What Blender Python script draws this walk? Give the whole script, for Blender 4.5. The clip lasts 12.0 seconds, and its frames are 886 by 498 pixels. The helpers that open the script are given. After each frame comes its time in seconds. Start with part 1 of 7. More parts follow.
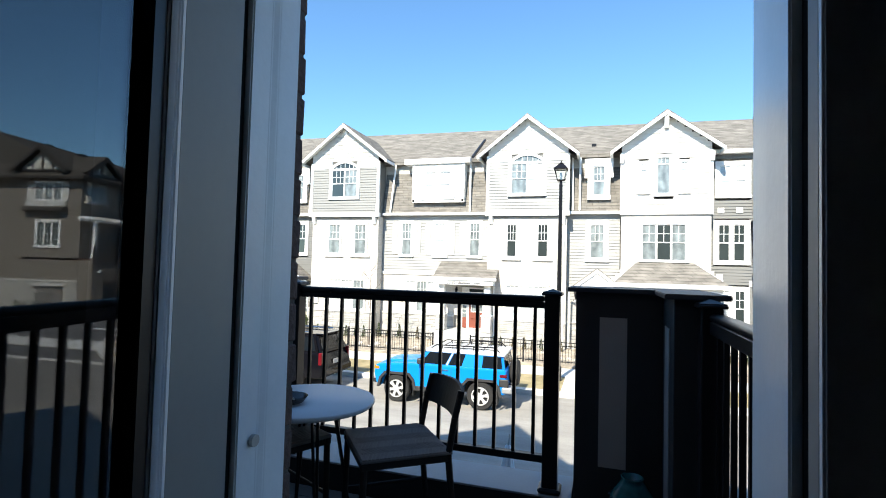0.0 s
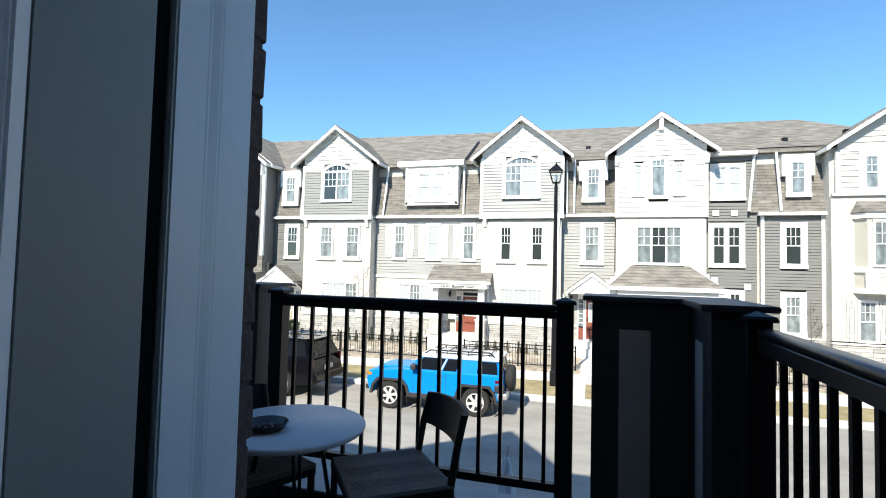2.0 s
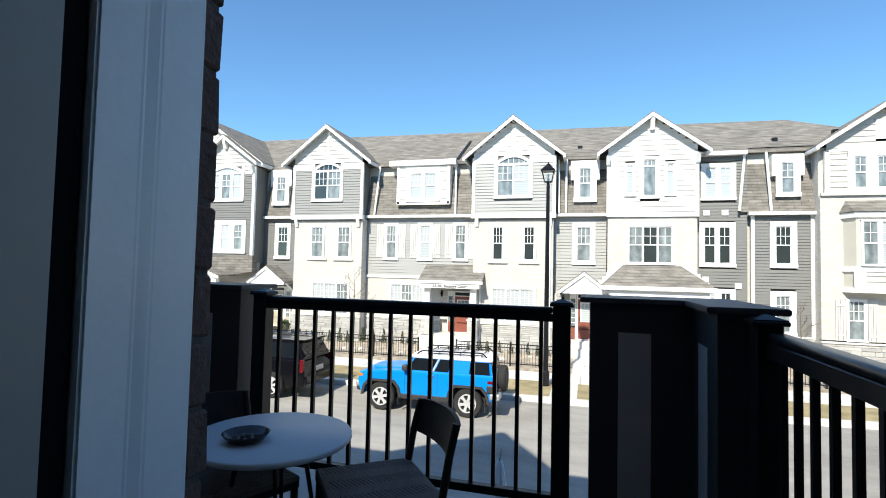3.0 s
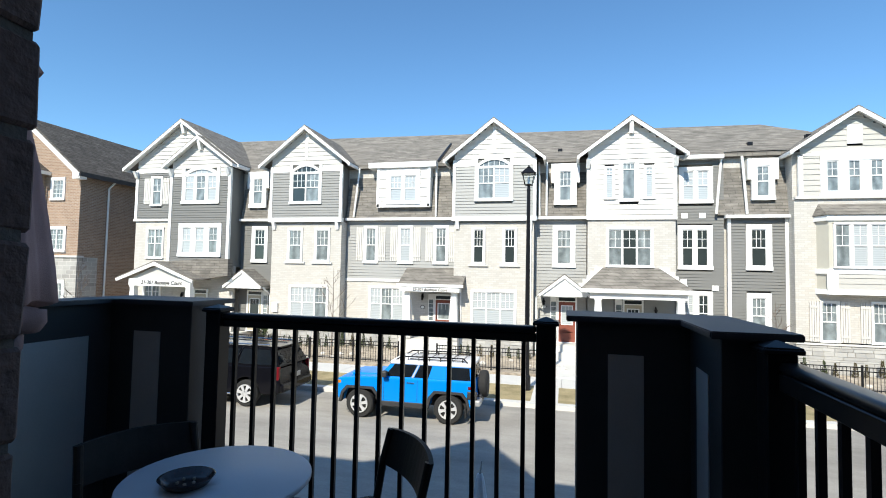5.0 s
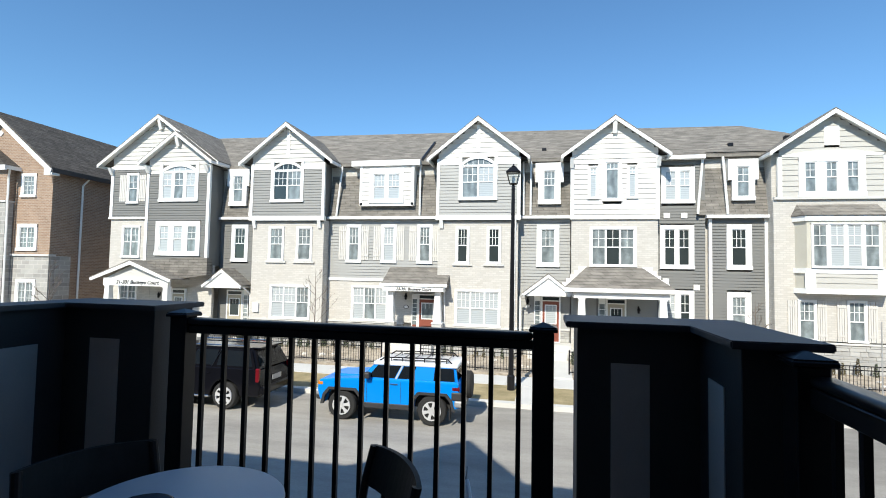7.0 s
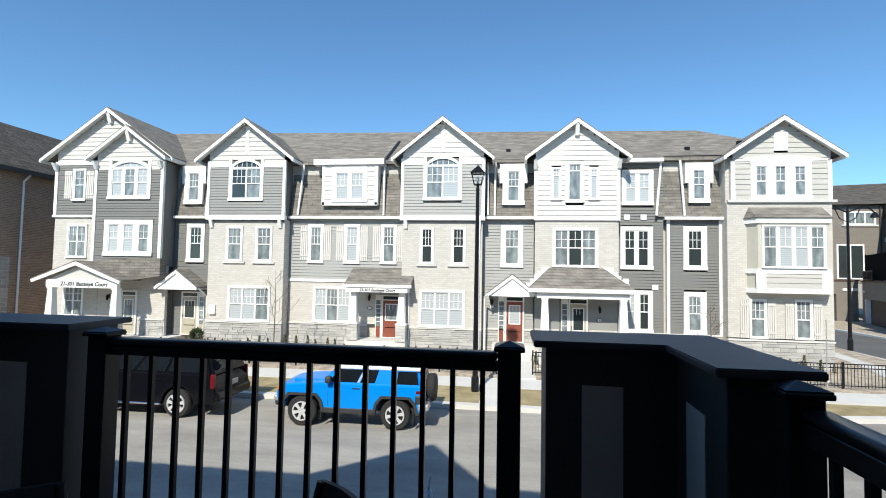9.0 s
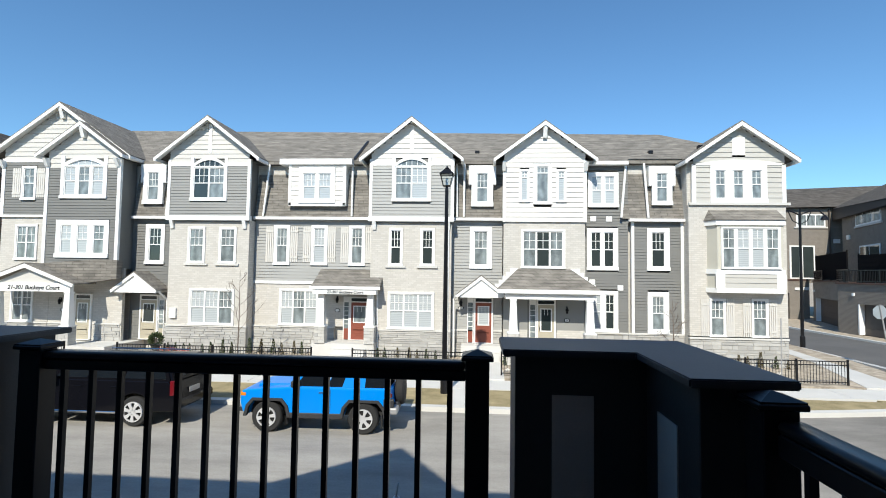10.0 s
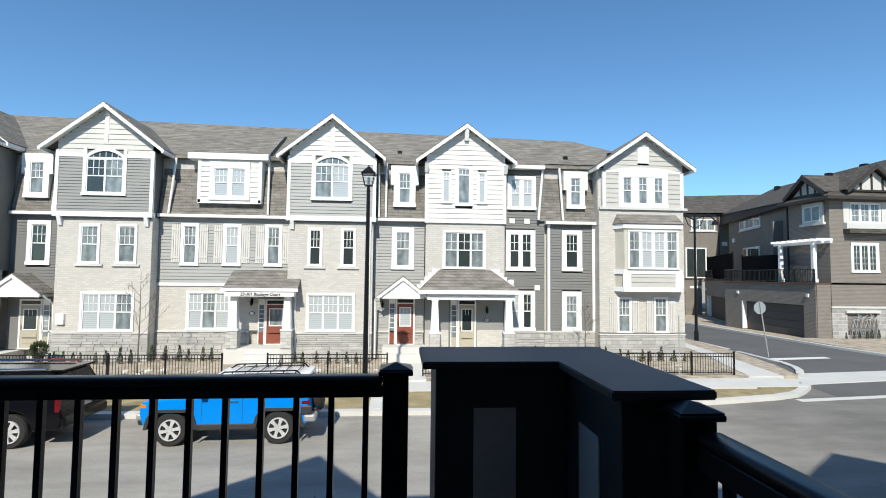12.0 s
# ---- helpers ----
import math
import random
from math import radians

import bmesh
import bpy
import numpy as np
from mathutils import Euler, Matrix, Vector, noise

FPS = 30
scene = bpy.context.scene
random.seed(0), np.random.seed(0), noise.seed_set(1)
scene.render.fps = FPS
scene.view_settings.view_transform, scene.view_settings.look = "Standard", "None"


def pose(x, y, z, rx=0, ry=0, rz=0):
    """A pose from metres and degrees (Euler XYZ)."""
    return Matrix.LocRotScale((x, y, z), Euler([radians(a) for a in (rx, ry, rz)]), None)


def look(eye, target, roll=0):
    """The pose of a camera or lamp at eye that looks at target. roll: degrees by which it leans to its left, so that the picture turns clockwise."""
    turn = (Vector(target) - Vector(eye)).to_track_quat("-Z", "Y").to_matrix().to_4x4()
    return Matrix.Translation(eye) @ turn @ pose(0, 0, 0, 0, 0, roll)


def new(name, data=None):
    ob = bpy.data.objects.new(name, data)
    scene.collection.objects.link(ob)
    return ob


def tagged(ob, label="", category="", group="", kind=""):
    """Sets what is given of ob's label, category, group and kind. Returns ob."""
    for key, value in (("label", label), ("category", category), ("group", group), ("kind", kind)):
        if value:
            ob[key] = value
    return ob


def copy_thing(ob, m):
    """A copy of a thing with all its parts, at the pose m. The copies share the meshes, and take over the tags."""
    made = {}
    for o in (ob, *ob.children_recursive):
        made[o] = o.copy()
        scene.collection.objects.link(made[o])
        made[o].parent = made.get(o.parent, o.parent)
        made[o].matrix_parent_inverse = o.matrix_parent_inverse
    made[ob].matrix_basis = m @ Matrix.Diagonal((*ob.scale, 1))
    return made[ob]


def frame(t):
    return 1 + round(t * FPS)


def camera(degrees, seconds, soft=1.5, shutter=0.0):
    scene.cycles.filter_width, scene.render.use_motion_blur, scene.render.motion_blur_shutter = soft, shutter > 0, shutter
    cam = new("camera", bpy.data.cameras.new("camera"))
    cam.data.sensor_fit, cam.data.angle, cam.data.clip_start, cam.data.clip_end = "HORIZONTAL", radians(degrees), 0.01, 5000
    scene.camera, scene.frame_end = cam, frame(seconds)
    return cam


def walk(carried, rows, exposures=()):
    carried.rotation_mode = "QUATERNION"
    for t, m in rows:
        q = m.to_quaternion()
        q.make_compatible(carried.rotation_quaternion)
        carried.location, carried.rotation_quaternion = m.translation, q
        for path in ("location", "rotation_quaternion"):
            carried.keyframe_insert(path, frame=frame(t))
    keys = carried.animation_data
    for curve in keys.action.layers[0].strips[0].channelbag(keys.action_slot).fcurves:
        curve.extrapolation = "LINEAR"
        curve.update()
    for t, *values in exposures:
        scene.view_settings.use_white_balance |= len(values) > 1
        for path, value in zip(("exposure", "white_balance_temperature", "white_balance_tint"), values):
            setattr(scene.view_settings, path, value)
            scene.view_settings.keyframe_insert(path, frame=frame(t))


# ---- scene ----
cam = camera(83.1, 12.0, 1.0)
PATH = [
    (0, (0.258, -1.978, 1.23), (-0.346, -0.073, 1.305), 1.5),
    (0.5, (0.223, -1.895, 1.238), (-0.383, 0.009, 1.317), 1.5),
    (1, (0.191, -1.817, 1.25), (-0.412, 0.089, 1.33), 1.5),
    (1.5, (0.151, -1.741, 1.246), (-0.44, 0.168, 1.332), 1.6),
    (2, (0.133, -1.694, 1.244), (-0.444, 0.219, 1.332), 1.4),
    (2.5, (0.115, -1.639, 1.243), (-0.446, 0.279, 1.334), 1.5),
    (3, (0.103, -1.577, 1.248), (-0.443, 0.345, 1.336), 1.3),
    (5, (0.076, -1.342, 1.308), (-0.397, 0.599, 1.406), 1.1),
    (5.5, (0.068, -1.31, 1.314), (-0.387, 0.635, 1.412), 1.1),
    (6, (0.046, -1.255, 1.316), (-0.39, 0.694, 1.413), 1.2),
    (6.5, (0.041, -1.215, 1.317), (-0.381, 0.737, 1.411), 1.1),
    (7, (0.012, -1.163, 1.318), (-0.397, 0.795, 1.414), 1.1),
    (9, (0.002, -0.969, 1.372), (-0.268, 1.011, 1.469), 1.0),
    (9.5, (0.0, -0.911, 1.38), (-0.21, 1.076, 1.481), 0.9),
    (10, (0.005, -0.887, 1.39), (-0.143, 1.105, 1.493), 0.8),
    (10.5, (0.001, -0.863, 1.398), (-0.078, 1.132, 1.504), 0.9),
    (11, (0.002, -0.885, 1.412), (0.003, 1.112, 1.517), 0.9),
    (11.5, (0.007, -0.862, 1.42), (0.087, 1.134, 1.525), 0.8),
    (12, (0.015, -0.777, 1.415), (0.177, 1.213, 1.523), 0.6),
]
EXPOSURES = [(0.0, 1.15, 6400, 7), (1.5, 0.93, 6350, 7), (3.0, 0.72, 6300, 7), (5.0, 0.55, 6220, 7), (9.0, 0.36, 6200, 7), (12.0, 0.25, 6200, 7)]
walk(cam, [(t, look(eye, target, roll)) for t, eye, target, roll in PATH], EXPOSURES)


# ---- light ----
SUN_EL, SUN_AZ = radians(41), radians(190)
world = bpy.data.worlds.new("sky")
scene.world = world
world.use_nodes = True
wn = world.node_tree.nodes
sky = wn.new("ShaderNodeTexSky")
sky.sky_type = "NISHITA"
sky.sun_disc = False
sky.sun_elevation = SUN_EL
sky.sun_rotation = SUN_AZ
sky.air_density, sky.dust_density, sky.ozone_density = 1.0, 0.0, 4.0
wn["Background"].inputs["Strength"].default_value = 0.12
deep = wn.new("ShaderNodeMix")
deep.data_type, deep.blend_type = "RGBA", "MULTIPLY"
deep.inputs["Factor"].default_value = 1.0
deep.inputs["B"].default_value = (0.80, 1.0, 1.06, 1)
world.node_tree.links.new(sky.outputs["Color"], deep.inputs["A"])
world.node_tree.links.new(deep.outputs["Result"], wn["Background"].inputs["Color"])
sun = new("sun", bpy.data.lights.new("sun", "SUN"))
sun.data.energy, sun.data.angle, sun.data.color = 4.7, radians(0.55), (1.0, 0.91, 0.77)
sd = Vector((math.sin(SUN_AZ) * math.cos(SUN_EL), math.cos(SUN_AZ) * math.cos(SUN_EL), math.sin(SUN_EL)))
sun.matrix_world = look(sd * 60, (0, 0, 0))


# ---- materials ----
def mat(name, col, rough=0.6, metal=0.0, vary=0.12, scale=3.0, fine=60.0, bump=0.0, spec=0.5, hue=None, island=0.0):
    """A surface with stains at one scale, grain at a finer one and a fine relief."""
    m = bpy.data.materials.new(name)
    m.use_nodes = True
    n, ln = m.node_tree.nodes, m.node_tree.links
    b = n["Principled BSDF"]
    b.inputs["Roughness"].default_value = rough
    b.inputs["Metallic"].default_value = metal
    b.inputs["Specular IOR Level"].default_value = spec
    co = n.new("ShaderNodeTexCoord")
    big, small = n.new("ShaderNodeTexNoise"), n.new("ShaderNodeTexNoise")
    for t, s in ((big, scale), (small, fine)):
        t.inputs["Scale"].default_value = s
        t.inputs["Detail"].default_value = 4
        ln.new(co.outputs["Object"], t.inputs["Vector"])
    add = n.new("ShaderNodeMath")
    add.operation = "MULTIPLY_ADD"
    ln.new(small.outputs["Fac"], add.inputs[0])
    add.inputs[1].default_value = 0.5
    ln.new(big.outputs["Fac"], add.inputs[2])
    fac = add.outputs[0]
    if island:
        rnd = n.new("ShaderNodeNewGeometry")
        ob = n.new("ShaderNodeObjectInfo")
        s1 = n.new("ShaderNodeMath")
        s1.operation = "ADD"
        ln.new(rnd.outputs["Random Per Island"], s1.inputs[0])
        ln.new(ob.outputs["Random"], s1.inputs[1])
        s2 = n.new("ShaderNodeMath")
        s2.operation = "MULTIPLY_ADD"
        ln.new(s1.outputs[0], s2.inputs[0])
        s2.inputs[1].default_value = island
        ln.new(fac, s2.inputs[2])
        fac = s2.outputs[0]
    ramp = n.new("ShaderNodeMapRange")
    ramp.inputs["From Min"].default_value, ramp.inputs["From Max"].default_value = 0.35, 1.15 + island * 1.6
    ln.new(fac, ramp.inputs["Value"])
    mix = n.new("ShaderNodeMix")
    mix.data_type = "RGBA"
    ln.new(ramp.outputs[0], mix.inputs["Factor"])
    lo = [c * (1 - vary) for c in col]
    hi = [min(1, c * (1 + vary)) for c in (hue or col)]
    mix.inputs["A"].default_value = (*lo, 1)
    mix.inputs["B"].default_value = (*hi, 1)
    ln.new(mix.outputs["Result"], b.inputs["Base Color"])
    if bump:
        bp = n.new("ShaderNodeBump")
        bp.inputs["Strength"].default_value = bump
        bp.inputs["Distance"].default_value = 0.01
        ln.new(small.outputs["Fac"], bp.inputs["Height"])
        ln.new(bp.outputs[0], b.inputs["Normal"])
    return m


def brick_mat(name, c1, c2, mortar, w=0.21, h=0.067, gap=0.009, bump=0.5, cloud=(0.65, 1.25)):
    m = mat(name, c1, 0.85, vary=0.1, scale=1.2, fine=90)
    n, ln = m.node_tree.nodes, m.node_tree.links
    co = n.new("ShaderNodeTexCoord")
    sep, com, ad = n.new("ShaderNodeSeparateXYZ"), n.new("ShaderNodeCombineXYZ"), n.new("ShaderNodeMath")
    ln.new(co.outputs["Object"], sep.inputs[0])
    ln.new(sep.outputs[0], ad.inputs[0])
    ln.new(sep.outputs[1], ad.inputs[1])
    ln.new(ad.outputs[0], com.inputs[0])
    ln.new(sep.outputs[2], com.inputs[1])
    bt = n.new("ShaderNodeTexBrick")
    bt.inputs["Scale"].default_value = 1.0
    bt.inputs["Brick Width"].default_value = w
    bt.inputs["Row Height"].default_value = h
    bt.inputs["Mortar Size"].default_value = gap
    bt.inputs["Color1"].default_value = (*c1, 1)
    bt.inputs["Color2"].default_value = (*c2, 1)
    bt.inputs["Mortar"].default_value = (*mortar, 1)
    bt.inputs["Bias"].default_value = -0.1
    ln.new(com.outputs[0], bt.inputs["Vector"])
    mx = n.new("ShaderNodeMix")
    mx.data_type, mx.blend_type = "RGBA", "MULTIPLY"
    mx.inputs["Factor"].default_value = 0.6
    b = n["Principled BSDF"]
    nz = n.new("ShaderNodeTexNoise")
    nz.inputs["Scale"].default_value = 1.5
    ln.new(co.outputs["Object"], nz.inputs["Vector"])
    mr = n.new("ShaderNodeMapRange")
    mr.inputs["To Min"].default_value, mr.inputs["To Max"].default_value = cloud
    ln.new(nz.outputs["Fac"], mr.inputs["Value"])
    ln.new(bt.outputs["Color"], mx.inputs["A"])
    ln.new(mr.outputs[0], mx.inputs["B"])
    ln.new(mx.outputs["Result"], b.inputs["Base Color"])
    bp = n.new("ShaderNodeBump")
    bp.inputs["Strength"].default_value = bump
    bp.inputs["Distance"].default_value = 0.01
    bp.invert = True
    ln.new(bt.outputs["Fac"], bp.inputs["Height"])
    ln.new(bp.outputs[0], b.inputs["Normal"])
    return m


def glass_mat(name, tint=(0.9, 0.95, 0.95), ior=1.45):
    m = bpy.data.materials.new(name)
    m.use_nodes = True
    b = m.node_tree.nodes["Principled BSDF"]
    b.inputs["Base Color"].default_value = (*tint, 1)
    b.inputs["Roughness"].default_value = 0.01
    b.inputs["Transmission Weight"].default_value = 1.0
    b.inputs["IOR"].default_value = ior
    return m


WHITE = mat("white_trim_paint", (0.80, 0.80, 0.78), 0.5, vary=0.05, scale=1.5)
VINYL = mat("white_door_frame_vinyl", (0.80, 0.81, 0.84), 0.3, vary=0.06, scale=4, bump=0.05)
SEAL = mat("black_rubber_seal", (0.004, 0.004, 0.005), 0.9, vary=0.2, scale=8, spec=0.08)
JAMB = mat("grey_painted_jamb", (0.28, 0.28, 0.27), 0.5, vary=0.06, scale=3)
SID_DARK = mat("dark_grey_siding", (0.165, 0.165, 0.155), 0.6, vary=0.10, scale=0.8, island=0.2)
SID_MID = mat("grey_siding", (0.25, 0.25, 0.238), 0.6, vary=0.10, scale=0.8, island=0.2)
SID_LIGHT = mat("light_grey_siding", (0.335, 0.335, 0.32), 0.6, vary=0.10, scale=0.8, island=0.2)
SID_CREAM = mat("cream_siding", (0.66, 0.64, 0.60), 0.6, vary=0.07, scale=0.8, island=0.2)
SID_PALE = mat("pale_grey_siding", (0.54, 0.525, 0.49), 0.6, vary=0.07, scale=0.8, island=0.2)
SID_SAND = mat("sand_siding", (0.47, 0.455, 0.415), 0.6, vary=0.07, scale=0.8, island=0.2)
BEIGE = brick_mat("beige_brick", (0.50, 0.475, 0.43), (0.58, 0.555, 0.51), (0.465, 0.445, 0.405), w=0.27, h=0.1, gap=0.011, bump=0.3, cloud=(0.88, 1.1))
BROWN = brick_mat("tan_brown_brick", (0.27, 0.175, 0.115), (0.36, 0.245, 0.165), (0.40, 0.33, 0.27), w=0.27, h=0.1, gap=0.014)
TAUPE = brick_mat("taupe_brick", (0.155, 0.135, 0.112), (0.20, 0.175, 0.148), (0.28, 0.255, 0.225), w=0.27, h=0.1, gap=0.014, cloud=(0.8, 1.15))
STONE = mat("grey_limestone", (0.27, 0.265, 0.255), 0.85, vary=0.14, scale=2, fine=25, bump=0.6, island=0.6, hue=(0.50, 0.49, 0.46))
STONE_JOINT = mat("pale_stone_mortar", (0.36, 0.35, 0.325), 0.95, vary=0.12, scale=6, fine=80, bump=0.3)
def shingle_mat(name, c1, c2):
    """Asphalt shingles: short courses of tabs in mixed shades, with broad weathering and grit."""
    m = brick_mat(name, c1, c2, tuple(c * 0.62 for c in c1), w=0.62, h=0.15, gap=0.012, bump=0.5, cloud=(0.82, 1.15))
    n, ln = m.node_tree.nodes, m.node_tree.links
    b = n["Principled BSDF"]
    b.inputs["Specular IOR Level"].default_value, b.inputs["Roughness"].default_value = 0.2, 0.95
    src = b.inputs["Base Color"].links[0].from_socket
    co, dab, mr, mx = n.new("ShaderNodeTexCoord"), n.new("ShaderNodeTexNoise"), n.new("ShaderNodeMapRange"), n.new("ShaderNodeMix")
    mp = n.new("ShaderNodeMapping")
    mp.inputs["Scale"].default_value = (1.6, 3.0, 6.0)
    ln.new(co.outputs["Object"], mp.inputs["Vector"])
    ln.new(mp.outputs[0], dab.inputs["Vector"])
    dab.inputs["Scale"].default_value, dab.inputs["Detail"].default_value = 1.0, 3
    mr.inputs["From Min"].default_value, mr.inputs["From Max"].default_value = 0.35, 0.65
    mr.inputs["To Min"].default_value, mr.inputs["To Max"].default_value = 0.80, 1.22
    ln.new(dab.outputs["Fac"], mr.inputs["Value"])
    mx.data_type, mx.blend_type = "RGBA", "MULTIPLY"
    mx.inputs["Factor"].default_value = 1.0
    ln.new(src, mx.inputs["A"])
    ln.new(mr.outputs[0], mx.inputs["B"])
    ln.new(mx.outputs["Result"], b.inputs["Base Color"])
    return m


SHINGLE = shingle_mat("brown_grey_asphalt_shingle", (0.185, 0.172, 0.152), (0.24, 0.222, 0.195))
SHINGLE_D = shingle_mat("dark_asphalt_shingle", (0.082, 0.074, 0.066), (0.118, 0.107, 0.095))
PANE_D = mat("dark_window_pane", (0.035, 0.045, 0.045), 0.04, vary=0.3, scale=0.7, spec=0.6)
PANE_M = mat("curtained_window_pane", (0.20, 0.23, 0.235), 0.06, vary=0.6, scale=2.5, spec=0.6)
nz_, lz_ = PANE_M.node_tree.nodes, PANE_M.node_tree.links
src_ = nz_["Principled BSDF"].inputs["Base Color"].links[0].from_socket
tc_, wv_, mr_, mx_ = nz_.new("ShaderNodeTexCoord"), nz_.new("ShaderNodeTexWave"), nz_.new("ShaderNodeMapRange"), nz_.new("ShaderNodeMix")
wv_.bands_direction = "X"
wv_.inputs["Scale"].default_value, wv_.inputs["Distortion"].default_value, wv_.inputs["Detail"].default_value = 0.8, 7.0, 3
lz_.new(tc_.outputs["Object"], wv_.inputs["Vector"])
mr_.inputs["To Min"].default_value, mr_.inputs["To Max"].default_value = 0.78, 1.16
lz_.new(wv_.outputs["Fac"], mr_.inputs["Value"])
mx_.data_type, mx_.blend_type = "RGBA", "MULTIPLY"
mx_.inputs["Factor"].default_value = 1.0
lz_.new(src_, mx_.inputs["A"])
lz_.new(mr_.outputs[0], mx_.inputs["B"])
lz_.new(mx_.outputs["Result"], nz_["Principled BSDF"].inputs["Base Color"])
PANE_B = mat("white_blind_behind_pane", (0.50, 0.52, 0.51), 0.12, vary=0.12, scale=2.5, spec=0.6)
nz_, lz_ = PANE_B.node_tree.nodes, PANE_B.node_tree.links
tc_, wv_, mx_ = nz_.new("ShaderNodeTexCoord"), nz_.new("ShaderNodeTexWave"), nz_.new("ShaderNodeMix")
wv_.bands_direction = "Z"
wv_.inputs["Scale"].default_value, wv_.inputs["Distortion"].default_value = 3.4, 0.6
lz_.new(tc_.outputs["Object"], wv_.inputs["Vector"])
mx_.data_type = "RGBA"
mx_.inputs["A"].default_value, mx_.inputs["B"].default_value = (0.36, 0.39, 0.40, 1), (0.47, 0.50, 0.51, 1)
lz_.new(wv_.outputs["Fac"], mx_.inputs["Factor"])
lz_.new(mx_.outputs["Result"], nz_["Principled BSDF"].inputs["Base Color"])
STONE_BLOCK = brick_mat("grey_stone_blocks", (0.30, 0.29, 0.27), (0.44, 0.43, 0.40), (0.50, 0.48, 0.45), w=0.62, h=0.27, gap=0.02)
SHUTTER = mat("beige_shutter_paint", (0.58, 0.56, 0.52), 0.6, vary=0.06)
PANEL_BEIGE = mat("beige_bay_panel", (0.50, 0.48, 0.41), 0.6, vary=0.06)
RED = mat("brick_red_door_paint", (0.22, 0.062, 0.038), 0.45, vary=0.1)
TANDOOR = mat("tan_door_paint", (0.42, 0.38, 0.29), 0.5, vary=0.08)
BLACKMETAL = mat("black_powder_coated_metal", (0.010, 0.010, 0.012), 0.30, vary=0.25, scale=6, fine=200, bump=0.03, spec=0.25)
PIER_DARK = mat("charcoal_painted_board", (0.034, 0.031, 0.032), 0.6, vary=0.2, scale=3, fine=120, bump=0.1)
PIER_PANEL = mat("grey_panel_board", (0.43, 0.41, 0.385), 0.6, vary=0.1, scale=4, fine=120, bump=0.05)
CAPMETAL = mat("dark_flashing", (0.036, 0.037, 0.044), 0.5, vary=0.2, scale=3, bump=0.05)
LEDGE = mat("light_grey_flashing", (0.34, 0.36, 0.38), 0.5, vary=0.12, scale=3, bump=0.05)
DECK = mat("weathered_deck_board", (0.20, 0.175, 0.15), 0.75, vary=0.3, scale=5, fine=70, bump=0.3, island=0.3)
NEARBRICK = mat("rough_dark_red_brick", (0.085, 0.05, 0.042), 0.9, vary=0.35, scale=8, fine=60, bump=0.8)
MORTAR = mat("grey_mortar", (0.085, 0.07, 0.062), 0.95, vary=0.15, scale=8, fine=90, bump=0.5)
ASPHALT = mat("worn_asphalt", (0.325, 0.308, 0.278), 0.9, vary=0.26, scale=0.45, fine=26, bump=0.5, spec=0.3)
nz_, lz_ = ASPHALT.node_tree.nodes, ASPHALT.node_tree.links
bs_ = nz_["Principled BSDF"]
src_ = bs_.inputs["Base Color"].links[0].from_socket
# Darkens towards +x: newer asphalt tone plus some lens falloff put in the colour.
tc_, sp_, mr_, n2_, ad_, mx_ = nz_.new("ShaderNodeTexCoord"), nz_.new("ShaderNodeSeparateXYZ"), nz_.new("ShaderNodeMapRange"), nz_.new("ShaderNodeTexNoise"), nz_.new("ShaderNodeMath"), nz_.new("ShaderNodeMix")
n2_.inputs["Scale"].default_value, n2_.inputs["Detail"].default_value = 0.6, 6
lz_.new(tc_.outputs["Object"], n2_.inputs["Vector"])
lz_.new(tc_.outputs["Object"], sp_.inputs[0])
ad_.operation = "MULTIPLY_ADD"
ad_.inputs[1].default_value = 6.0
lz_.new(n2_.outputs["Fac"], ad_.inputs[0])
lz_.new(sp_.outputs[0], ad_.inputs[2])
mr_.inputs["From Min"].default_value, mr_.inputs["From Max"].default_value = 6.0, 17.0
lz_.new(ad_.outputs[0], mr_.inputs["Value"])
mx_.data_type, mx_.blend_type = "RGBA", "MULTIPLY"
lz_.new(mr_.outputs[0], mx_.inputs["Factor"])
lz_.new(src_, mx_.inputs["A"])
mx_.inputs["B"].default_value = (0.58, 0.58, 0.59, 1)
lz_.new(mx_.outputs["Result"], bs_.inputs["Base Color"])
# long pale wheel tracks and drag marks along the street
mp_, n3_, mr3_, mx3_ = nz_.new("ShaderNodeMapping"), nz_.new("ShaderNodeTexNoise"), nz_.new("ShaderNodeMapRange"), nz_.new("ShaderNodeMix")
mp_.inputs["Scale"].default_value = (0.42, 1.5, 1.0)
lz_.new(tc_.outputs["Object"], mp_.inputs["Vector"])
lz_.new(mp_.outputs[0], n3_.inputs["Vector"])
n3_.inputs["Scale"].default_value, n3_.inputs["Detail"].default_value, n3_.inputs["Roughness"].default_value = 1.0, 7, 0.65
mr3_.inputs["From Min"].default_value, mr3_.inputs["From Max"].default_value = 0.35, 0.65
mr3_.inputs["To Min"].default_value, mr3_.inputs["To Max"].default_value = 0.86, 1.12
lz_.new(n3_.outputs["Fac"], mr3_.inputs["Value"])
mx3_.data_type, mx3_.blend_type = "RGBA", "MULTIPLY"
mx3_.inputs["Factor"].default_value = 1.0
lz_.new(mx_.outputs["Result"], mx3_.inputs["A"])
lz_.new(mr3_.outputs[0], mx3_.inputs["B"])
lz_.new(mx3_.outputs["Result"], bs_.inputs["Base Color"])
ASPHALT_D = mat("new_dark_asphalt", (0.12, 0.118, 0.115), 0.9, vary=0.2, scale=0.5, fine=40, bump=0.35, spec=0.3)
CONCRETE = mat("pale_concrete", (0.58, 0.57, 0.54), 0.85, vary=0.12, scale=0.8, fine=40, bump=0.2)
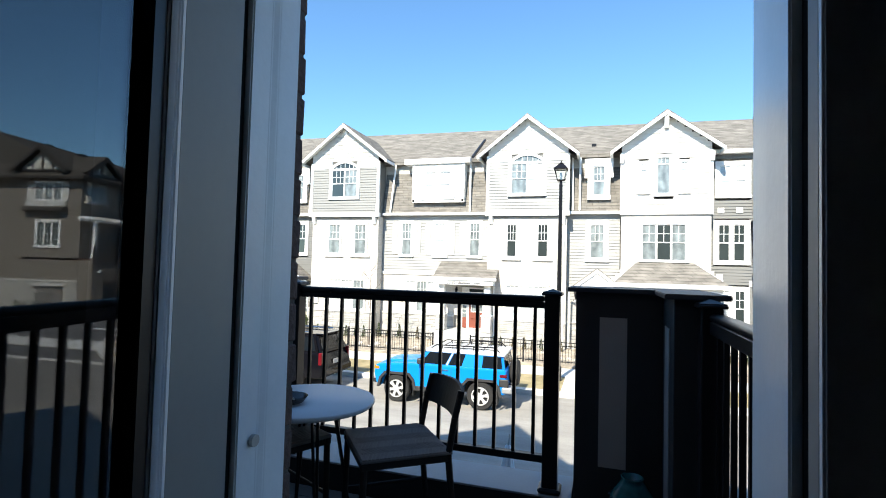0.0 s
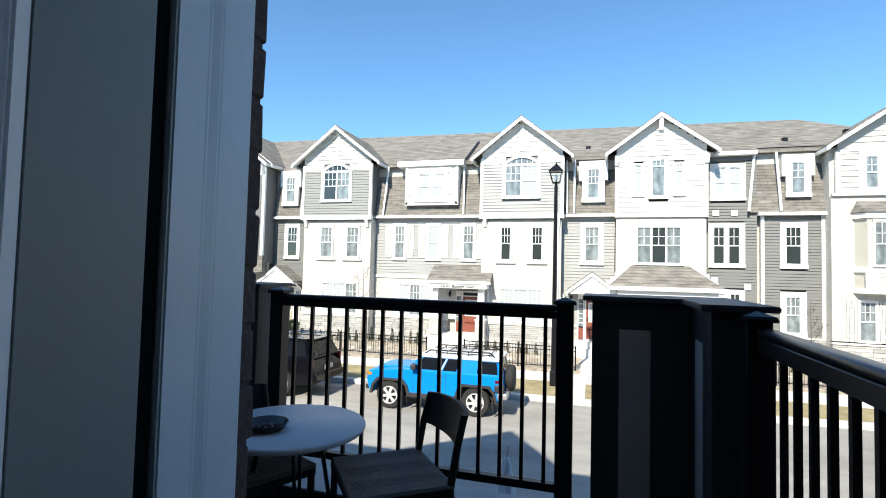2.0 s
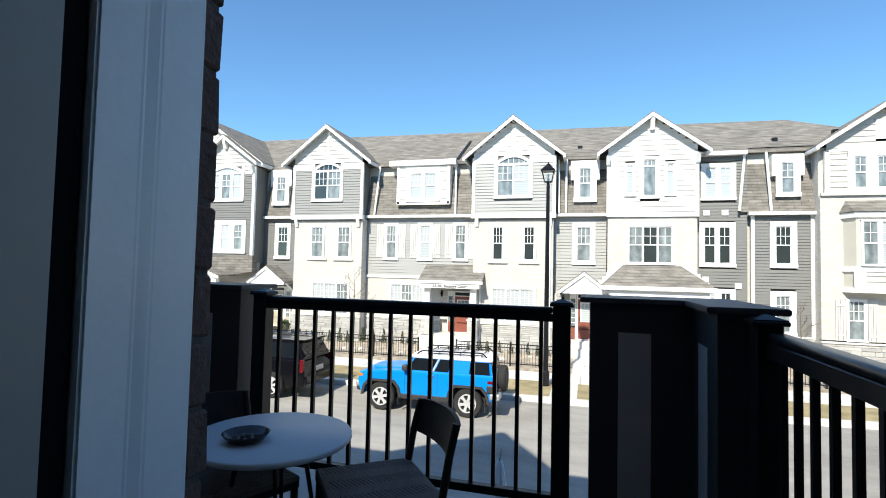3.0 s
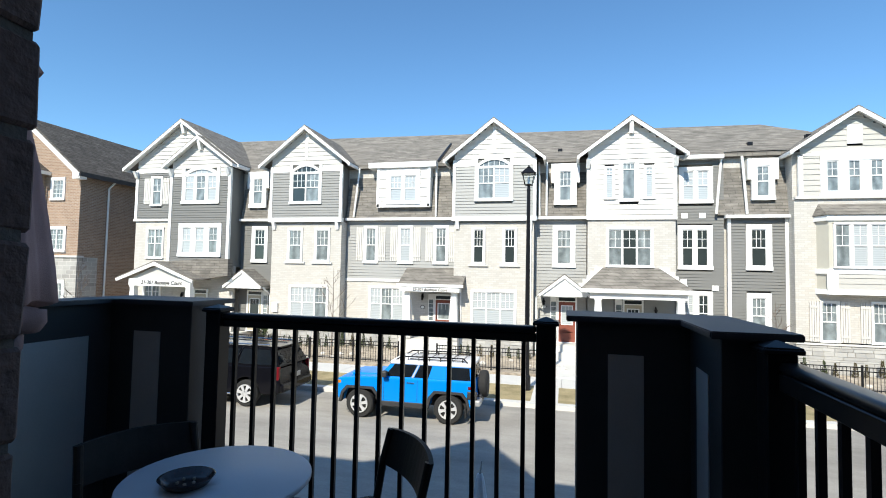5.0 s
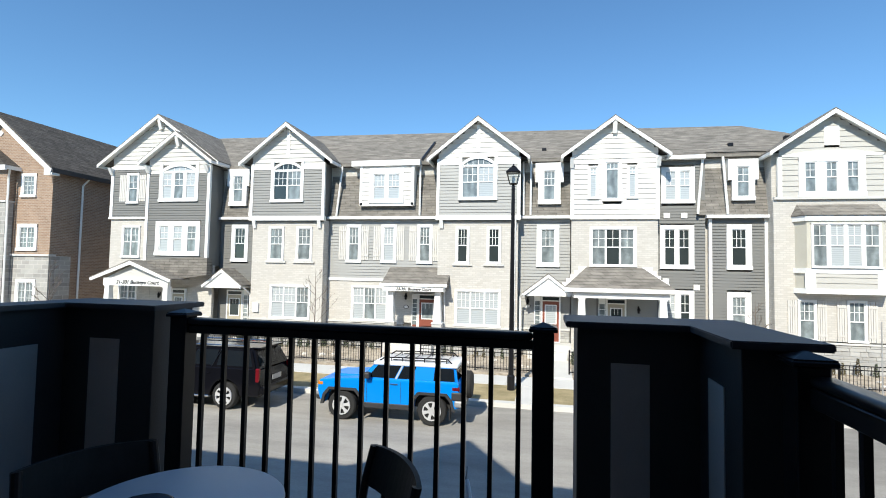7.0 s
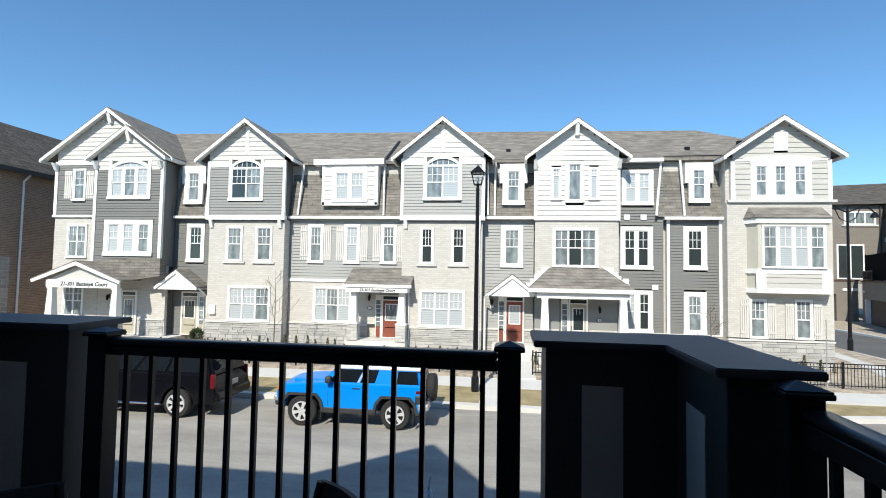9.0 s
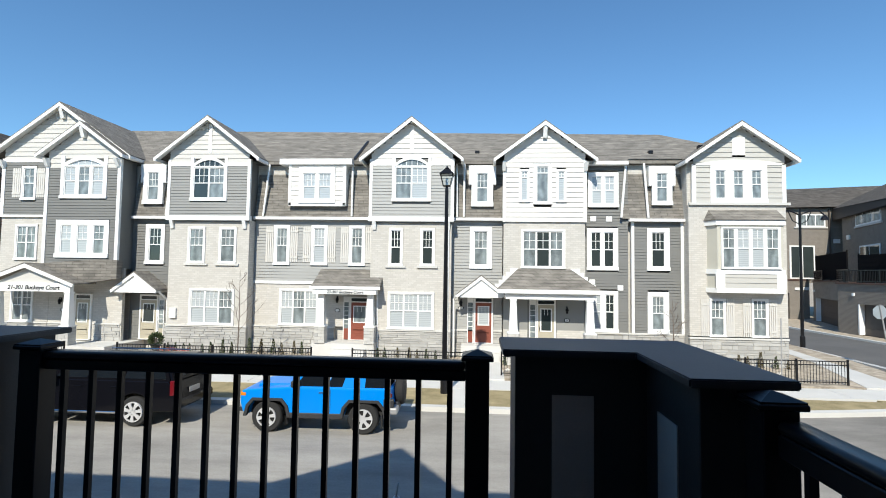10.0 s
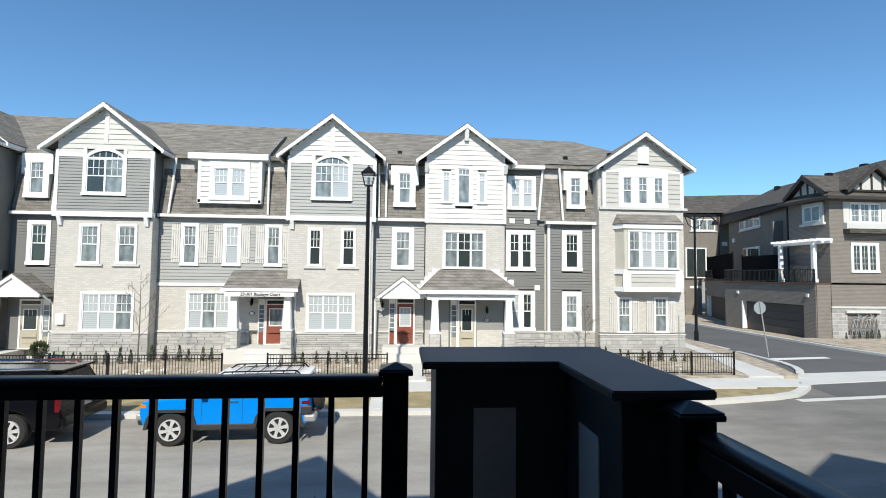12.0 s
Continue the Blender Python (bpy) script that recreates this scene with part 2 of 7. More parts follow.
SOIL = mat("dry_mulch_soil", (0.25, 0.205, 0.15), 0.95, vary=0.35, scale=2.6, fine=14, bump=1.0, spec=0.2, hue=(0.47, 0.41, 0.33))
GRASS_M = mat("dormant_lawn", (0.24, 0.21, 0.10), 0.95, vary=0.45, scale=1.4, fine=30, bump=0.8, spec=0.2, hue=(0.33, 0.27, 0.16))
LEAF = mat("evergreen_leaf", (0.045, 0.065, 0.022), 0.7, vary=0.35, scale=9, island=0.3)
LEAF_DRY = mat("bronze_evergreen_leaf", (0.09, 0.075, 0.03), 0.7, vary=0.4, scale=9, island=0.3)
BARK = mat("grey_bark", (0.15, 0.12, 0.10), 0.9, vary=0.3, scale=12, bump=0.5)
INNER = mat("off_white_wall_paint", (0.55, 0.54, 0.52), 0.7, vary=0.04, scale=1)
WOODFLOOR = mat("brown_floor_boards", (0.17, 0.11, 0.07), 0.45, vary=0.3, scale=3, island=0.3)
TABLETOP = mat("white_laminate_tabletop", (0.64, 0.66, 0.68), 0.5, vary=0.05, scale=5, fine=150)
BLACKWOOD = mat("black_stained_wood", (0.022, 0.018, 0.016), 0.5, vary=0.3, scale=14, fine=90, bump=0.1, spec=0.25)
WEAVE = mat("dark_grey_woven_cord", (0.14, 0.125, 0.115), 0.8, vary=0.3, scale=60, fine=300, bump=0.4, island=0.4)
DISH = mat("dark_brown_glazed_dish", (0.03, 0.015, 0.012), 0.25, vary=0.3, scale=20)
TEAL = mat("teal_glazed_ceramic", (0.02, 0.13, 0.13), 0.25, vary=0.35, scale=14, fine=60, bump=0.1)
MAUVE = mat("dusty_mauve_canvas", (0.30, 0.19, 0.18), 0.85, vary=0.25, scale=7, fine=300, bump=0.2)
BLUE = mat("bright_blue_car_paint", (0.004, 0.22, 0.72), 0.33, vary=0.04, scale=1, spec=0.35)
CARWHITE = mat("white_car_roof_paint", (0.80, 0.80, 0.80), 0.25, vary=0.03, scale=1)
CARBLACK = mat("black_car_paint", (0.005, 0.005, 0.007), 0.1, vary=0.2, scale=1, spec=0.16)
PLASTIC = mat("dark_grey_trim_plastic", (0.03, 0.03, 0.032), 0.55, vary=0.15, scale=6)
RUBBER = mat("tyre_rubber", (0.018, 0.018, 0.018), 0.85, vary=0.2, scale=12)
ALLOY = mat("silver_alloy", (0.60, 0.60, 0.61), 0.35, metal=0.25, vary=0.06)
CHROME = mat("chrome", (0.7, 0.7, 0.7), 0.12, metal=1.0, vary=0.03)
CARGLASS = mat("tinted_car_glass", (0.008, 0.011, 0.015), 0.03, vary=0.3, scale=2, spec=0.5)
TAILRED = mat("red_lamp_lens", (0.14, 0.006, 0.01), 0.15, vary=0.08)
AMBER = mat("amber_lamp_lens", (0.70, 0.20, 0.01), 0.15, vary=0.08)
WHITEFABRIC = mat("white_canvas", (0.70, 0.70, 0.72), 0.8, vary=0.1, scale=6)
PAINTLINE = mat("white_road_paint", (0.68, 0.68, 0.66), 0.8, vary=0.15, scale=4)
SIGNBACK = mat("bare_aluminium_sign", (0.36, 0.40, 0.42), 0.5, metal=0.4, vary=0.08)
GALV = mat("galvanised_steel", (0.42, 0.42, 0.42), 0.5, metal=0.5, vary=0.1)
LAMPGLASS = glass_mat("clear_lantern_glass", ior=1.04)
DOORGLASS = glass_mat("door_glass", (0.5, 0.55, 0.6), 1.7)
INK = mat("black_lettering", (0.015, 0.015, 0.015), 0.6, vary=0.1)
GARAGE = mat("dark_brown_garage_door", (0.06, 0.05, 0.045), 0.6, vary=0.15, scale=1)


# ---- building helpers ----
def box(bm, x0, x1, y0, y1, z0, z1):
    v = [bm.verts.new(c) for c in ((x0, y0, z0), (x1, y0, z0), (x1, y1, z0), (x0, y1, z0), (x0, y0, z1), (x1, y0, z1), (x1, y1, z1), (x0, y1, z1))]
    for f in ((3, 2, 1, 0), (4, 5, 6, 7), (0, 1, 5, 4), (1, 2, 6, 5), (2, 3, 7, 6), (3, 0, 4, 7)):
        bm.faces.new([v[i] for i in f])
    return v


def bbox(bm, x0, x1, y0, y1, z0, z1, r=0.005, seg=1):
    """A box with bevelled edges."""
    v = box(bm, x0, x1, y0, y1, z0, z1)
    es = list({e for q in v for e in q.link_edges})
    bmesh.ops.bevel(bm, geom=es, offset=r, segments=seg, affect="EDGES", profile=0.5)


def prism(bm, pts, a, b, axis="y"):
    """A polygon drawn in the plane across an axis and pulled along it from a to b."""
    def at(p, q):
        return {"y": (p[0], q, p[1]), "x": (q, p[0], p[1]), "z": (p[0], p[1], q)}[axis]
    lo = [bm.verts.new(at(p, a)) for p in pts]
    hi = [bm.verts.new(at(p, b)) for p in pts]
    n = len(pts)
    fs = [bm.faces.new(lo), bm.faces.new(hi[::-1])]
    for i in range(n):
        fs.append(bm.faces.new((lo[i], hi[i], hi[(i + 1) % n], lo[(i + 1) % n])))
    bmesh.ops.recalc_face_normals(bm, faces=fs)
    return lo + hi


def rod(bm, p, q, r, r2=None, n=8):
    p, q = Vector(p), Vector(q)
    r2 = r if r2 is None else r2
    d = (q - p).normalized()
    u = d.orthogonal().normalized()
    w = d.cross(u)
    ra = [bm.verts.new(p + (u * math.cos(a) + w * math.sin(a)) * r) for a in [2 * math.pi * i / n for i in range(n)]]
    rb = [bm.verts.new(q + (u * math.cos(a) + w * math.sin(a)) * r2) for a in [2 * math.pi * i / n for i in range(n)]]
    for i in range(n):
        bm.faces.new((ra[i], ra[(i + 1) % n], rb[(i + 1) % n], rb[i]))
    bm.faces.new(ra[::-1])
    bm.faces.new(rb)


def tube(bm, pts, r, n=8):
    for p, q in zip(pts, pts[1:]):
        rod(bm, p, q, r, n=n)


def lathe(bm, prof, n=24, c=(0, 0, 0), axis="z"):
    rings = []
    for r, h in prof:
        ring = []
        for i in range(n):
            a = 2 * math.pi * i / n
            p = (r * math.cos(a), r * math.sin(a), h) if axis == "z" else (r * math.cos(a), h, r * math.sin(a))
            ring.append(bm.verts.new((p[0] + c[0], p[1] + c[1], p[2] + c[2])))
        rings.append(ring)
    fs = []
    for s, t in zip(rings, rings[1:]):
        for i in range(n):
            fs.append(bm.faces.new((s[i], s[(i + 1) % n], t[(i + 1) % n], t[i])))
    fs.append(bm.faces.new(rings[0][::-1]))
    fs.append(bm.faces.new(rings[-1]))
    bmesh.ops.recalc_face_normals(bm, faces=fs)


def meshed(name, bm, material, smooth=False):
    me = bpy.data.meshes.new(name)
    bm.to_mesh(me)
    bm.free()
    me.materials.append(material)
    if smooth:
        for p in me.polygons:
            p.use_smooth = True
    return me


def thing(name, label, category, at=(0, 0, 0), group="", kind=""):
    ob = new(name)
    ob.location = at
    ob.empty_display_size = 0.2
    return tagged(ob, label, category, group, kind)



def part(name, bm, material, parent, label="", smooth=False, kind=""):
    """A mesh in the world's numbers under a thing, or under a part of one."""
    ob = new(name, meshed(name, bm, material, smooth))
    ob.parent = parent
    if parent.type == "EMPTY":
        ob.location = -parent.location
    return tagged(ob, label, kind=kind)


def solo(name, bm, material, label, category, kind="", smooth=False, group=""):
    return tagged(new(name, meshed(name, bm, material, smooth)), label, category, group, kind)


def B():
    return bmesh.new()


def boxed(name, material, parent, *dims, label="", r=0.0):
    bm = B()
    bbox(bm, *dims, r) if r else box(bm, *dims)
    return part(name, bm, material, parent, label)

# ---- ground, road, kerb, pavement ----
ROAD, WALK, YARD = -3.02, -2.86, -2.80
bm = B()
box(bm, -1500, 1500, -1500, 1500, -3.6, -3.10)
solo("ground", bm, SOIL, "bare earth reaching to the horizon", "ground", "structure")


def kerb_y(x):
    return 15.4 + (0.0 if x < 1 else 0.0085 * (min(x, 15) - 1) ** 2)


def strip(bm, pts, z0, z1):
    prism(bm, pts, z0, z1, "z")


bm = B()
strip(bm, [(-90, -0.8), (90, -0.8), (90, 18.6), (60, 19.2), (18.6, 20.8), (17.0, 19.9), (15.0, 17.5), (12.0, 17.0), (-90, 16.9)], -3.2, ROAD)
solo("road", bm, ASPHALT, "sunlit grey worn asphalt street", "road", "structure")
# side street
bm = B()
strip(bm, [(18.4, 21.2), (29.4, 21.0), (28.2, 26), (27.9, 30), (27.9, 95), (21.0, 95), (20.9, 36), (19.6, 25)], -3.2, ROAD + 0.012)
solo("side_road", bm, ASPHALT_D, "dark asphalt side street with worn edges", "road", "structure")


def kerb_line(name, pts, w=0.32, h=0.15):
    bm = B()
    for (x0, y0), (x1, y1) in zip(pts, pts[1:]):
        d = Vector((x1 - x0, y1 - y0)).normalized()
        nrm = Vector((-d.y, d.x)) * w
        prism(bm, [(x0, y0), (x1, y1), (x1 + nrm.x, y1 + nrm.y), (x0 + nrm.x, y0 + nrm.y)], ROAD - 0.1, ROAD + h, "z")
    return solo(name, bm, CONCRETE, "pale concrete kerb along the street", "kerb", "structure")


main = [(-90.0, 15.4)] + [(float(x), kerb_y(x)) for x in range(-8, 15)] + [(15.0, 17.2), (15.6, 17.6), (16.2, 18.1), (16.8, 18.7), (17.3, 19.3)]
kerb_line("kerb", main)
kerb_line("kerb", [(18.9, 21.5), (19.3, 22.0), (19.8, 22.9), (20.2, 24.2), (20.5, 30.0), (20.8, 40.0), (21.0, 95.0)], h=0.1)
kerb_line("kerb", [(27.9, 95), (27.9, 30), (28.2, 26.0), (29.2, 23.6), (31, 22.4), (60, 19.8)])
# verge between kerb and pavement, split where the paths cross
for a, b in ((-90, -1.0), (-0.1, 14.2)):
    bm = B()
    top = [(x, kerb_y(x) + 0.3) for x in np.linspace(max(a, -90), b, 14)]
    strip(bm, top + [(b, 18.05), (a, 18.05)], -3.2, WALK - 0.015)
    solo("verge", bm, GRASS_M, "strip of yellowed dormant grass beside the kerb", "grass", "structure")
bm = B()
strip(bm, [(14.2, 17.2), (15.4, 17.8), (16.2, 18.6), (16.2, 19.0), (14.2, 18.6)], -3.2, WALK - 0.02)
solo("verge", bm, GRASS_M, "corner patch of yellowed dormant grass", "grass", "structure")
bm = B()
strip(bm, [(-1.0, 15.7), (-0.1, 15.7), (-0.1, 18.05), (-1.0, 18.05)], -3.2, WALK - 0.004)
solo("path", bm, CONCRETE, "concrete path from kerb to pavement", "path", "structure")
# pavement slabs
pav = thing("pavement", "pale concrete pavement in jointed slabs", "pavement", (0, 19, WALK), kind="structure")
for i in range(-14, 11):
    x0, x1 = i * 1.5, i * 1.5 + 1.49
    bm = B()
    sh = 0.02 * max(0, x0)
    box(bm, x0, x1, 18.05 + sh, 19.75 + sh, WALK - 0.2, WALK + 0.004 * (i % 2))
    part("slab", bm, CONCRETE, pav)
bm = B()
strip(bm, [(16.3, 18.6), (17.3, 19.3), (21.5, 19.9), (29.0, 20.8), (29.0, 22.7), (24.0, 22.1), (18.9, 21.5), (16.3, 20.4)], -3.2, ROAD + 0.05)
solo("crossing", bm, CONCRETE, "pale concrete crossing over the side street", "pavement", "structure")
bm = B()
strip(bm, [(28.6, 22.5), (60, 20.2), (60, 34), (28.6, 34)], -3.2, WALK - 0.03)
solo("yard", bm, SOIL, "bare brown garden bed at the corner", "garden", "structure")
bm = B()
strip(bm, [(-90, 19.7), (14.8, 20.1), (17.6, 20.3), (18.6, 23.0), (19.7, 28.0), (20.4, 36), (20.6, 60), (15.4, 60), (15.0, 26), (-90, 26)], -3.2, YARD - 0.02)
solo("yard", bm, SOIL, "mulched front garden in front of the houses", "garden", "structure")
bm = B()
strip(bm, [(15.16, 20.1), (16.75, 20.1), (17.9, 26.2), (19.4, 36), (18.6, 36), (17.0, 26.2)], -3.2, YARD + 0.0)
solo("path", bm, CONCRETE, "narrow concrete path beside the side street", "path", "structure")
for x0, x1 in ((-7.25, -5.65), (-0.35, 1.05), (2.7, 4.0)):
    bm = B()
    strip(bm, [(x0, 19.74), (x1, 19.74), (x1, 24.2), (x0, 24.2)], -3.2, YARD + 0.004)
    solo("path", bm, CONCRETE, "pale concrete path to a front door", "path", "structure")
bm = B()
strip(bm, [(16.6, 16.95), (29.0, 18.45), (29.0, 20.79), (21.5, 19.89), (17.4, 19.3), (16.9, 18.7)], -3.2, ROAD + 0.008)
solo("side_road", bm, ASPHALT_D, "dark asphalt mouth of the side street", "road", "structure")
bm = B()
strip(bm, [(14.6, 16.55), (29.0, 18.25), (29.0, 18.55), (14.6, 16.88)], -3.2, ROAD + 0.014)
solo("flush_kerb", bm, CONCRETE, "flush concrete kerb across the side street", "kerb", "structure")
# white stop bar
bm = B()
strip(bm, [(20.6, 25.4), (24.3, 25.9), (24.3, 26.4), (20.7, 26.0)], ROAD + 0.012, ROAD + 0.018)
solo("stop_bar", bm, PAINTLINE, "white painted stop bar on asphalt", "road marking", "structure")

# ---- our own building: wall with the balcony door, room, podium, roof ----
FLOOR = -0.17
XL, XR, HEAD = -0.418, 0.50, 1.92
bm = B()
for x0, x1, z0, z1 in ((-9, XL - 0.5, -3.1, 6.0), (XR + 0.5, 9, -3.1, 6.0), (XL - 0.5, XR + 0.5, HEAD + 0.1, 6.0), (XL - 0.5, XR + 0.5, -3.1, FLOOR - 0.02)):
    box(bm, x0, x1, -1.34, -1.03, z0, z1)
for x0, x1 in ((XL - 0.5, XL - 0.055), (XR + 0.102, XR + 0.5)):
    box(bm, x0, x1, -1.34, -1.055, FLOOR - 0.02, HEAD + 0.1)
WALLN = solo("wall_north", bm, brick_mat("own_dark_brick", (0.13, 0.075, 0.055), (0.17, 0.1, 0.075), (0.28, 0.26, 0.23)), "dark red brick house wall beside the balcony", "wall", "structure")
bm = B()
for x0, x1, y0, y1 in ((-3.2, -3.0, -6, -1.34), (3.0, 3.2, -6, -1.34), (-3.0, 3.0, -6, -5.8)):
    box(bm, x0, x1, y0, y1, FLOOR, 2.4)
for x0, x1, z0, z1 in ((-3.0, XL - 0.06, FLOOR, 2.4), (XR + 0.104, 3.0, FLOOR, 2.4), (XL - 0.06, XR + 0.104, HEAD + 0.081, 2.4)):
    box(bm, x0, x1, -1.352, -1.342, z0, z1)
solo("wall_room", bm, INNER, "plain off-white plaster room walls", "wall", "structure")
bm = B()
box(bm, -3.2, 3.2, -6, -1.0, 2.4, 2.6)
solo("ceiling", bm, INNER, "plain white room ceiling", "ceiling", "structure")
rf = thing("floor", "brown wooden room floor boards", "floor", (0, -3.6, FLOOR), kind="structure")
for i in range(36):
    bm = B()
    box(bm, -3 + i / 6, -3 + i / 6 + 0.164, -5.8, -1.17, FLOOR - 0.02, FLOOR + 0.0015 * (i % 2))
    part("board", bm, WOODFLOOR, rf)
bm = B()
box(bm, -9, 9, -12, -1.34, -3.1, FLOOR - 0.021)
box(bm, -9, -3.2, -12, -1.34, FLOOR - 0.021, 6.0)
box(bm, 3.2, 9, -12, -1.34, FLOOR - 0.021, 6.0)
box(bm, -3.2, 3.2, -12, -6.0, FLOOR - 0.021, 6.0)
box(bm, -3.2, 3.2, -6, -1.34, 2.6, 6.0)
box(bm, 9, 30, -12, -1.2, -3.1, 6.0)
box(bm, -30, -9, -12, -1.2, -3.1, 6.0)
solo("house_block", bm, TAUPE, "brick body of the row house behind the balcony", "house", "structure")
bm = B()
prism(bm, [(-13.5, 6.0), (-0.8, 6.0), (-0.8, 6.15), (-7.0, 8.6), (-13.5, 6.15)], -30, 30, "x")
for gx, gz, hw in ((-4.2, 8.35, 2.1), (8.9, 7.9, 2.4), (-15, 8.3, 2.2)):
    prism(bm, [(gx - hw, 6.1), (gx + hw, 6.1), (gx, gz)], -7, -0.9, "y")
solo("roof", bm, SHINGLE_D, "dark shingle roof with front gables", "roof", "structure")

# near bricks round the door opening, laid one by one in mortar
SKIN = {-1: (-0.398, -0.985), 1: (0.508, -0.98)}
brick_meshes = {}
for length in (0.257, 0.123):
    for k in range(4):
        bm = B()
        bmesh.ops.create_cube(bm, size=1, matrix=Matrix.Diagonal((length, 0.042, 0.084, 1)))
        rr = random.Random(k)
        for v in bm.verts:
            v.co += Vector((rr.uniform(-1, 1), rr.uniform(-1, 1), rr.uniform(-1, 1))) * 0.003
        bmesh.ops.bevel(bm, geom=list(bm.edges), offset=0.004, segments=1, affect="EDGES")
        brick_meshes[length, k] = meshed("brick", bm, NEARBRICK)
rr = random.Random(4)
for s, (edge, face) in SKIN.items():
    bm = B()
    a, b = sorted((edge + s * 0.008, edge + s * 0.60))
    box(bm, a, b, -1.029, face - 0.006, FLOOR - 0.02, HEAD + 0.1)
    part("mortar", bm, MORTAR, WALLN)
    for row in range(22):
        x = edge + s * rr.uniform(0.0, 0.007)
        for col in range(3):
            length = 0.123 if (col == 0 and row % 2) else 0.257
            ob = new("brick", brick_meshes[length, rr.randrange(4)])
            ob.parent = WALLN
            ob.location = (x + s * length / 2, face - 0.021 + rr.uniform(-0.003, 0.003), FLOOR + 0.047 + row * 0.094)
            x += s * (length + 0.01)

# ---- the balcony door: frame with stops, and the glazed leaf swung into the room ----
door = thing("door_frame", "white balcony door frame with grey jambs and black seals", "door frame", (0.03, -1.15, FLOOR), kind="structure")
def frame_piece(name, m, pts, label=""):
    bm = B()
    prism(bm, pts, FLOOR, HEAD, "z")
    bmesh.ops.bevel(bm, geom=[e for e in bm.edges if abs(e.verts[0].co.z - e.verts[1].co.z) > 0.5], offset=0.003, segments=2, affect="EDGES")
    part(name, bm, m, door, label)


frame_piece("casing", VINYL, [(-0.394, -1.18), (-0.395, -1.12), (-0.391, -1.10), (-0.3895, -1.031), (-0.47, -1.031), (-0.47, -1.18)], "white vinyl casing")
frame_piece("seal", SEAL, [(-0.398, -1.2275), (-0.405, -1.1815), (-0.47, -1.1815), (-0.47, -1.2275)], "black rubber seal groove")
frame_piece("jamb", JAMB, [(-0.362, -1.376), (-0.374, -1.228), (-0.47, -1.228), (-0.47, -1.376)], "grey painted jamb")
frame_piece("stop", VINYL, [(-0.331, -1.433), (-0.327, -1.421), (-0.343, -1.411), (-0.336, -1.405), (-0.358, -1.3775), (-0.47, -1.3775), (-0.47, -1.433)], "white vinyl door stop")
frame_piece("casing", VINYL, [(0.479, -1.26), (0.487, -1.14), (0.497, -1.034), (0.60, -1.034), (0.60, -1.26)], "white vinyl splayed casing")
frame_piece("seal", SEAL, [(0.492, -1.3195), (0.492, -1.2615), (0.60, -1.2615), (0.60, -1.3195)], "black rubber seal groove")
frame_piece("jamb", JAMB, [(0.478, -1.354), (0.478, -1.321), (0.60, -1.321), (0.60, -1.354)], "grey painted jamb")
frame_piece("stop", VINYL, [(0.476, -1.369), (0.476, -1.3555), (0.60, -1.3555), (0.60, -1.369)])
boxed("head", VINYL, door, XL - 0.05, XR + 0.1, -1.336, -1.032, HEAD, HEAD + 0.08)
boxed("threshold", CAPMETAL, door, XL, XR, -1.34, -0.93, FLOOR - 0.02, FLOOR + 0.012, label="dark metal threshold")
bm = B()
for x, y in ((-0.398, -1.135), (0.486, -1.16)):
    rod(bm, (x, y, 0.88), (x + (0.012 if x < 0 else -0.012), y, 0.88), 0.012, n=12)
part("latch_stud", bm, GALV, door, "small grey latch stud")
leaf = thing("door", "open glazed balcony door swung into the room", "door", (-0.357, -1.437, FLOOR), kind="structure")
dy = Vector((0.10, -0.995, 0))
dn = Vector((0.995, 0.10, 0))


def leafbox(name, m, a, b, z0, z1, t0=-0.022, t1=0.022, label=""):
    bm = B()
    pts = [leaf.location + dy * q + dn * w for q, w in ((a, t0), (b, t0), (b, t1), (a, t1))]
    prism(bm, [(p.x, p.y) for p in pts], z0, z1, "z")
    return part(name, bm, m, leaf, label)


DOORBROWN = mat("dark_brown_door_paint", (0.02, 0.014, 0.012), 0.4, vary=0.15)
leafbox("stile", DOORBROWN, 0.0, 0.02, FLOOR + 0.01, HEAD - 0.01)
leafbox("stile", DOORBROWN, 0.72, 0.80, FLOOR + 0.01, HEAD - 0.01)
leafbox("rail", DOORBROWN, 0.018, 0.72, FLOOR + 0.01, FLOOR + 0.2)
leafbox("rail", DOORBROWN, 0.018, 0.72, HEAD - 0.1, HEAD - 0.01)
leafbox("pane", DOORGLASS, 0.018, 0.72, FLOOR + 0.2, HEAD - 0.1, -0.004, 0.004, "clear reflecting door glass")

# ---- balcony ----
bm = B()
box(bm, -2.4, 0.78, -0.99, 1.16, FLOOR - 0.35, FLOOR - 0.025)
box(bm, -2.4, 0.78, -0.99, 1.10, -3.1, FLOOR - 0.3505)
solo("balcony_slab", bm, PIER_DARK, "dark balcony slab over the brick garage", "balcony", "structure")
deck = thing("balcony_floor", "weathered brown grey deck boards on the balcony", "floor", (-0.8, 0, FLOOR), kind="structure")
for i in range(13):
    bm = B()
    y0 = -0.985 + i * 0.1415
    bbox(bm, -2.28, 0.745, y0, y0 + 0.135, FLOOR - 0.024, FLOOR + 0.001 * (i % 3), 0.004)
    part("board", bm, DECK, deck)
curb = thing("balcony_curb", "low dark curb capped with light grey flashing", "curb", (-0.8, 1.0, FLOOR), kind="structure")
boxed("body", PIER_DARK, curb, -1.79, 0.12, 0.86, 1.15, FLOOR - 0.02, -0.012)
boxed("flashing", LEDGE, curb, -1.79, 0.12, 0.845, 1.17, -0.0118, 0.0, label="light grey metal flashing", r=0.002)


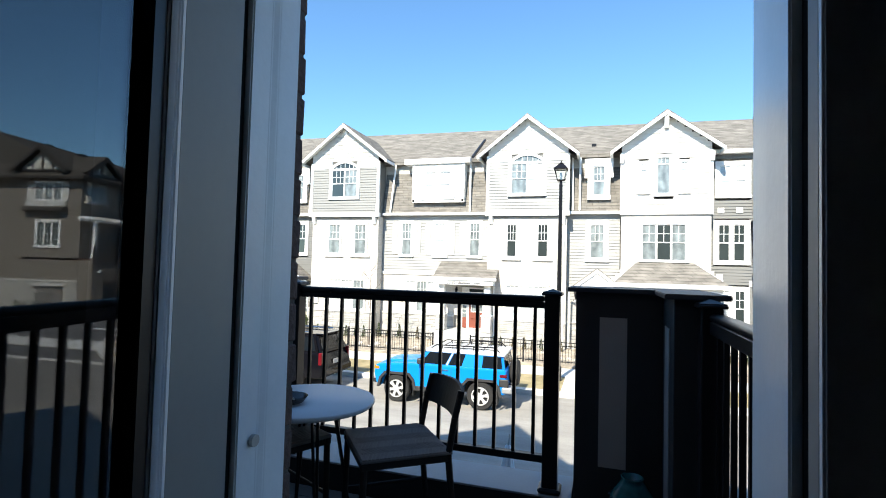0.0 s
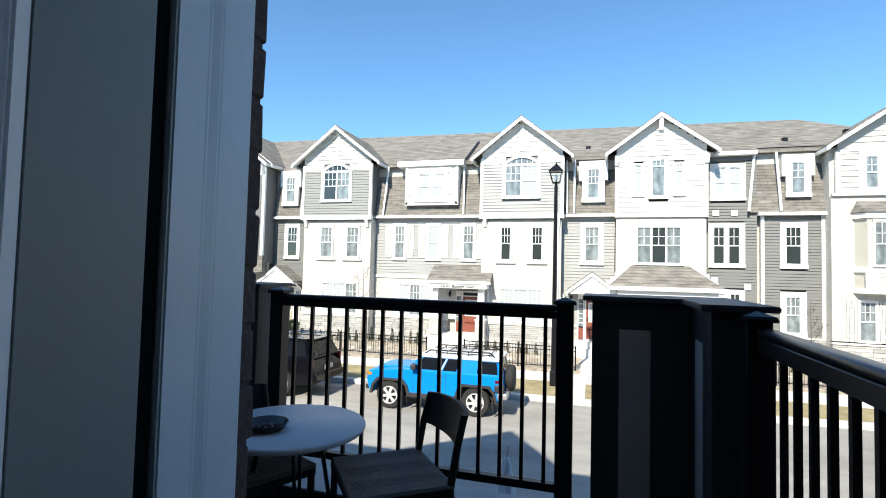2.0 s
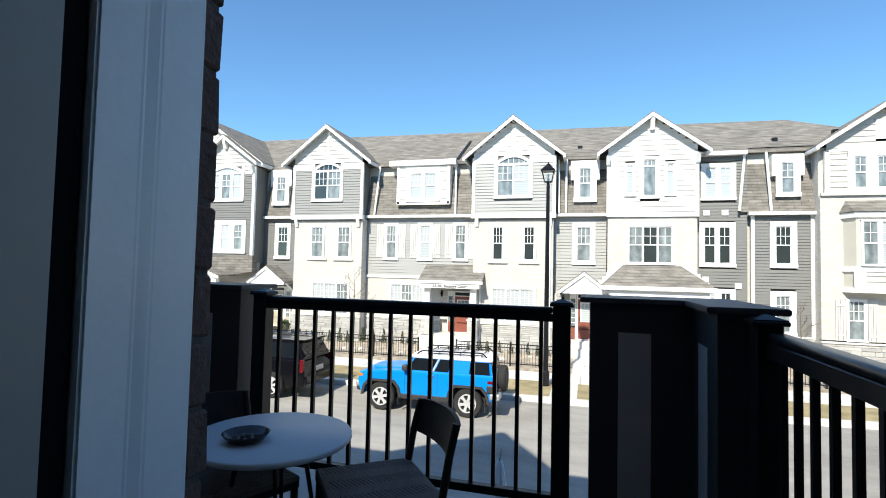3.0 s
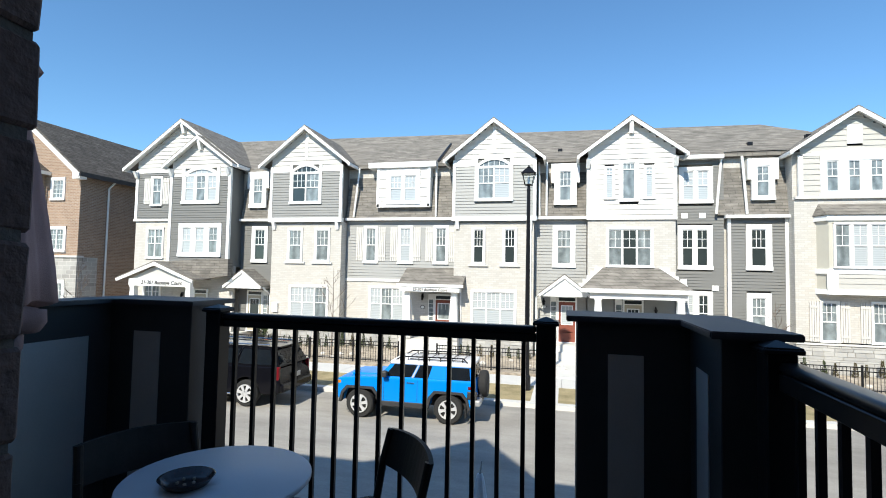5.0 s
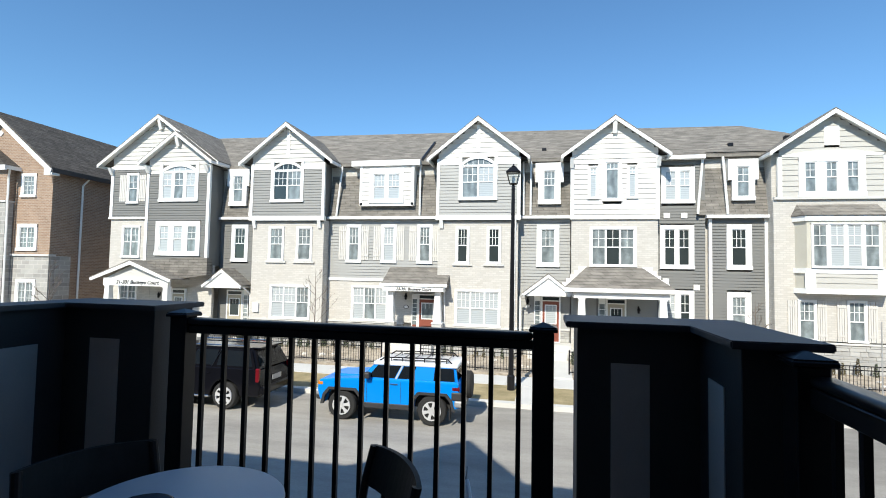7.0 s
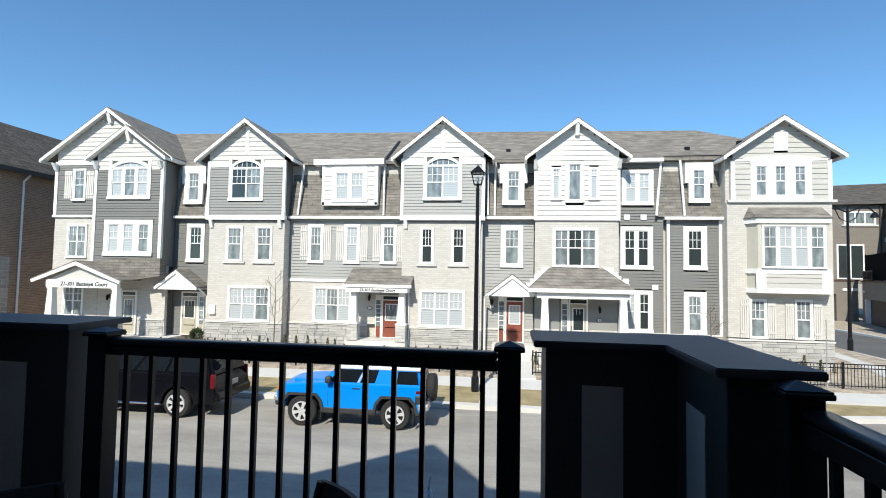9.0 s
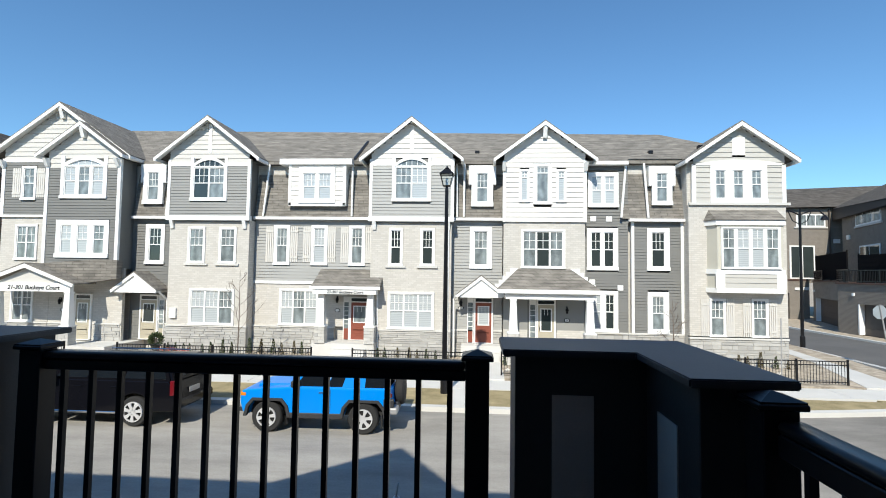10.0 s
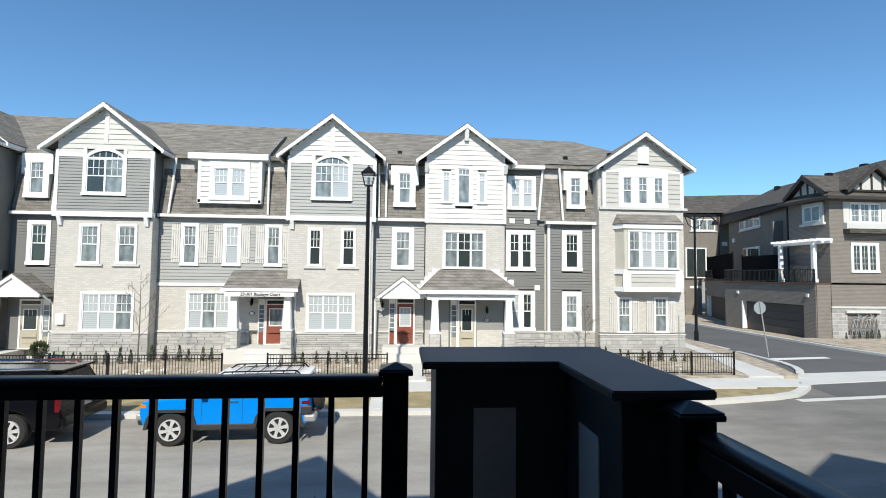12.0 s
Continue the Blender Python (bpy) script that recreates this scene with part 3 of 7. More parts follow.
def baluster(parent, x, y, z0, z1, w=0.0095):
    boxed("baluster", BLACKMETAL, parent, x - w, x + w, y - w, y + w, z0, z1)


def rail_post(parent, x, y, base):
    boxed("post", BLACKMETAL, parent, x - 0.042, x + 0.042, y - 0.042, y + 0.042, base, 1.09, r=0.004)
    boxed("base_plate", BLACKMETAL, parent, x - 0.062, x + 0.062, y - 0.062, y + 0.062, base, base + 0.03, r=0.01)
    bm = B()
    bbox(bm, x - 0.056, x + 0.056, y - 0.056, y + 0.056, 1.09, 1.105, 0.003)
    prism(bm, [(x - 0.052, y - 0.052), (x + 0.052, y - 0.052), (x + 0.052, y + 0.052), (x - 0.052, y + 0.052)], 1.105, 1.11, "z")
    vs = [bm.verts.new((x + i * 0.05, y + j * 0.05, 1.11)) for i, j in ((-1, -1), (1, -1), (1, 1), (-1, 1))]
    tip = bm.verts.new((x, y, 1.127))
    for i in range(4):
        bm.faces.new((vs[i], vs[(i + 1) % 4], tip))
    part("post_cap", bm, BLACKMETAL, parent, "pyramid post cap")


def round_rail(parent, *d):
    bm = B()
    bbox(bm, *d, 0.0148, 5)
    part("top_rail", bm, BLACKMETAL, parent, "rounded black hand rail", True)


rail = thing("railing", "black metal balcony railing with square balusters", "railing", (-0.83, 0.92, 0))
rail_post(rail, 0.0, 0.92, 0.0)
rail_post(rail, -1.67, 0.92, 0.0)
round_rail(rail, -1.628, -0.042, 0.885, 0.955, 1.052, 1.085)
boxed("under_rail", BLACKMETAL, rail, -1.628, -0.042, 0.898, 0.942, 1.015, 1.0515, r=0.003)
boxed("bottom_rail", BLACKMETAL, rail, -1.628, -0.042, 0.898, 0.942, 0.155, 0.195, r=0.003)
for i in range(14):
    baluster(rail, -1.56 + i * 0.1125, 0.92, 0.19, 1.02)
side = thing("railing", "black metal side railing running back to the brick wall", "railing", (0.71, -0.3, 0))
rail_post(side, 0.70, 0.375, FLOOR)
round_rail(side, 0.685, 0.75, -0.975, 0.333, 1.037, 1.068)
boxed("under_rail", BLACKMETAL, side, 0.688, 0.732, -0.99, 0.333, 0.985, 1.0365, r=0.003)
boxed("bottom_rail", BLACKMETAL, side, 0.688, 0.732, -0.99, 0.333, -0.07, -0.03, r=0.003)
for i in range(11):
    baluster(side, 0.71, 0.25 - i * 0.112, -0.032, 0.987)


def pier(name, label, sx, arms, panels, caps):
    """A solid corner pier: a core of panel board, dark frame boards round each panel, a flat metal cap."""
    t = thing(name, label, "half wall", (arms[0][0], arms[0][2], FLOOR))
    for a in arms:
        boxed("core", PIER_DARK, t, *a, FLOOR, 1.1175, r=0.003)
    for p in panels:
        boxed("panel", PIER_PANEL, t, *p, label="flat grey inset panel")
    for pts in caps:
        bm = B()
        prism(bm, pts, 1.118, 1.142, "z")
        bmesh.ops.bevel(bm, geom=list(bm.edges), offset=0.004, segments=2, affect="EDGES")
        part("cap", bm, CAPMETAL, t, "dark grey metal cap")
    return t


pier("corner_pier", "charcoal L-shaped balcony pier with grey panels and flat cap", 1,
     [(0.13, 0.755, 0.87, 1.13), (0.57, 0.755, 0.46, 0.8695)],
     [(0.255, 0.395, 0.866, 0.8705, 0.19, 0.985), (0.566, 0.5705, 0.60, 0.755, 0.05, 0.97)],
     [[(0.085, 0.825), (0.525, 0.825), (0.525, 0.405), (0.79, 0.405), (0.79, 1.17), (0.085, 1.17)]])
pier("corner_pier", "charcoal L-shaped balcony pier reaching back to the house wall", -1,
     [(-2.42, -1.79, 0.87, 1.13), (-2.42, -2.29, -0.99, 0.8695)],
     [(-2.14, -1.975, 0.866, 0.8705, 0.19, 0.975), (-2.2905, -2.286, -0.75, 0.735, 0.0, 0.955)],
     [[(-1.75, 1.17), (-2.46, 1.17), (-2.46, -0.99), (-2.245, -0.99), (-2.245, 0.825), (-1.75, 0.825)]])

# ---- houses across the street ----
YF, YR, BASE = 24.4, 25.1, -2.8


def free(x0, x1, z0, z1, holes):
    """The stretches of a row of wall that no opening takes."""
    spans = [(x0, x1)]
    for h in holes:
        if h[2] < z1 - 1e-4 and h[3] > z0 + 1e-4:
            nxt = []
            for a, b in spans:
                if h[0] > a:
                    nxt.append((a, min(b, h[0])))
                if h[1] < b:
                    nxt.append((max(a, h[1]), b))
            spans = [(a, b) for a, b in nxt if b - a > 0.005]
    return spans


def siding(house, material, x0, x1, z0, z1, y, holes=(), edge=None, lap=None, label=""):
    """Lapped boards, each leaning out at its foot. edge(z): the stretch of the wall at that height."""
    bm = B()
    lap = lap or {SID_DARK: 0.145, SID_MID: 0.15, SID_LIGHT: 0.165}.get(material, 0.25)
    z = z0
    while z < z1 - 0.01:
        t = min(z + lap, z1)
        a, b = edge(0.5 * (z + t)) if edge else (x0, x1)
        for p, q in free(a, b, z, t, holes) if b > a else ():
            vs = [bm.verts.new(c) for c in ((p, y - 0.034, z), (q, y - 0.034, z), (q, y - 0.004, t), (p, y - 0.004, t), (p, y + 0.02, z), (q, y + 0.02, z))]
            bm.faces.new((vs[0], vs[1], vs[2], vs[3]))
            bm.faces.new((vs[4], vs[5], vs[1], vs[0]))
        z = t
    return part("siding", bm, material, house, label or "lapped siding boards")


def masonry(house, material, x0, x1, z0, z1, y, holes=(), thick=0.2, name="wall", label=""):
    """One wall sheet with thickness, its openings cut right through."""
    hs = [h for h in holes if h[1] > x0 and h[0] < x1 and h[3] > z0 and h[2] < z1]
    xs = sorted({x0, x1} | {v for h in hs for v in h[:2] if x0 < v < x1})
    zs = sorted({z0, z1} | {v for h in hs for v in h[2:4] if z0 < v < z1})
    bm = B()
    cache = {}

    def vert(i, k, yy):
        if (i, k, yy) not in cache:
            cache[i, k, yy] = bm.verts.new((xs[i], yy, zs[k]))
        return cache[i, k, yy]

    def solid(i, k):
        if not (0 <= i < len(xs) - 1 and 0 <= k < len(zs) - 1):
            return False
        cx, cz = (xs[i] + xs[i + 1]) / 2, (zs[k] + zs[k + 1]) / 2
        return not any(h[0] < cx < h[1] and h[2] < cz < h[3] for h in hs)
    f, b = y, y + thick
    for i in range(len(xs) - 1):
        for k in range(len(zs) - 1):
            if not solid(i, k):
                continue
            bm.faces.new((vert(i, k, f), vert(i + 1, k, f), vert(i + 1, k + 1, f), vert(i, k + 1, f)))
            bm.faces.new((vert(i, k, b), vert(i, k + 1, b), vert(i + 1, k + 1, b), vert(i + 1, k, b)))
            for di, dk, p, q in ((-1, 0, (0, 0), (0, 1)), (1, 0, (1, 1), (1, 0)), (0, -1, (1, 0), (0, 0)), (0, 1, (0, 1), (1, 1))):
                if not solid(i + di, k + dk):
                    bm.faces.new((vert(i + p[0], k + p[1], f), vert(i + q[0], k + q[1], f), vert(i + q[0], k + q[1], b), vert(i + p[0], k + p[1], b)))
    bmesh.ops.recalc_face_normals(bm, faces=list(bm.faces))
    return part(name, bm, material, house, label)


PANES = {"d": PANE_D, "m": PANE_M, "b": PANE_B}


def window(house, x0, x1, z0, z1, y, kinds="d", trim=0.12, grid=(3, 2), split=0.5, arch=0.0, head=0.0, full=False, sill=True, ears=0.0, mull=0.0):
    """A white trimmed window: one sash per letter, a barred upper light over a plain lower one. Returns its opening."""
    bm = B()
    h = trim + head
    box(bm, x0, x0 + trim, y - 0.06, y + 0.05, z0, z1)
    box(bm, x1 - trim, x1, y - 0.06, y + 0.05, z0, z1)
    if not arch:
        box(bm, x0 - ears, x1 + ears, y - 0.065, y + 0.05, z1 - h, z1 + 0.001)
    box(bm, x0 - 0.02, x1 + 0.02, y - (0.10 if sill else 0.065), y + 0.05, z0, z0 + trim * 0.85)
    if arch:
        zc, n = z1 - arch, 14
        xm, hw = 0.5 * (x0 + x1), 0.5 * (x1 - x0)
        for i in range(n):
            pts = []
            for k, w in ((i, 1.0), (i + 1, 1.0), (i + 1, 0.86), (i, 0.86)):
                u = -1 + 2 * k / n
                top = zc + arch * (1 - u * u)
                pts.append((xm + hw * u, top + (0 if w == 1.0 else -trim)))
            prism(bm, pts, y - 0.065, y + 0.05, "y")
        box(bm, x0 + trim, x1 - trim, y - 0.05, y + 0.05, zc - 0.05, zc + 0.03)
    win = part("window", bm, WHITE, house, "white framed window")
    ax0, ax1, az0 = x0 + trim, x1 - trim, z0 + trim * 0.85
    az1 = (z1 - arch - 0.05) if arch else z1 - h
    n = len(kinds)
    wd = (ax1 - ax0 + mull) / n
    fr = B()
    for i, k in enumerate(kinds):
        a, b = ax0 + i * wd, ax0 + (i + 1) * wd - mull
        if mull and i < n - 1:
            box(fr, b, b + mull, y - 0.05, y + 0.04, az0, az1)
        f = 0.045
        for bx in ((a, a + f, az0, az1), (b - f, b, az0, az1), (a + f, b - f, az0, az0 + f), (a + f, b - f, az1 - f, az1)):
            box(fr, bx[0], bx[1], y - 0.03, y + 0.04, bx[2], bx[3])
        zm = az0 + (az1 - az0) * split
        lights = [(zm, az1 - f, True)]
        if full:
            lights = [(az0 + f, az1 - f, True)]
        else:
            box(fr, a + f, b - f, y - 0.025, y + 0.04, zm - 0.03, zm + 0.02)
            lights.append((az0 + f, zm - 0.03, False))
        for l0, l1, barred in lights:
            pb = B()
            box(pb, a + f, b - f, y + 0.010, y + 0.018, l0, l1)
            part("pane", pb, PANES[k], win)
            if barred:
                gx, gz = grid
                for j in range(1, gx):
                    xx = a + f + (b - a - 2 * f) * j / gx
                    box(fr, xx - 0.013, xx + 0.013, y - 0.005, y + 0.0095, l0, l1)
                for j in range(1, gz):
                    zz = l0 + (l1 - l0) * j / gz
                    box(fr, a + f, b - f, y - 0.005, y + 0.0095, zz - 0.013, zz + 0.013)
    if arch:
        zc, xm, hw = z1 - arch + 0.03, 0.5 * (x0 + x1), 0.5 * (ax1 - ax0)
        pts = [(xm - hw, zc)] + [(xm + hw * u, zc + (arch - trim) * (1 - u * u)) for u in np.linspace(-0.96, 0.96, 9)] + [(xm + hw, zc)]
        pb = B()
        prism(pb, pts, y + 0.010, y + 0.018, "y")
        part("pane", pb, PANES[kinds[0]], win)
        for j in range(1, 6):
            u = -1 + 2 * j / 6
            box(fr, xm + hw * u - 0.013, xm + hw * u + 0.013, y - 0.005, y + 0.0095, zc, zc + (arch - trim) * (1 - u * u))
    part("sash", fr, WHITE, win)
    return (x0 + 0.02, x1 - 0.02, z0 + 0.02, z1 - 0.02 - arch * 0.8)


def shutter(house, x0, x1, z0, z1, y):
    bm = B()
    n = 4
    w = (x1 - x0) / n
    for i in range(n):
        box(bm, x0 + i * w + 0.008, x0 + (i + 1) * w - 0.008, y - 0.05, y - 0.024, z0, z1)
    for f in (0.14, 0.86):
        zz = z0 + (z1 - z0) * f
        box(bm, x0, x1, y - 0.07, y - 0.0505, zz - 0.05, zz + 0.05)
    part("shutter", bm, SHUTTER, house, "beige board and batten shutter")


def trim(house, *d, name="trim", m=None):
    return boxed(name, m or WHITE, house, *d)


def downpipe(house, pts, r=0.045):
    bm = B()
    tube(bm, pts, r, 6)
    part("downpipe", bm, WHITE, house, "white downpipe")


def gable(house, xm, hw, zw, zpk, he, y, yback, rake=0.16, over=0.42, king=False, bracket=False, ov=None):
    """A front gable roof: shingle slopes, white rake boards and soffits, running back into the main roof."""
    s = (zpk - zw) / he
    yo = y - over
    for d in (-1, 1):
        bm = B()
        prism(bm, [(xm, zpk), (xm + d * he, zw), (xm + d * he, zw - 0.05), (xm, zpk - 0.06)], yo, yback, "y")
        part("roof_slope", bm, SHINGLE, house, "brown grey shingle slope")
        bm = B()
        prism(bm, [(xm, zpk - 0.062), (xm + d * he, zw - 0.052), (xm + d * (he - 0.02), zw - 0.052 - rake), (xm, zpk - 0.062 - rake * 1.25)], yo - 0.01, yo + 0.05, "y")
        prism(bm, [(xm, zpk - 0.061), (xm + d * he, zw - 0.051), (xm + d * (he - 0.02), zw - 0.10), (xm, zpk - 0.11)], yo + 0.05, y + 0.02, "y")
        part("rake_board", bm, WHITE, house, "white rake board and soffit")
        bm = B()
        box(bm, min(xm + d * he, xm + d * (he - 0.12)), max(xm + d * he, xm + d * (he - 0.12)), yo, yback - 1.2, zw - 0.2, zw - 0.053)
        part("gutter", bm, WHITE, house)
        if bracket:
            bm = B()
            bx = xm + d * hw
            prism(bm, [(yo + 0.04, zw - 0.22), (y - 0.02, zw - 0.22), (y - 0.02, zw - 0.62), (y - 0.14, zw - 0.62)], bx - 0.09, bx + 0.09, "x")
            part("bracket", bm, WHITE, house)
    if bracket:
        bm = B()
        prism(bm, [(yo + 0.03, zpk - 0.3), (y - 0.02, zpk - 0.3), (y - 0.02, zpk - 0.85), (y - 0.18, zpk - 0.85)], xm - 0.1, xm + 0.1, "x")
        part("bracket", bm, WHITE, house, "white gable bracket")
    if king:
        trim(house, xm - 0.09, xm + 0.09, y - 0.045, y + 0.01, zw + 0.3, zpk - 0.4, name="king_board")

    def edge(z):
        if z < zw - 0.12:
            return xm - hw, xm + hw
        k = max(0.0, (zpk - 0.1 - z) / s)
        return max(xm - hw, xm - k), min(xm + hw, xm + k)
    return edge


def stones(house, x0, x1, z0, z1, y, seed, pieces=True):
    """Squared rubble facing laid in uneven courses, each stone with its own depth."""
    r = random.Random(seed)
    joint = B()
    box(joint, x0, x1, y, y + 0.2, z0, z1)
    basep = part("stone_base", joint, STONE_JOINT, house, "grey limestone facing in uneven courses")
    alls = B()
    z = z0
    while z < z1 - 0.03:
        h = min(r.choice((0.09, 0.12, 0.15, 0.21)), z1 - z)
        if z1 - z - h < 0.06:
            h = z1 - z
        x = x0
        while x < x1 - 0.02:
            w = min(r.uniform(0.28, 0.5) if h > 0.18 else r.uniform(0.35, 0.95), x1 - x)
            if x1 - x - w < 0.12:
                w = x1 - x
            d = r.uniform(0.015, 0.04)
            bm = B() if pieces else alls
            a, b, c, e = x + 0.004, x + w - 0.004, z + 0.004, z + h - 0.004
            f = 0.01
            v = [bm.verts.new(p) for p in ((a, y, c), (b, y, c), (b, y, e), (a, y, e), (a + f, y - d, c + f), (b - f, y - d, c + f), (b - f, y - d, e - f), (a + f, y - d, e - f))]
            for q in ((4, 5, 6, 7), (0, 1, 5, 4), (1, 2, 6, 5), (2, 3, 7, 6), (3, 0, 4, 7)):
                bm.faces.new([v[i] for i in q])
            if pieces:
                part("stone", bm, STONE, basep)
            x += w
        z += h
    if pieces:
        alls.free()
    else:
        part("stone_facing", alls, STONE, basep, kind="stuff")
    bm = B()
    bbox(bm, x0 - 0.02, x1 + 0.02, y - 0.07, y + 0.1, z1 + 0.001, z1 + 0.09, 0.01)
    part("stone_ledge", bm, CONCRETE, house, "pale stone ledge")


def front_door(house, x0, x1, z0, z1, y, col, glass="d", sidelite=None):
    d = boxed("door", col, house, x0 + 0.08, x1 - 0.08, y - 0.04, y + 0.02, z0 + 0.03, z1 - 0.30)
    w = x1 - x0
    boxed("door_light", PANES[glass], d, x0 + 0.24, x1 - 0.24, y - 0.052, y - 0.041, z0 + 0.95, z1 - 0.52)
    bm = B()
    for a, b, c, e in ((x0 + 0.19, x0 + 0.24, z0 + 0.9, z1 - 0.47), (x1 - 0.24, x1 - 0.19, z0 + 0.9, z1 - 0.47), (x0 + 0.24, x1 - 0.24, z0 + 0.9, z0 + 0.95), (x0 + 0.24, x1 - 0.24, z1 - 0.52, z1 - 0.47)):
        box(bm, a, b, y - 0.06, y - 0.041, c, e)
    for k in (0.33, 0.66):
        xx = x0 + 0.24 + (w - 0.48) * k
        box(bm, xx - 0.01, xx + 0.01, y - 0.058, y - 0.053, z1 - 0.8, z1 - 0.52)
    part("light_frame", bm, WHITE, d)
    bm = B()
    for k in (0.2, 0.6):
        bbox(bm, x0 + 0.2, x1 - 0.2, y - 0.05, y - 0.041, z0 + 0.14 + k * 0.6, z0 + 0.14 + k * 0.6 + 0.3, 0.008)
    part("raised_panel", bm, col, d)
    bm = B()
    rod(bm, (x0 + 0.15, y - 0.09, z0 + 0.95), (x0 + 0.15, y - 0.09, z0 + 1.15), 0.015)
    part("door_handle", bm, BLACKMETAL, d, "black door handle")
    bm = B()
    box(bm, x0, x0 + 0.08, y - 0.06, y + 0.03, z0, z1)
    box(bm, x1 - 0.08, x1, y - 0.06, y + 0.03, z0, z1)
    box(bm, x0 + 0.08, x1 - 0.08, y - 0.06, y + 0.03, z1 - 0.08, z1)
    box(bm, x0 + 0.08, x1 - 0.08, y - 0.06, y + 0.03, z1 - 0.30, z1 - 0.25)
    box(bm, x0, x1, y - 0.15, y + 0.03, z0, z0 + 0.03)
    part("door_frame", bm, WHITE, house, "white door frame with transom")
    boxed("transom", PANE_D, house, x0 + 0.08, x1 - 0.08, y - 0.02, y - 0.01, z1 - 0.25, z1 - 0.08, label="dark transom light")
    if sidelite:
        a, b = sidelite
        boxed("sidelight", PANE_M, house, a + 0.04, b - 0.04, y - 0.02, y - 0.01, z0 + 0.6, z1 - 0.3, label="narrow barred sidelight")
        bm = B()
        box(bm, a, a + 0.04, y - 0.05, y + 0.02, z0, z1)
        box(bm, b - 0.04, b, y - 0.05, y + 0.02, z0, z1)
        box(bm, a + 0.04, b - 0.04, y - 0.05, y + 0.02, z1 - 0.3, z1)
        for k in range(1, 6):
            zz = z0 + 0.6 + (z1 - 0.9 - z0) * k / 6
            box(bm, a + 0.04, b - 0.04, y - 0.03, y - 0.021, zz - 0.014, zz + 0.014)
        part("sidelight_frame", bm, WHITE, house)
        boxed("sidelight_panel", col, house, a + 0.04, b - 0.04, y - 0.03, y + 0.01, z0 + 0.03, z0 + 0.6)


def column(house, x, y, z0, z1, zstone, w=0.30):
    """A porch column: a stone pedestal and a white tapered shaft."""
    ped = boxed("pedestal", STONE_JOINT, house, x - w * 0.8, x + w * 0.8, y - w * 0.8, y + w * 0.8, z0, zstone, label="stone porch pedestal")
    for k in range(int((zstone - z0) / 0.16) + 1):
        a = z0 + k * 0.16
        b = min(a + 0.152, zstone - 0.002)
        if b > a + 0.03:
            o = w * (0.3 if k % 2 else -0.25)
            for p, q in ((-w * 0.85, o - 0.005), (o + 0.005, w * 0.85)):
                bm = B()
                bbox(bm, x + p, x + q, y - w * 0.86, y + w * 0.86, a, b, 0.01)
                part("stone", bm, STONE, ped)
    bm = B()
    n0, n1 = w * 0.68, w * 0.45
    lo = [bm.verts.new((x + i * n0, y + j * n0, zstone + 0.07)) for i, j in ((-1, -1), (1, -1), (1, 1), (-1, 1))]
    hi = [bm.verts.new((x + i * n1, y + j * n1, z1)) for i, j in ((-1, -1), (1, -1), (1, 1), (-1, 1))]
    for i in range(4):
        bm.faces.new((lo[i], lo[(i + 1) % 4], hi[(i + 1) % 4], hi[i]))
    bm.faces.new(hi)
    box(bm, x - w * 0.92, x + w * 0.92, y - w * 0.92, y + w * 0.92, zstone, zstone + 0.07)
    box(bm, x - w * 0.55, x + w * 0.55, y - w * 0.55, y + w * 0.55, z1 - 0.08, z1)
    part("column", bm, WHITE, house, "white tapered porch column")


def wall_lamp(house, x, y, z):
    bm = B()
    box(bm, x - 0.03, x + 0.03, y - 0.03, y, z - 0.05, z + 0.2)
    rod(bm, (x, y - 0.02, z + 0.17), (x, y - 0.14, z + 0.2), 0.012, n=6)
    lathe(bm, [(0.10, z - 0.0), (0.09, z + 0.02), (0.02, z + 0.16), (0.015, z + 0.2)], 8, (x, y - 0.14, 0))
    lathe(bm, [(0.03, z - 0.16), (0.05, z - 0.15), (0.07, z)], 8, (x, y - 0.14, 0))
    part("porch_lamp", bm, BLACKMETAL, house, "black porch lantern")


def house_plate(house, x, y, z, txt=""):
    bm = B()
    lathe(bm, [(0.001, -0.02), (0.15, -0.02), (0.15, 0.0)], 16, (x, y, z), "y")
    for v in bm.verts:
        v.co.z = z + (v.co.z - z) * 0.7
    pl = part("number_plate", bm, BLACKMETAL, house, "oval black number plate")
    bm = B()
    lathe(bm, [(0.001, -0.026), (0.11, -0.026), (0.11, -0.021)], 16, (x, y, z), "y")
    for v in bm.verts:
        v.co.z = z + (v.co.z - z) * 0.7
    part("plate_face", bm, WHITE, pl)
    if txt:
        lettering(house, txt, x, y - 0.03, z - 0.045, 0.11)


def lettering(parent, txt, x, y, z, size):
    cu = bpy.data.curves.new("lettering", "FONT")
    cu.body, cu.size, cu.align_x, cu.extrude = txt, size, "CENTER", 0.004
    cu.shear, cu.offset = 0.22, size * 0.02
    tmp = new("lettering", cu)
    me = bpy.data.meshes.new_from_object(tmp)
    bpy.data.objects.remove(tmp)
    me.transform(pose(x, y, z, 90, 0, 0))
    me.materials.clear()
    me.materials.append(INK)
    ob = new("lettering", me)
    ob.parent = parent
    ob.location = -parent.location
    return ob


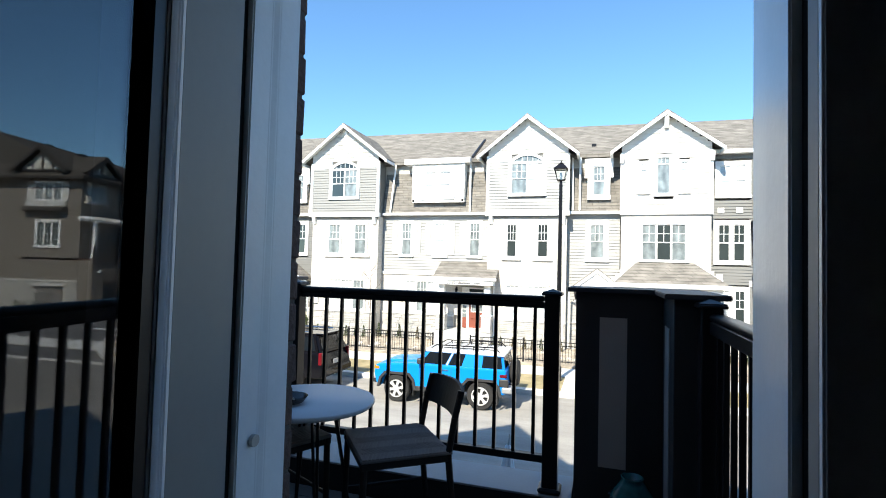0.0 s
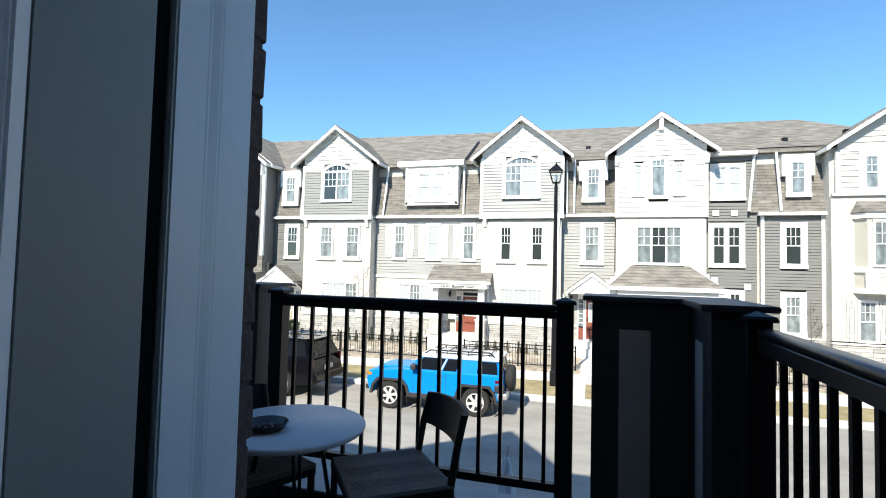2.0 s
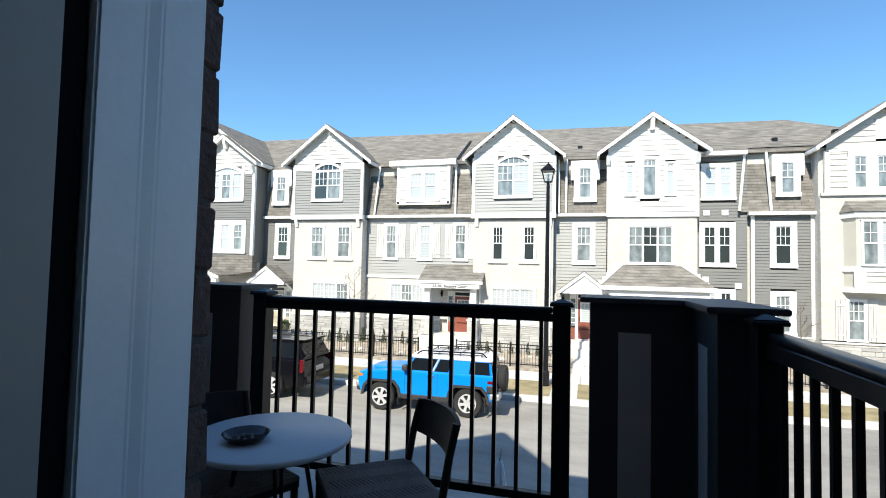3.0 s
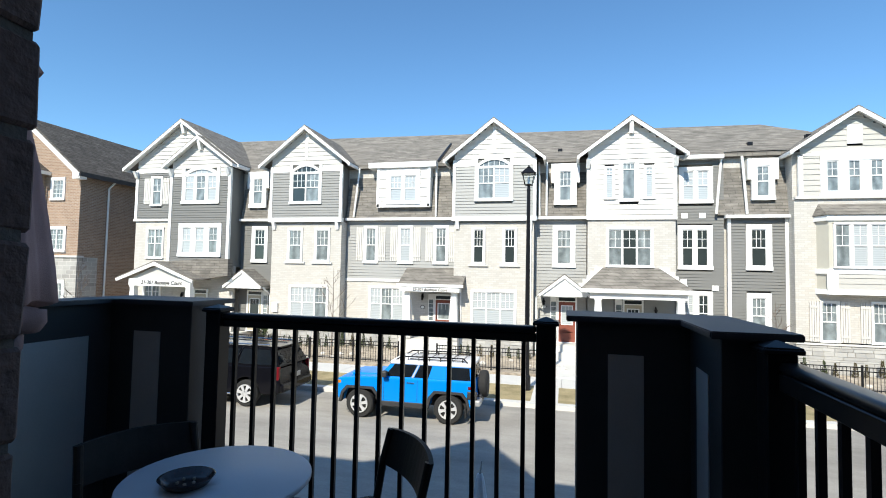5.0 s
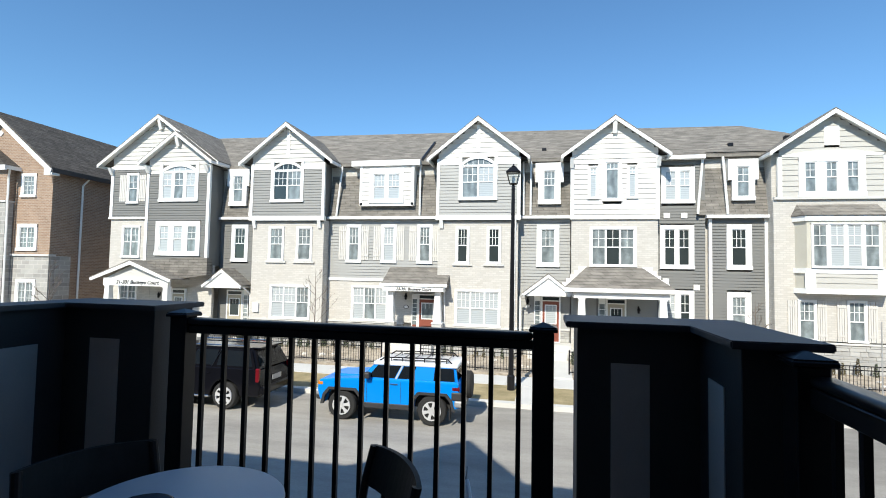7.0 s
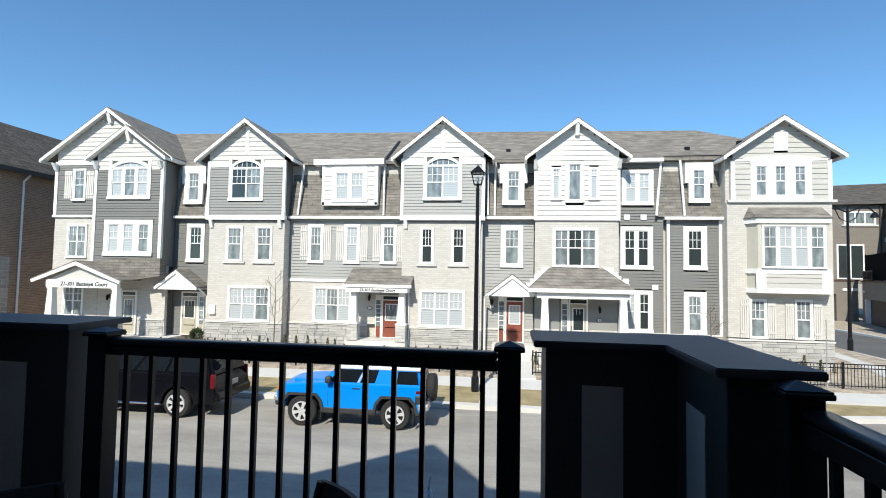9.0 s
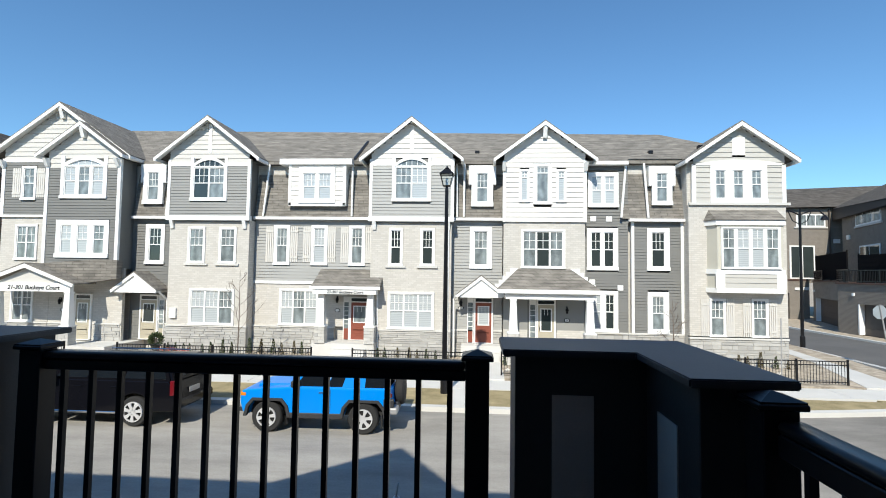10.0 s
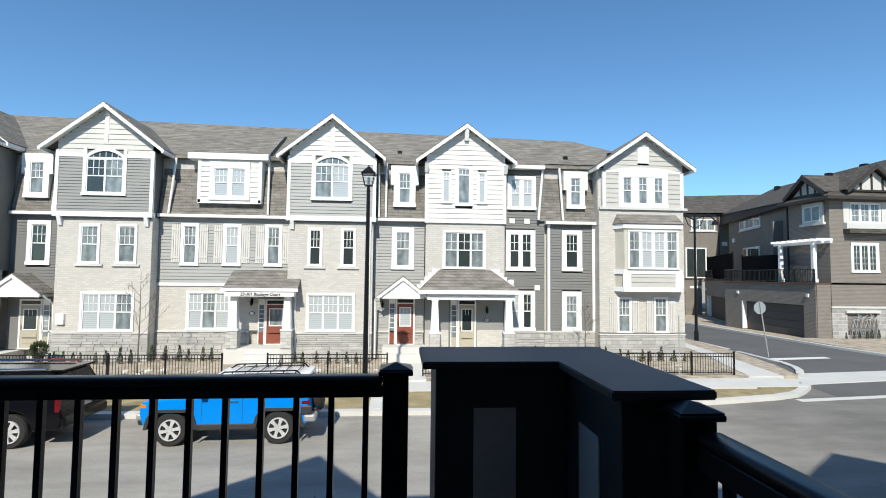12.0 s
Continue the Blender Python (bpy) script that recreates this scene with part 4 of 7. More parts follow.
def mansard(house, x0, x1, z0=4.35, z1=7.3, y0=None, y1=None, slope_left=0.0):
    y0, y1 = YR - 0.15, YR + 0.35
    bm = B()
    lo = [bm.verts.new(c) for c in ((x0 - slope_left, y0, z0), (x1, y0, z0), (x1, y1 + 0.3, z0), (x0, y1 + 0.3, z0))]
    hi = [bm.verts.new(c) for c in ((x0, y1, z1), (x1, y1, z1), (x1, y1 + 0.3, z1), (x0, y1 + 0.3, z1))]
    for i in range(4):
        bm.faces.new((lo[i], lo[(i + 1) % 4], hi[(i + 1) % 4], hi[i]))
    bm.faces.new(hi)
    part("mansard", bm, SHINGLE, house, "steep brown grey shingle mansard")
    trim(house, x0, x1, YR - 0.32, YR + 0.05, z0 - 0.14, z0, name="gutter")
    trim(house, x0, x1, YR - 0.02, YR + 0.3, z1 - 0.02, z1 + 0.11, name="gutter")


def body(house, x0, x1, hip=0.0):
    """Side and back walls and the main roof of one house of the row."""
    boxed("wall", BEIGE, house, x0, x1, YR + 0.25, 35, -3.1, 7.2)
    bm = B()
    vs = prism(bm, [(YR - 0.05, 7.40), (30.2, 10.3), (35.6, 7.40), (35.6, 7.2), (YR - 0.05, 7.2)], x0, x1, "x")
    for v in vs:
        high = v.co.z > 8
        if v.co.x > x1 - 0.01:
            v.co.x += -hip if high else 0.4 * (hip > 0)
        if high:
            v.co.z = 10.37 - 0.0145 * (v.co.x + 5)
    part("roof", bm, SHINGLE, house, "brown grey shingle roof")


def vents(house, pts):
    for x, y, z in pts:
        bm = B()
        bbox(bm, x - 0.12, x + 0.12, y - 0.12, y + 0.12, z - 0.15, z + 0.05, 0.02)
        part("roof_vent", bm, BLACKMETAL, house, "black roof vent")


# house with the small twin gables
A = thing("townhouse", "grey sided end townhouse with twin gables and porch", "house", (-21, YF, BASE), "townhouse row")
body(A, -26.0, -16.45)
h1 = window(A, -24.95, -24.09, 5.14, 7.0, YF, "m", 0.11, (2, 2))
shutter(A, -25.46, -24.98, 5.27, 6.88, YF)
shutter(A, -24.06, -23.60, 5.27, 6.88, YF)
ed = gable(A, -22.66, 3.34, 7.51, 10.44, 4.16, YF, 30, bracket=True)
siding(A, SID_DARK, -26.0, -23.05, 4.3, 7.2, YF, [h1])
siding(A, SID_PALE, -26.0, -19, 7.3, 10.3, YF, [], ed)
trim(A, -26.0, -23.05, YF - 0.05, YF, 7.2, 7.36)
trim(A, -26.1, -25.9, YF - 0.06, YF + 0.1, 4.3, 7.4, name="corner_board")
ys = YF - 0.45
h2 = window(A, -22.28, -19.68, 5.16, 7.42, ys, "bmb", 0.2, (2, 2), arch=0.5, mull=0.14)
ed = gable(A, -21.05, 1.98, 7.48, 9.25, 2.45, ys, 28, bracket=True)
siding(A, SID_DARK, -23.05, -19.0, 1.6, 6.8, ys, [h2, (-22.39, -19.43, 2.05, 4.0)])
siding(A, SID_PALE, -23.05, -19.0, 6.8, 9.2, ys, [(-22.25, -19.7, 6.6, 7.15)], ed)
window(A, -22.39, -19.43, 2.02, 4.02, ys, "bbm", 0.26, (2, 2), mull=0.3)
for x in (-23.05, -19.0):
    trim(A, x - 0.09, x + 0.09, ys - 0.06, ys + 0.1, 1.5, 7.3, name="corner_board")
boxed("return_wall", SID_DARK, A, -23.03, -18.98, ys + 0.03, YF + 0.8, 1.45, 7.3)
h3 = window(A, -25.14, -23.85, 1.88, 3.8, YF, "mm", 0.1, (2, 2))
h4 = window(A, -25.2, -23.9, -1.45, 0.4, YF, "mm", 0.1, (2, 2))
masonry(A, BEIGE, -26.0, -23.05, -1.4, 4.2, YF, [h3, h4])
trim(A, -26.1, -23.05, YF - 0.12, YF + 0.05, 4.2, 4.32)
stones(A, -26.0, -23.05, -2.9, -1.5, YF, 1)
# porch of the twin-gabled house
yp = YF - 1.7
bm = B()
prism(bm, [(-25.3, 0.72), (-22.7, 1.72), (-20.0, 0.72), (-20.0, 0.66), (-22.7, 1.64), (-25.3, 0.66)], yp - 0.25, ys - 0.03, "y")
prism(bm, [(-20.3, 0.70), (-18.6, 0.95), (-18.6, 1.9), (-19.4, 1.95), (-22.7, 1.72)], YF - 0.9, ys - 0.025, "y")
part("porch_roof", bm, SHINGLE, A, "shingle porch roof")
bm = B()
for d in (-1, 1):
    prism(bm, [(-22.65, 1.66), (-22.65 + d * 2.62, 0.67), (-22.65 + d * 2.58, 0.52), (-22.65, 1.46)], yp - 0.27, yp - 0.2, "y")
box(bm, -24.5, -20.3, yp - 0.1, yp + 0.12, 0.28, 0.70)
part("porch_beam", bm, WHITE, A, "white sign beam and rake boards")
bm = B()
prism(bm, [(-24.4, 0.7), (-20.9, 0.7), (-22.65, 1.48)], yp + 0.0, yp + 0.05, "y")
part("porch_gable", bm, SID_PALE, A)
lettering(A, "21-301 Buckeye Court", -22.25, yp - 0.11, 0.38, 0.30)
column(A, -24.25, yp + 0.05, -2.8, 0.28, -1.45)
column(A, -20.45, yp + 0.05, -2.8, 0.28, -1.45)
boxed("porch_floor", CONCRETE, A, -24.8, -18.2, yp - 0.3, YR + 0.2, -2.9, -2.35)
masonry(A, BEIGE, -23.05, -18.9, -2.35, 1.5, YF + 0.02)
stones(A, -23.05, -21.6, -2.35, -1.5, YF + 0.02, 11)
stones(A, -20.45, -18.95, -2.35, -1.5, YF + 0.02, 12)
stones(A, -17.25, -16.45, -2.6, -1.5, YR, 13)
front_door(A, -21.5, -20.55, -2.3, 0.12, YF - 0.02, TANDOOR, "m")
wall_lamp(A, -22.3, YF, -0.3)
house_plate(A, -22.2, YF, -0.75)
# its recessed bay with the small gabled entry
w = window(A, -18.39, -17.25, 5.02, 7.2, YR - 0.12, "m", 0.26, (3, 2), head=0.16)
for x in (-18.54, -17.25):
    trim(A, x, x + 0.15, YR - 0.17, YR + 0.3, 6.2, 7.2, name="dormer_board")
mansard(A, -18.9, -16.45)
boxed("dormer", WHITE, A, -18.35, -17.29, YR - 0.1, YR + 0.5, 5.05, 7.2)
w = window(A, -18.2, -17.11, 1.75, 3.93, YR, "d", 0.2, (3, 2))
siding(A, SID_DARK, -18.95, -16.45, 0.2, 4.25, YR, [w])
siding(A, SID_DARK, -18.95, -16.45, -2.3, 0.2, YR)
bm = B()
prism(bm, [(-19.2, 0.42), (-17.95, 1.36), (-16.7, 0.42), (-16.7, 0.36), (-17.95, 1.28), (-19.2, 0.36)], YF - 0.5, YR, "y")
part("porch_roof", bm, SHINGLE, A)
bm = B()
prism(bm, [(-19.05, 0.36), (-16.85, 0.36), (-17.95, 1.27)], YF - 0.45, YF - 0.4, "y")
for d in (-1, 1):
    prism(bm, [(-17.95, 1.29), (-17.95 + d * 1.26, 0.36), (-17.95 + d * 1.22, 0.22), (-17.95, 1.12)], YF - 0.53, YF - 0.46, "y")
box(bm, -19.05, -16.85, YF - 0.45, YR, 0.24, 0.36)
part("porch_gable", bm, WHITE, A, "white gabled entry hood")
front_door(A, -18.35, -17.3, -2.3, 0.1, YR - 0.02, TANDOOR, "d", (-17.28, -16.95))
house_plate(A, -16.75, YR, -0.4)
downpipe(A, [(-16.7, YF - 0.3, 0.3), (-16.55, YF + 0.2, -0.1), (-16.5, YF + 0.3, -2.7)])
downpipe(A, [(-16.9, YR, 7.2), (-17.0, YR - 0.2, 4.4)], 0.06)
downpipe(A, [(-16.6, YR, 7.2), (-16.65, YR - 0.2, 4.4)], 0.06)
downpipe(A, [(-19.2, YF - 0.1, 4.2), (-19.1, YR - 0.2, 3.9), (-19.1, YR - 0.2, 1.9)], 0.06)


def lower_brick(H, x0, x1, wins2, win1, seed, pieces=False, kinds="d"):
    hs = [window(H, a, b, 1.82, 3.74, YF, k, 0.1, (3, 2)) for (a, b), k in wins2]
    for (a, b), k in wins2:
        trim(H, a - 0.15, b + 0.15, YF - 0.09, YF + 0.02, 1.72, 1.815, name="stone_sill", m=CONCRETE)
    hs.append(window(H, win1[0], win1[1], -1.4, 0.5, YF, win1[2], 0.1, (3, 2)))
    masonry(H, BEIGE, x0, x1, -1.4, 4.1, YF, hs)
    stones(H, x0, x1, -2.9, -1.49, YF, seed, pieces)


def arch_gable(H, xm, hw, he, zw, zpk, mats, kinds):
    y = YF - 0.12
    ed = gable(H, xm, hw, zw, zpk, he, y, 29, king=True)
    h = window(H, xm - 1.0, xm + 1.0, 5.1, 7.42, y, kinds, 0.16, (3, 2), arch=0.5)
    siding(H, mats[0], xm - hw, xm + hw, 4.3, 6.95, y, [h])
    siding(H, mats[1], xm - hw, xm + hw, 7.1, zpk, y, [(xm - 0.85, xm + 0.85, 6.5, 7.2)], ed)
    trim(H, xm - hw, xm - 0.98, y - 0.04, y, 6.95, 7.12)
    trim(H, xm + 0.98, xm + hw, y - 0.04, y, 6.95, 7.12)
    for d in (-1, 1):
        trim(H, xm + d * hw - 0.08, xm + d * hw + 0.08, y - 0.05, y + 0.1, 4.2, 7.3, name="corner_board")
        bm = B()
        prism(bm, [(y - 0.12, 4.1), (YF + 0.02, 4.1), (YF + 0.02, 3.65), (YF - 0.08, 3.65)], xm + d * (hw - 0.2) - 0.09, xm + d * (hw - 0.2) + 0.09, "x")
        part("bracket", bm, WHITE, H)
    trim(H, xm - hw - 0.1, xm + hw + 0.1, y - 0.08, YF + 0.1, 4.08, 4.32, name="belt_board")
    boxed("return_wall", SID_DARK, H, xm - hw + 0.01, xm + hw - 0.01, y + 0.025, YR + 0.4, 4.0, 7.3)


# house with the shed dormer and the red door
C = thing("townhouse", "beige brick townhouse with grey gable, shed dormer and red door", "house", (-11, YF, BASE), "townhouse row")
body(C, -16.45, -5.7)
arch_gable(C, -14.28, 2.18, 2.85, 7.36, 9.58, (SID_MID, SID_PALE), "dm")
lower_brick(C, -16.4, -12.06, [((-15.38, -14.42), "m"), ((-13.68, -12.72), "m")], (-15.19, -12.73, "bbm"), 2)
boxed("return_wall", BEIGE, C, -16.39, -12.07, YF + 0.201, YR + 0.4, -2.9, 4.1)
mansard(C, -12.05, -5.65)
trim(C, -10.65, -6.75, YR - 0.45, YR + 0.5, 7.12, 7.42, name="dormer_eave")
siding(C, SID_CREAM, -10.1, -7.15, 5.0, 7.12, YR - 0.3, [(-9.55, -7.7, 5.1, 7.0)])
window(C, -9.6, -7.65, 5.08, 7.0, YR - 0.3, "bb", 0.22, (3, 2), head=0.1, mull=0.16)
boxed("dormer", WHITE, C, -10.08, -7.17, YR - 0.28, YR + 0.6, 4.98, 7.11)
for x in (-10.1, -7.15):
    trim(C, x - 0.08, x + 0.08, YR - 0.34, YR + 0.3, 4.95, 7.12, name="corner_board")
trim(C, -10.15, -7.1, YR - 0.34, YR - 0.2, 4.92, 5.1)
hs = [window(C, a, b, 1.8, 3.92, YR, k, 0.14, (3, 2)) for a, b, k in ((-11.0, -10.12, "m"), (-8.96, -8.07, "b"), (-6.92, -6.05, "m"))]
for a, b in ((-11.0, -10.12), (-8.96, -8.07), (-6.92, -6.05)):
    shutter(C, a - 0.44, a - 0.02, 1.95, 3.85, YR)
    shutter(C, b + 0.02, b + 0.44, 1.95, 3.85, YR)
siding(C, SID_LIGHT, -12.05, -5.65, 0.95, 4.22, YR, hs)
trim(C, -12.05, -5.65, YR - 0.06, YR + 0.05, 0.8, 0.95, name="belt_board")
h = window(C, -10.62, -8.46, -1.4, 0.54, YR, "bmb", 0.1, (3, 2))
masonry(C, BEIGE, -12.05, -5.65, -1.4, 0.8, YR, [h])
stones(C, -12.05, -7.6, -2.9, -1.49, YR, 3)
yp = YF - 0.55
boxed("porch_floor", CONCRETE, C, -8.35, -5.2, yp - 0.1, YR + 0.1, -2.9, -2.1)
boxed("step", CONCRETE, C, -7.3, -5.6, yp - 0.45, yp - 0.101, -2.9, -2.35)
boxed("step", CONCRETE, C, -7.3, -5.6, yp - 0.8, yp - 0.451, -2.9, -2.58)
front_door(C, -6.78, -5.72, -2.08, 0.18, YR - 0.03, RED, "m", (-7.12, -6.8))
column(C, -7.95, yp + 0.1, -2.1, 0.45, -1.28)
column(C, -5.45, yp + 0.1, -2.1, 0.45, -1.28)
bm = B()
prism(bm, [(yp - 0.3, 0.72), (YR, 1.6), (YR, 0.6), (yp - 0.3, 0.6)], -8.4, -4.95, "x")
part("porch_roof", bm, SHINGLE, C, "shingle porch roof")
trim(C, -8.45, -4.9, yp - 0.36, yp - 0.28, 0.60, 0.75, name="porch_fascia")
trim(C, -8.3, -5.1, yp - 0.31, yp + 0.25, 0.36, 0.579, name="porch_beam")
lettering(C, "23-301 Buckeye Court", -6.65, yp - 0.32, 0.40, 0.20)
wall_lamp(C, -7.45, YR, 0.0)
house_plate(C, -7.45, YR, -0.55)
downpipe(C, [(-11.35, YR - 0.05, 7.2), (-11.55, YR - 0.25, 4.4)], 0.055)
downpipe(C, [(-6.8, YR - 0.05, 7.2), (-6.75, YR - 0.25, 4.4)], 0.055)
downpipe(C, [(-5.75, YR - 0.05, 7.2), (-5.72, YR - 0.25, 4.4)], 0.055)
downpipe(C, [(-5.5, YF - 0.05, 0.7), (-5.2, YF - 0.03, 0.3), (-5.15, YF - 0.03, -2.7)])
vents(C, [(-5.9, 26.0, 8.0)])
boxed("meter_box", WHITE, C, -16.2, -15.85, YF - 0.12, YF - 0.001, -1.05, -0.55, label="white meter box")
bm = B()
prism(bm, [(YR - 0.02, 7.55), (YR + 3.0, 9.28), (YR + 3.0, 8.9), (YR - 0.02, 7.2)], -6.78, -6.66, "x")
part("roof_step", bm, BLACKMETAL, C, "dark flashing of a roof step")

# house with the pale arch gable and the gabled red entry
D = thing("townhouse", "beige brick townhouse with arched gable window and gabled entry", "house", (-2, YF, BASE), "townhouse row")
body(D, -5.65, 1.15)
arch_gable(D, -3.52, 2.1, 2.65, 7.3, 9.42, (SID_LIGHT, SID_CREAM), "mb")
lower_brick(D, -5.6, -1.45, [((-4.66, -3.93), "d"), ((-3.04, -2.29), "d")], (-4.66, -2.28, "bbb"), 4)
boxed("return_wall", BEIGE, D, -5.59, -1.46, YF + 0.201, YR + 0.4, -2.9, 4.1)
mansard(D, -1.45, 1.15)
window(D, -0.47, 0.65, 4.95, 7.1, YR - 0.12, "m", 0.26, (3, 2), head=0.14)
for x in (-0.62, 0.65):
    trim(D, x, x + 0.15, YR - 0.17, YR + 0.3, 6.1, 7.1, name="dormer_board")
boxed("dormer", WHITE, D, -0.43, 0.61, YR - 0.1, YR + 0.5, 4.98, 7.1)
h = window(D, -0.53, 0.61, 1.73, 3.9, YR, "m", 0.22, (3, 2))
siding(D, SID_LIGHT, -1.45, 1.15, -1.4, 4.22, YR, [h])
stones(D, -1.45, 1.15, -2.9, -1.49, YR, 5)
yp = YF - 0.1
bm = B()
prism(bm, [(-1.15, 0.46), (0.08, 1.42), (1.28, 0.46), (1.28, 0.40), (0.08, 1.34), (-1.15, 0.40)], yp - 0.3, YR, "y")
part("porch_roof", bm, SHINGLE, D)
bm = B()
prism(bm, [(-1.0, 0.4), (1.15, 0.4), (0.08, 1.33)], yp - 0.24, yp - 0.2, "y")
for d in (-1, 1):
    prism(bm, [(0.08, 1.35), (0.08 + d * 1.23, 0.4), (0.08 + d * 1.19, 0.26), (0.08, 1.18)], yp - 0.33, yp - 0.25, "y")
box(bm, -1.0, 1.15, yp - 0.24, YR, 0.28, 0.3999)
part("porch_gable", bm, WHITE, D, "white gabled entry hood")
front_door(D, -0.28, 0.70, -2.08, 0.28, YR - 0.05, RED, "b", (-0.62, -0.30))
boxed("porch_floor", CONCRETE, D, -0.9, 1.2, YF - 0.3, YR + 0.1, -2.9, -2.1)
boxed("step", CONCRETE, D, -0.7, 1.0, YF - 0.65, YF - 0.301, -2.9, -2.4)
wall_lamp(D, -0.95, YR, -0.05)
house_plate(D, -0.95, YR, -0.3)
downpipe(D, [(-1.25, YR - 0.1, 7.2), (-1.2, YR - 0.25, 4.4)], 0.055)
downpipe(D, [(-0.85, YR - 0.1, 7.2), (-0.85, YR - 0.25, 4.4)], 0.055)
downpipe(D, [(-1.6, YF - 0.05, 4.1), (-1.6, YF - 0.05, -2.7)])
downpipe(D, [(-1.15, YF - 0.3, 0.35), (-1.3, YF, 0.2), (-1.3, YF + 0.2, -2.7)])
vents(D, [(-0.2, 26.3, 8.15)])

# house with the cream gable, the hipped porch and the dark siding
E = thing("townhouse", "cream sided townhouse with hipped porch on two white columns", "house", (4, YF, BASE), "townhouse row")
body(E, 1.15, 7.45)
y = YF - 0.06
ed = gable(E, 3.2, 2.02, 7.28, 9.18, 2.56, y, 28.5, bracket=True)
hs = [window(E, 1.95, 2.45, 5.1, 6.75, y, "b", 0.08, (2, 2), split=0.78), window(E, 2.65, 3.55, 4.98, 7.05, y, "m", 0.15, (3, 1), split=0.82), window(E, 3.78, 4.28, 5.1, 6.75, y, "b", 0.08, (2, 2), split=0.78)]
siding(E, SID_CREAM, 1.18, 5.22, 4.1, 9.1, y, hs, ed)
for x in (1.2, 5.2):
    trim(E, x - 0.08, x + 0.08, y - 0.05, y + 0.1, 4.1, 7.2, name="corner_board")
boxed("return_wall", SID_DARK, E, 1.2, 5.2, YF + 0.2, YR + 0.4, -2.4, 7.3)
h = window(E, 2.05, 4.24, 1.77, 3.73, YF, "mdm", 0.1, (2, 2))
masonry(E, BEIGE, 1.18, 5.22, 0.6, 4.1, YF, [h])
for i in range(5):
    z0 = 0.78 + i * 0.2
    for a, b in ((0.76 + i * 0.19, 1.9), (4.5, 5.72 - i * 0.19)):
        trim(E, a, b, YF - 0.05, YF - 0.001, z0, z0 + 0.2, name="stepped_flashing")
bm = B()
yp = YF - 1.3
e = [bm.verts.new(c) for c in ((0.85, yp, 0.72), (5.75, yp, 0.72), (5.75, YF, 0.72), (0.85, YF, 0.72), (1.9, YF - 0.02, 1.75), (4.5, YF - 0.02, 1.75))]
for f in ((0, 1, 5, 4), (1, 2, 5), (3, 0, 4), (0, 3, 2, 1), (2, 3, 4, 5)):
    bm.faces.new([e[i] for i in f])
part("porch_roof", bm, SHINGLE, E, "hipped shingle porch roof")
trim(E, 0.82, 5.78, yp - 0.08, yp, 0.56, 0.75, name="porch_fascia")
trim(E, 1.25, 5.5, yp + 0.12, yp + 0.45, 0.28, 0.62, name="porch_beam")
column(E, 1.62, yp + 0.3, -2.3, 0.28, -1.35)
column(E, 5.22, yp + 0.3, -2.3, 0.28, -1.35)
boxed("porch_floor", CONCRETE, E, 1.2, 5.6, yp, YF + 0.2, -2.9, -2.3)
masonry(E, SID_MID, 1.2, 5.2, -1.3, 0.6, YF + 0.19, [(2.4, 3.85, -2.3, 0.3)], thick=0.01)
masonry(E, BEIGE, 1.2, 5.2, -2.3, -1.3, YF + 0.18, [(2.4, 3.85, -2.3, 0.3)], thick=0.02)
front_door(E, 2.85, 3.8, -2.27, 0.25, YF + 0.17, TANDOOR, "d", (2.5, 2.83))
wall_lamp(E, 4.35, YF + 0.18, -0.3)
house_plate(E, 4.35, YF + 0.17, -0.8, "27")
hs = [window(E, 5.5, 7.03, 4.95, 6.75, YR, "bb", 0.18, (2, 2), mull=0.14), window(E, 5.44, 7.0, 1.73, 3.88, YR, "dd", 0.2, (2, 2), mull=0.14), window(E, 5.52, 6.99, -1.4, 0.69, YR, "bd", 0.18, (2, 2), mull=0.2)]
siding(E, SID_DARK, 5.2, 7.5, -1.4, 7.2, YR, hs)
stones(E, 5.2, 7.5, -2.9, -1.49, YR, 6)
for x, z in ((5.75, 4.35), (6.55, 4.35), (5.7, 1.13), (7.1, 0.85)):
    trim(E, x - 0.14, x + 0.14, YR - 0.07, YR - 0.02, z - 0.13, z + 0.13, name="vent_cover")
trim(E, 5.2, 7.45, YR - 0.35, YR + 0.05, 7.1, 7.28, name="gutter")

# end house with the bay window
F = thing("townhouse", "end townhouse with mansard, cream gable and beige bay window", "house", (11, YF, BASE), "townhouse row")
body(F, 7.45, 14.75, 3.9)
mansard(F, 7.5, 10.35, slope_left=0.35)
window(F, 8.66, 9.65, 5.05, 7.05, YR - 0.12, "m", 0.22, (2, 2), head=0.14)
for x in (8.50, 9.65):
    trim(F, x, x + 0.16, YR - 0.17, YR + 0.3, 6.05, 7.05, name="dormer_board")
boxed("dormer", WHITE, F, 8.7, 9.61, YR - 0.1, YR + 0.5, 5.08, 7.05)
hs = [window(F, 8.43, 9.53, 1.74, 3.91, YR - 0.02, "d", 0.22, (3, 2)), window(F, 8.43, 9.48, -1.42, 0.67, YR - 0.02, "m", 0.22, (3, 2))]
siding(F, SID_DARK, 7.75, 10.2, -1.4, 4.22, YR - 0.02, hs)
for x in (7.72, 10.15):
    trim(F, x - 0.07, x + 0.07, YR - 0.08, YR + 0.1, -1.4, 4.2, name="corner_board")
stones(F, 7.5, 10.3, -2.9, -1.49, YR - 0.02, 7)
downpipe(F, [(8.3, YR - 0.05, 7.2), (8.42, YR - 0.3, 4.4)], 0.06)
downpipe(F, [(7.4, YR - 0.05, 7.2), (7.1, YR - 0.3, 4.4)], 0.06)
y = YF - 0.02
ed = gable(F, 12.6, 2.15, 7.2, 9.08, 2.68, y, 30)
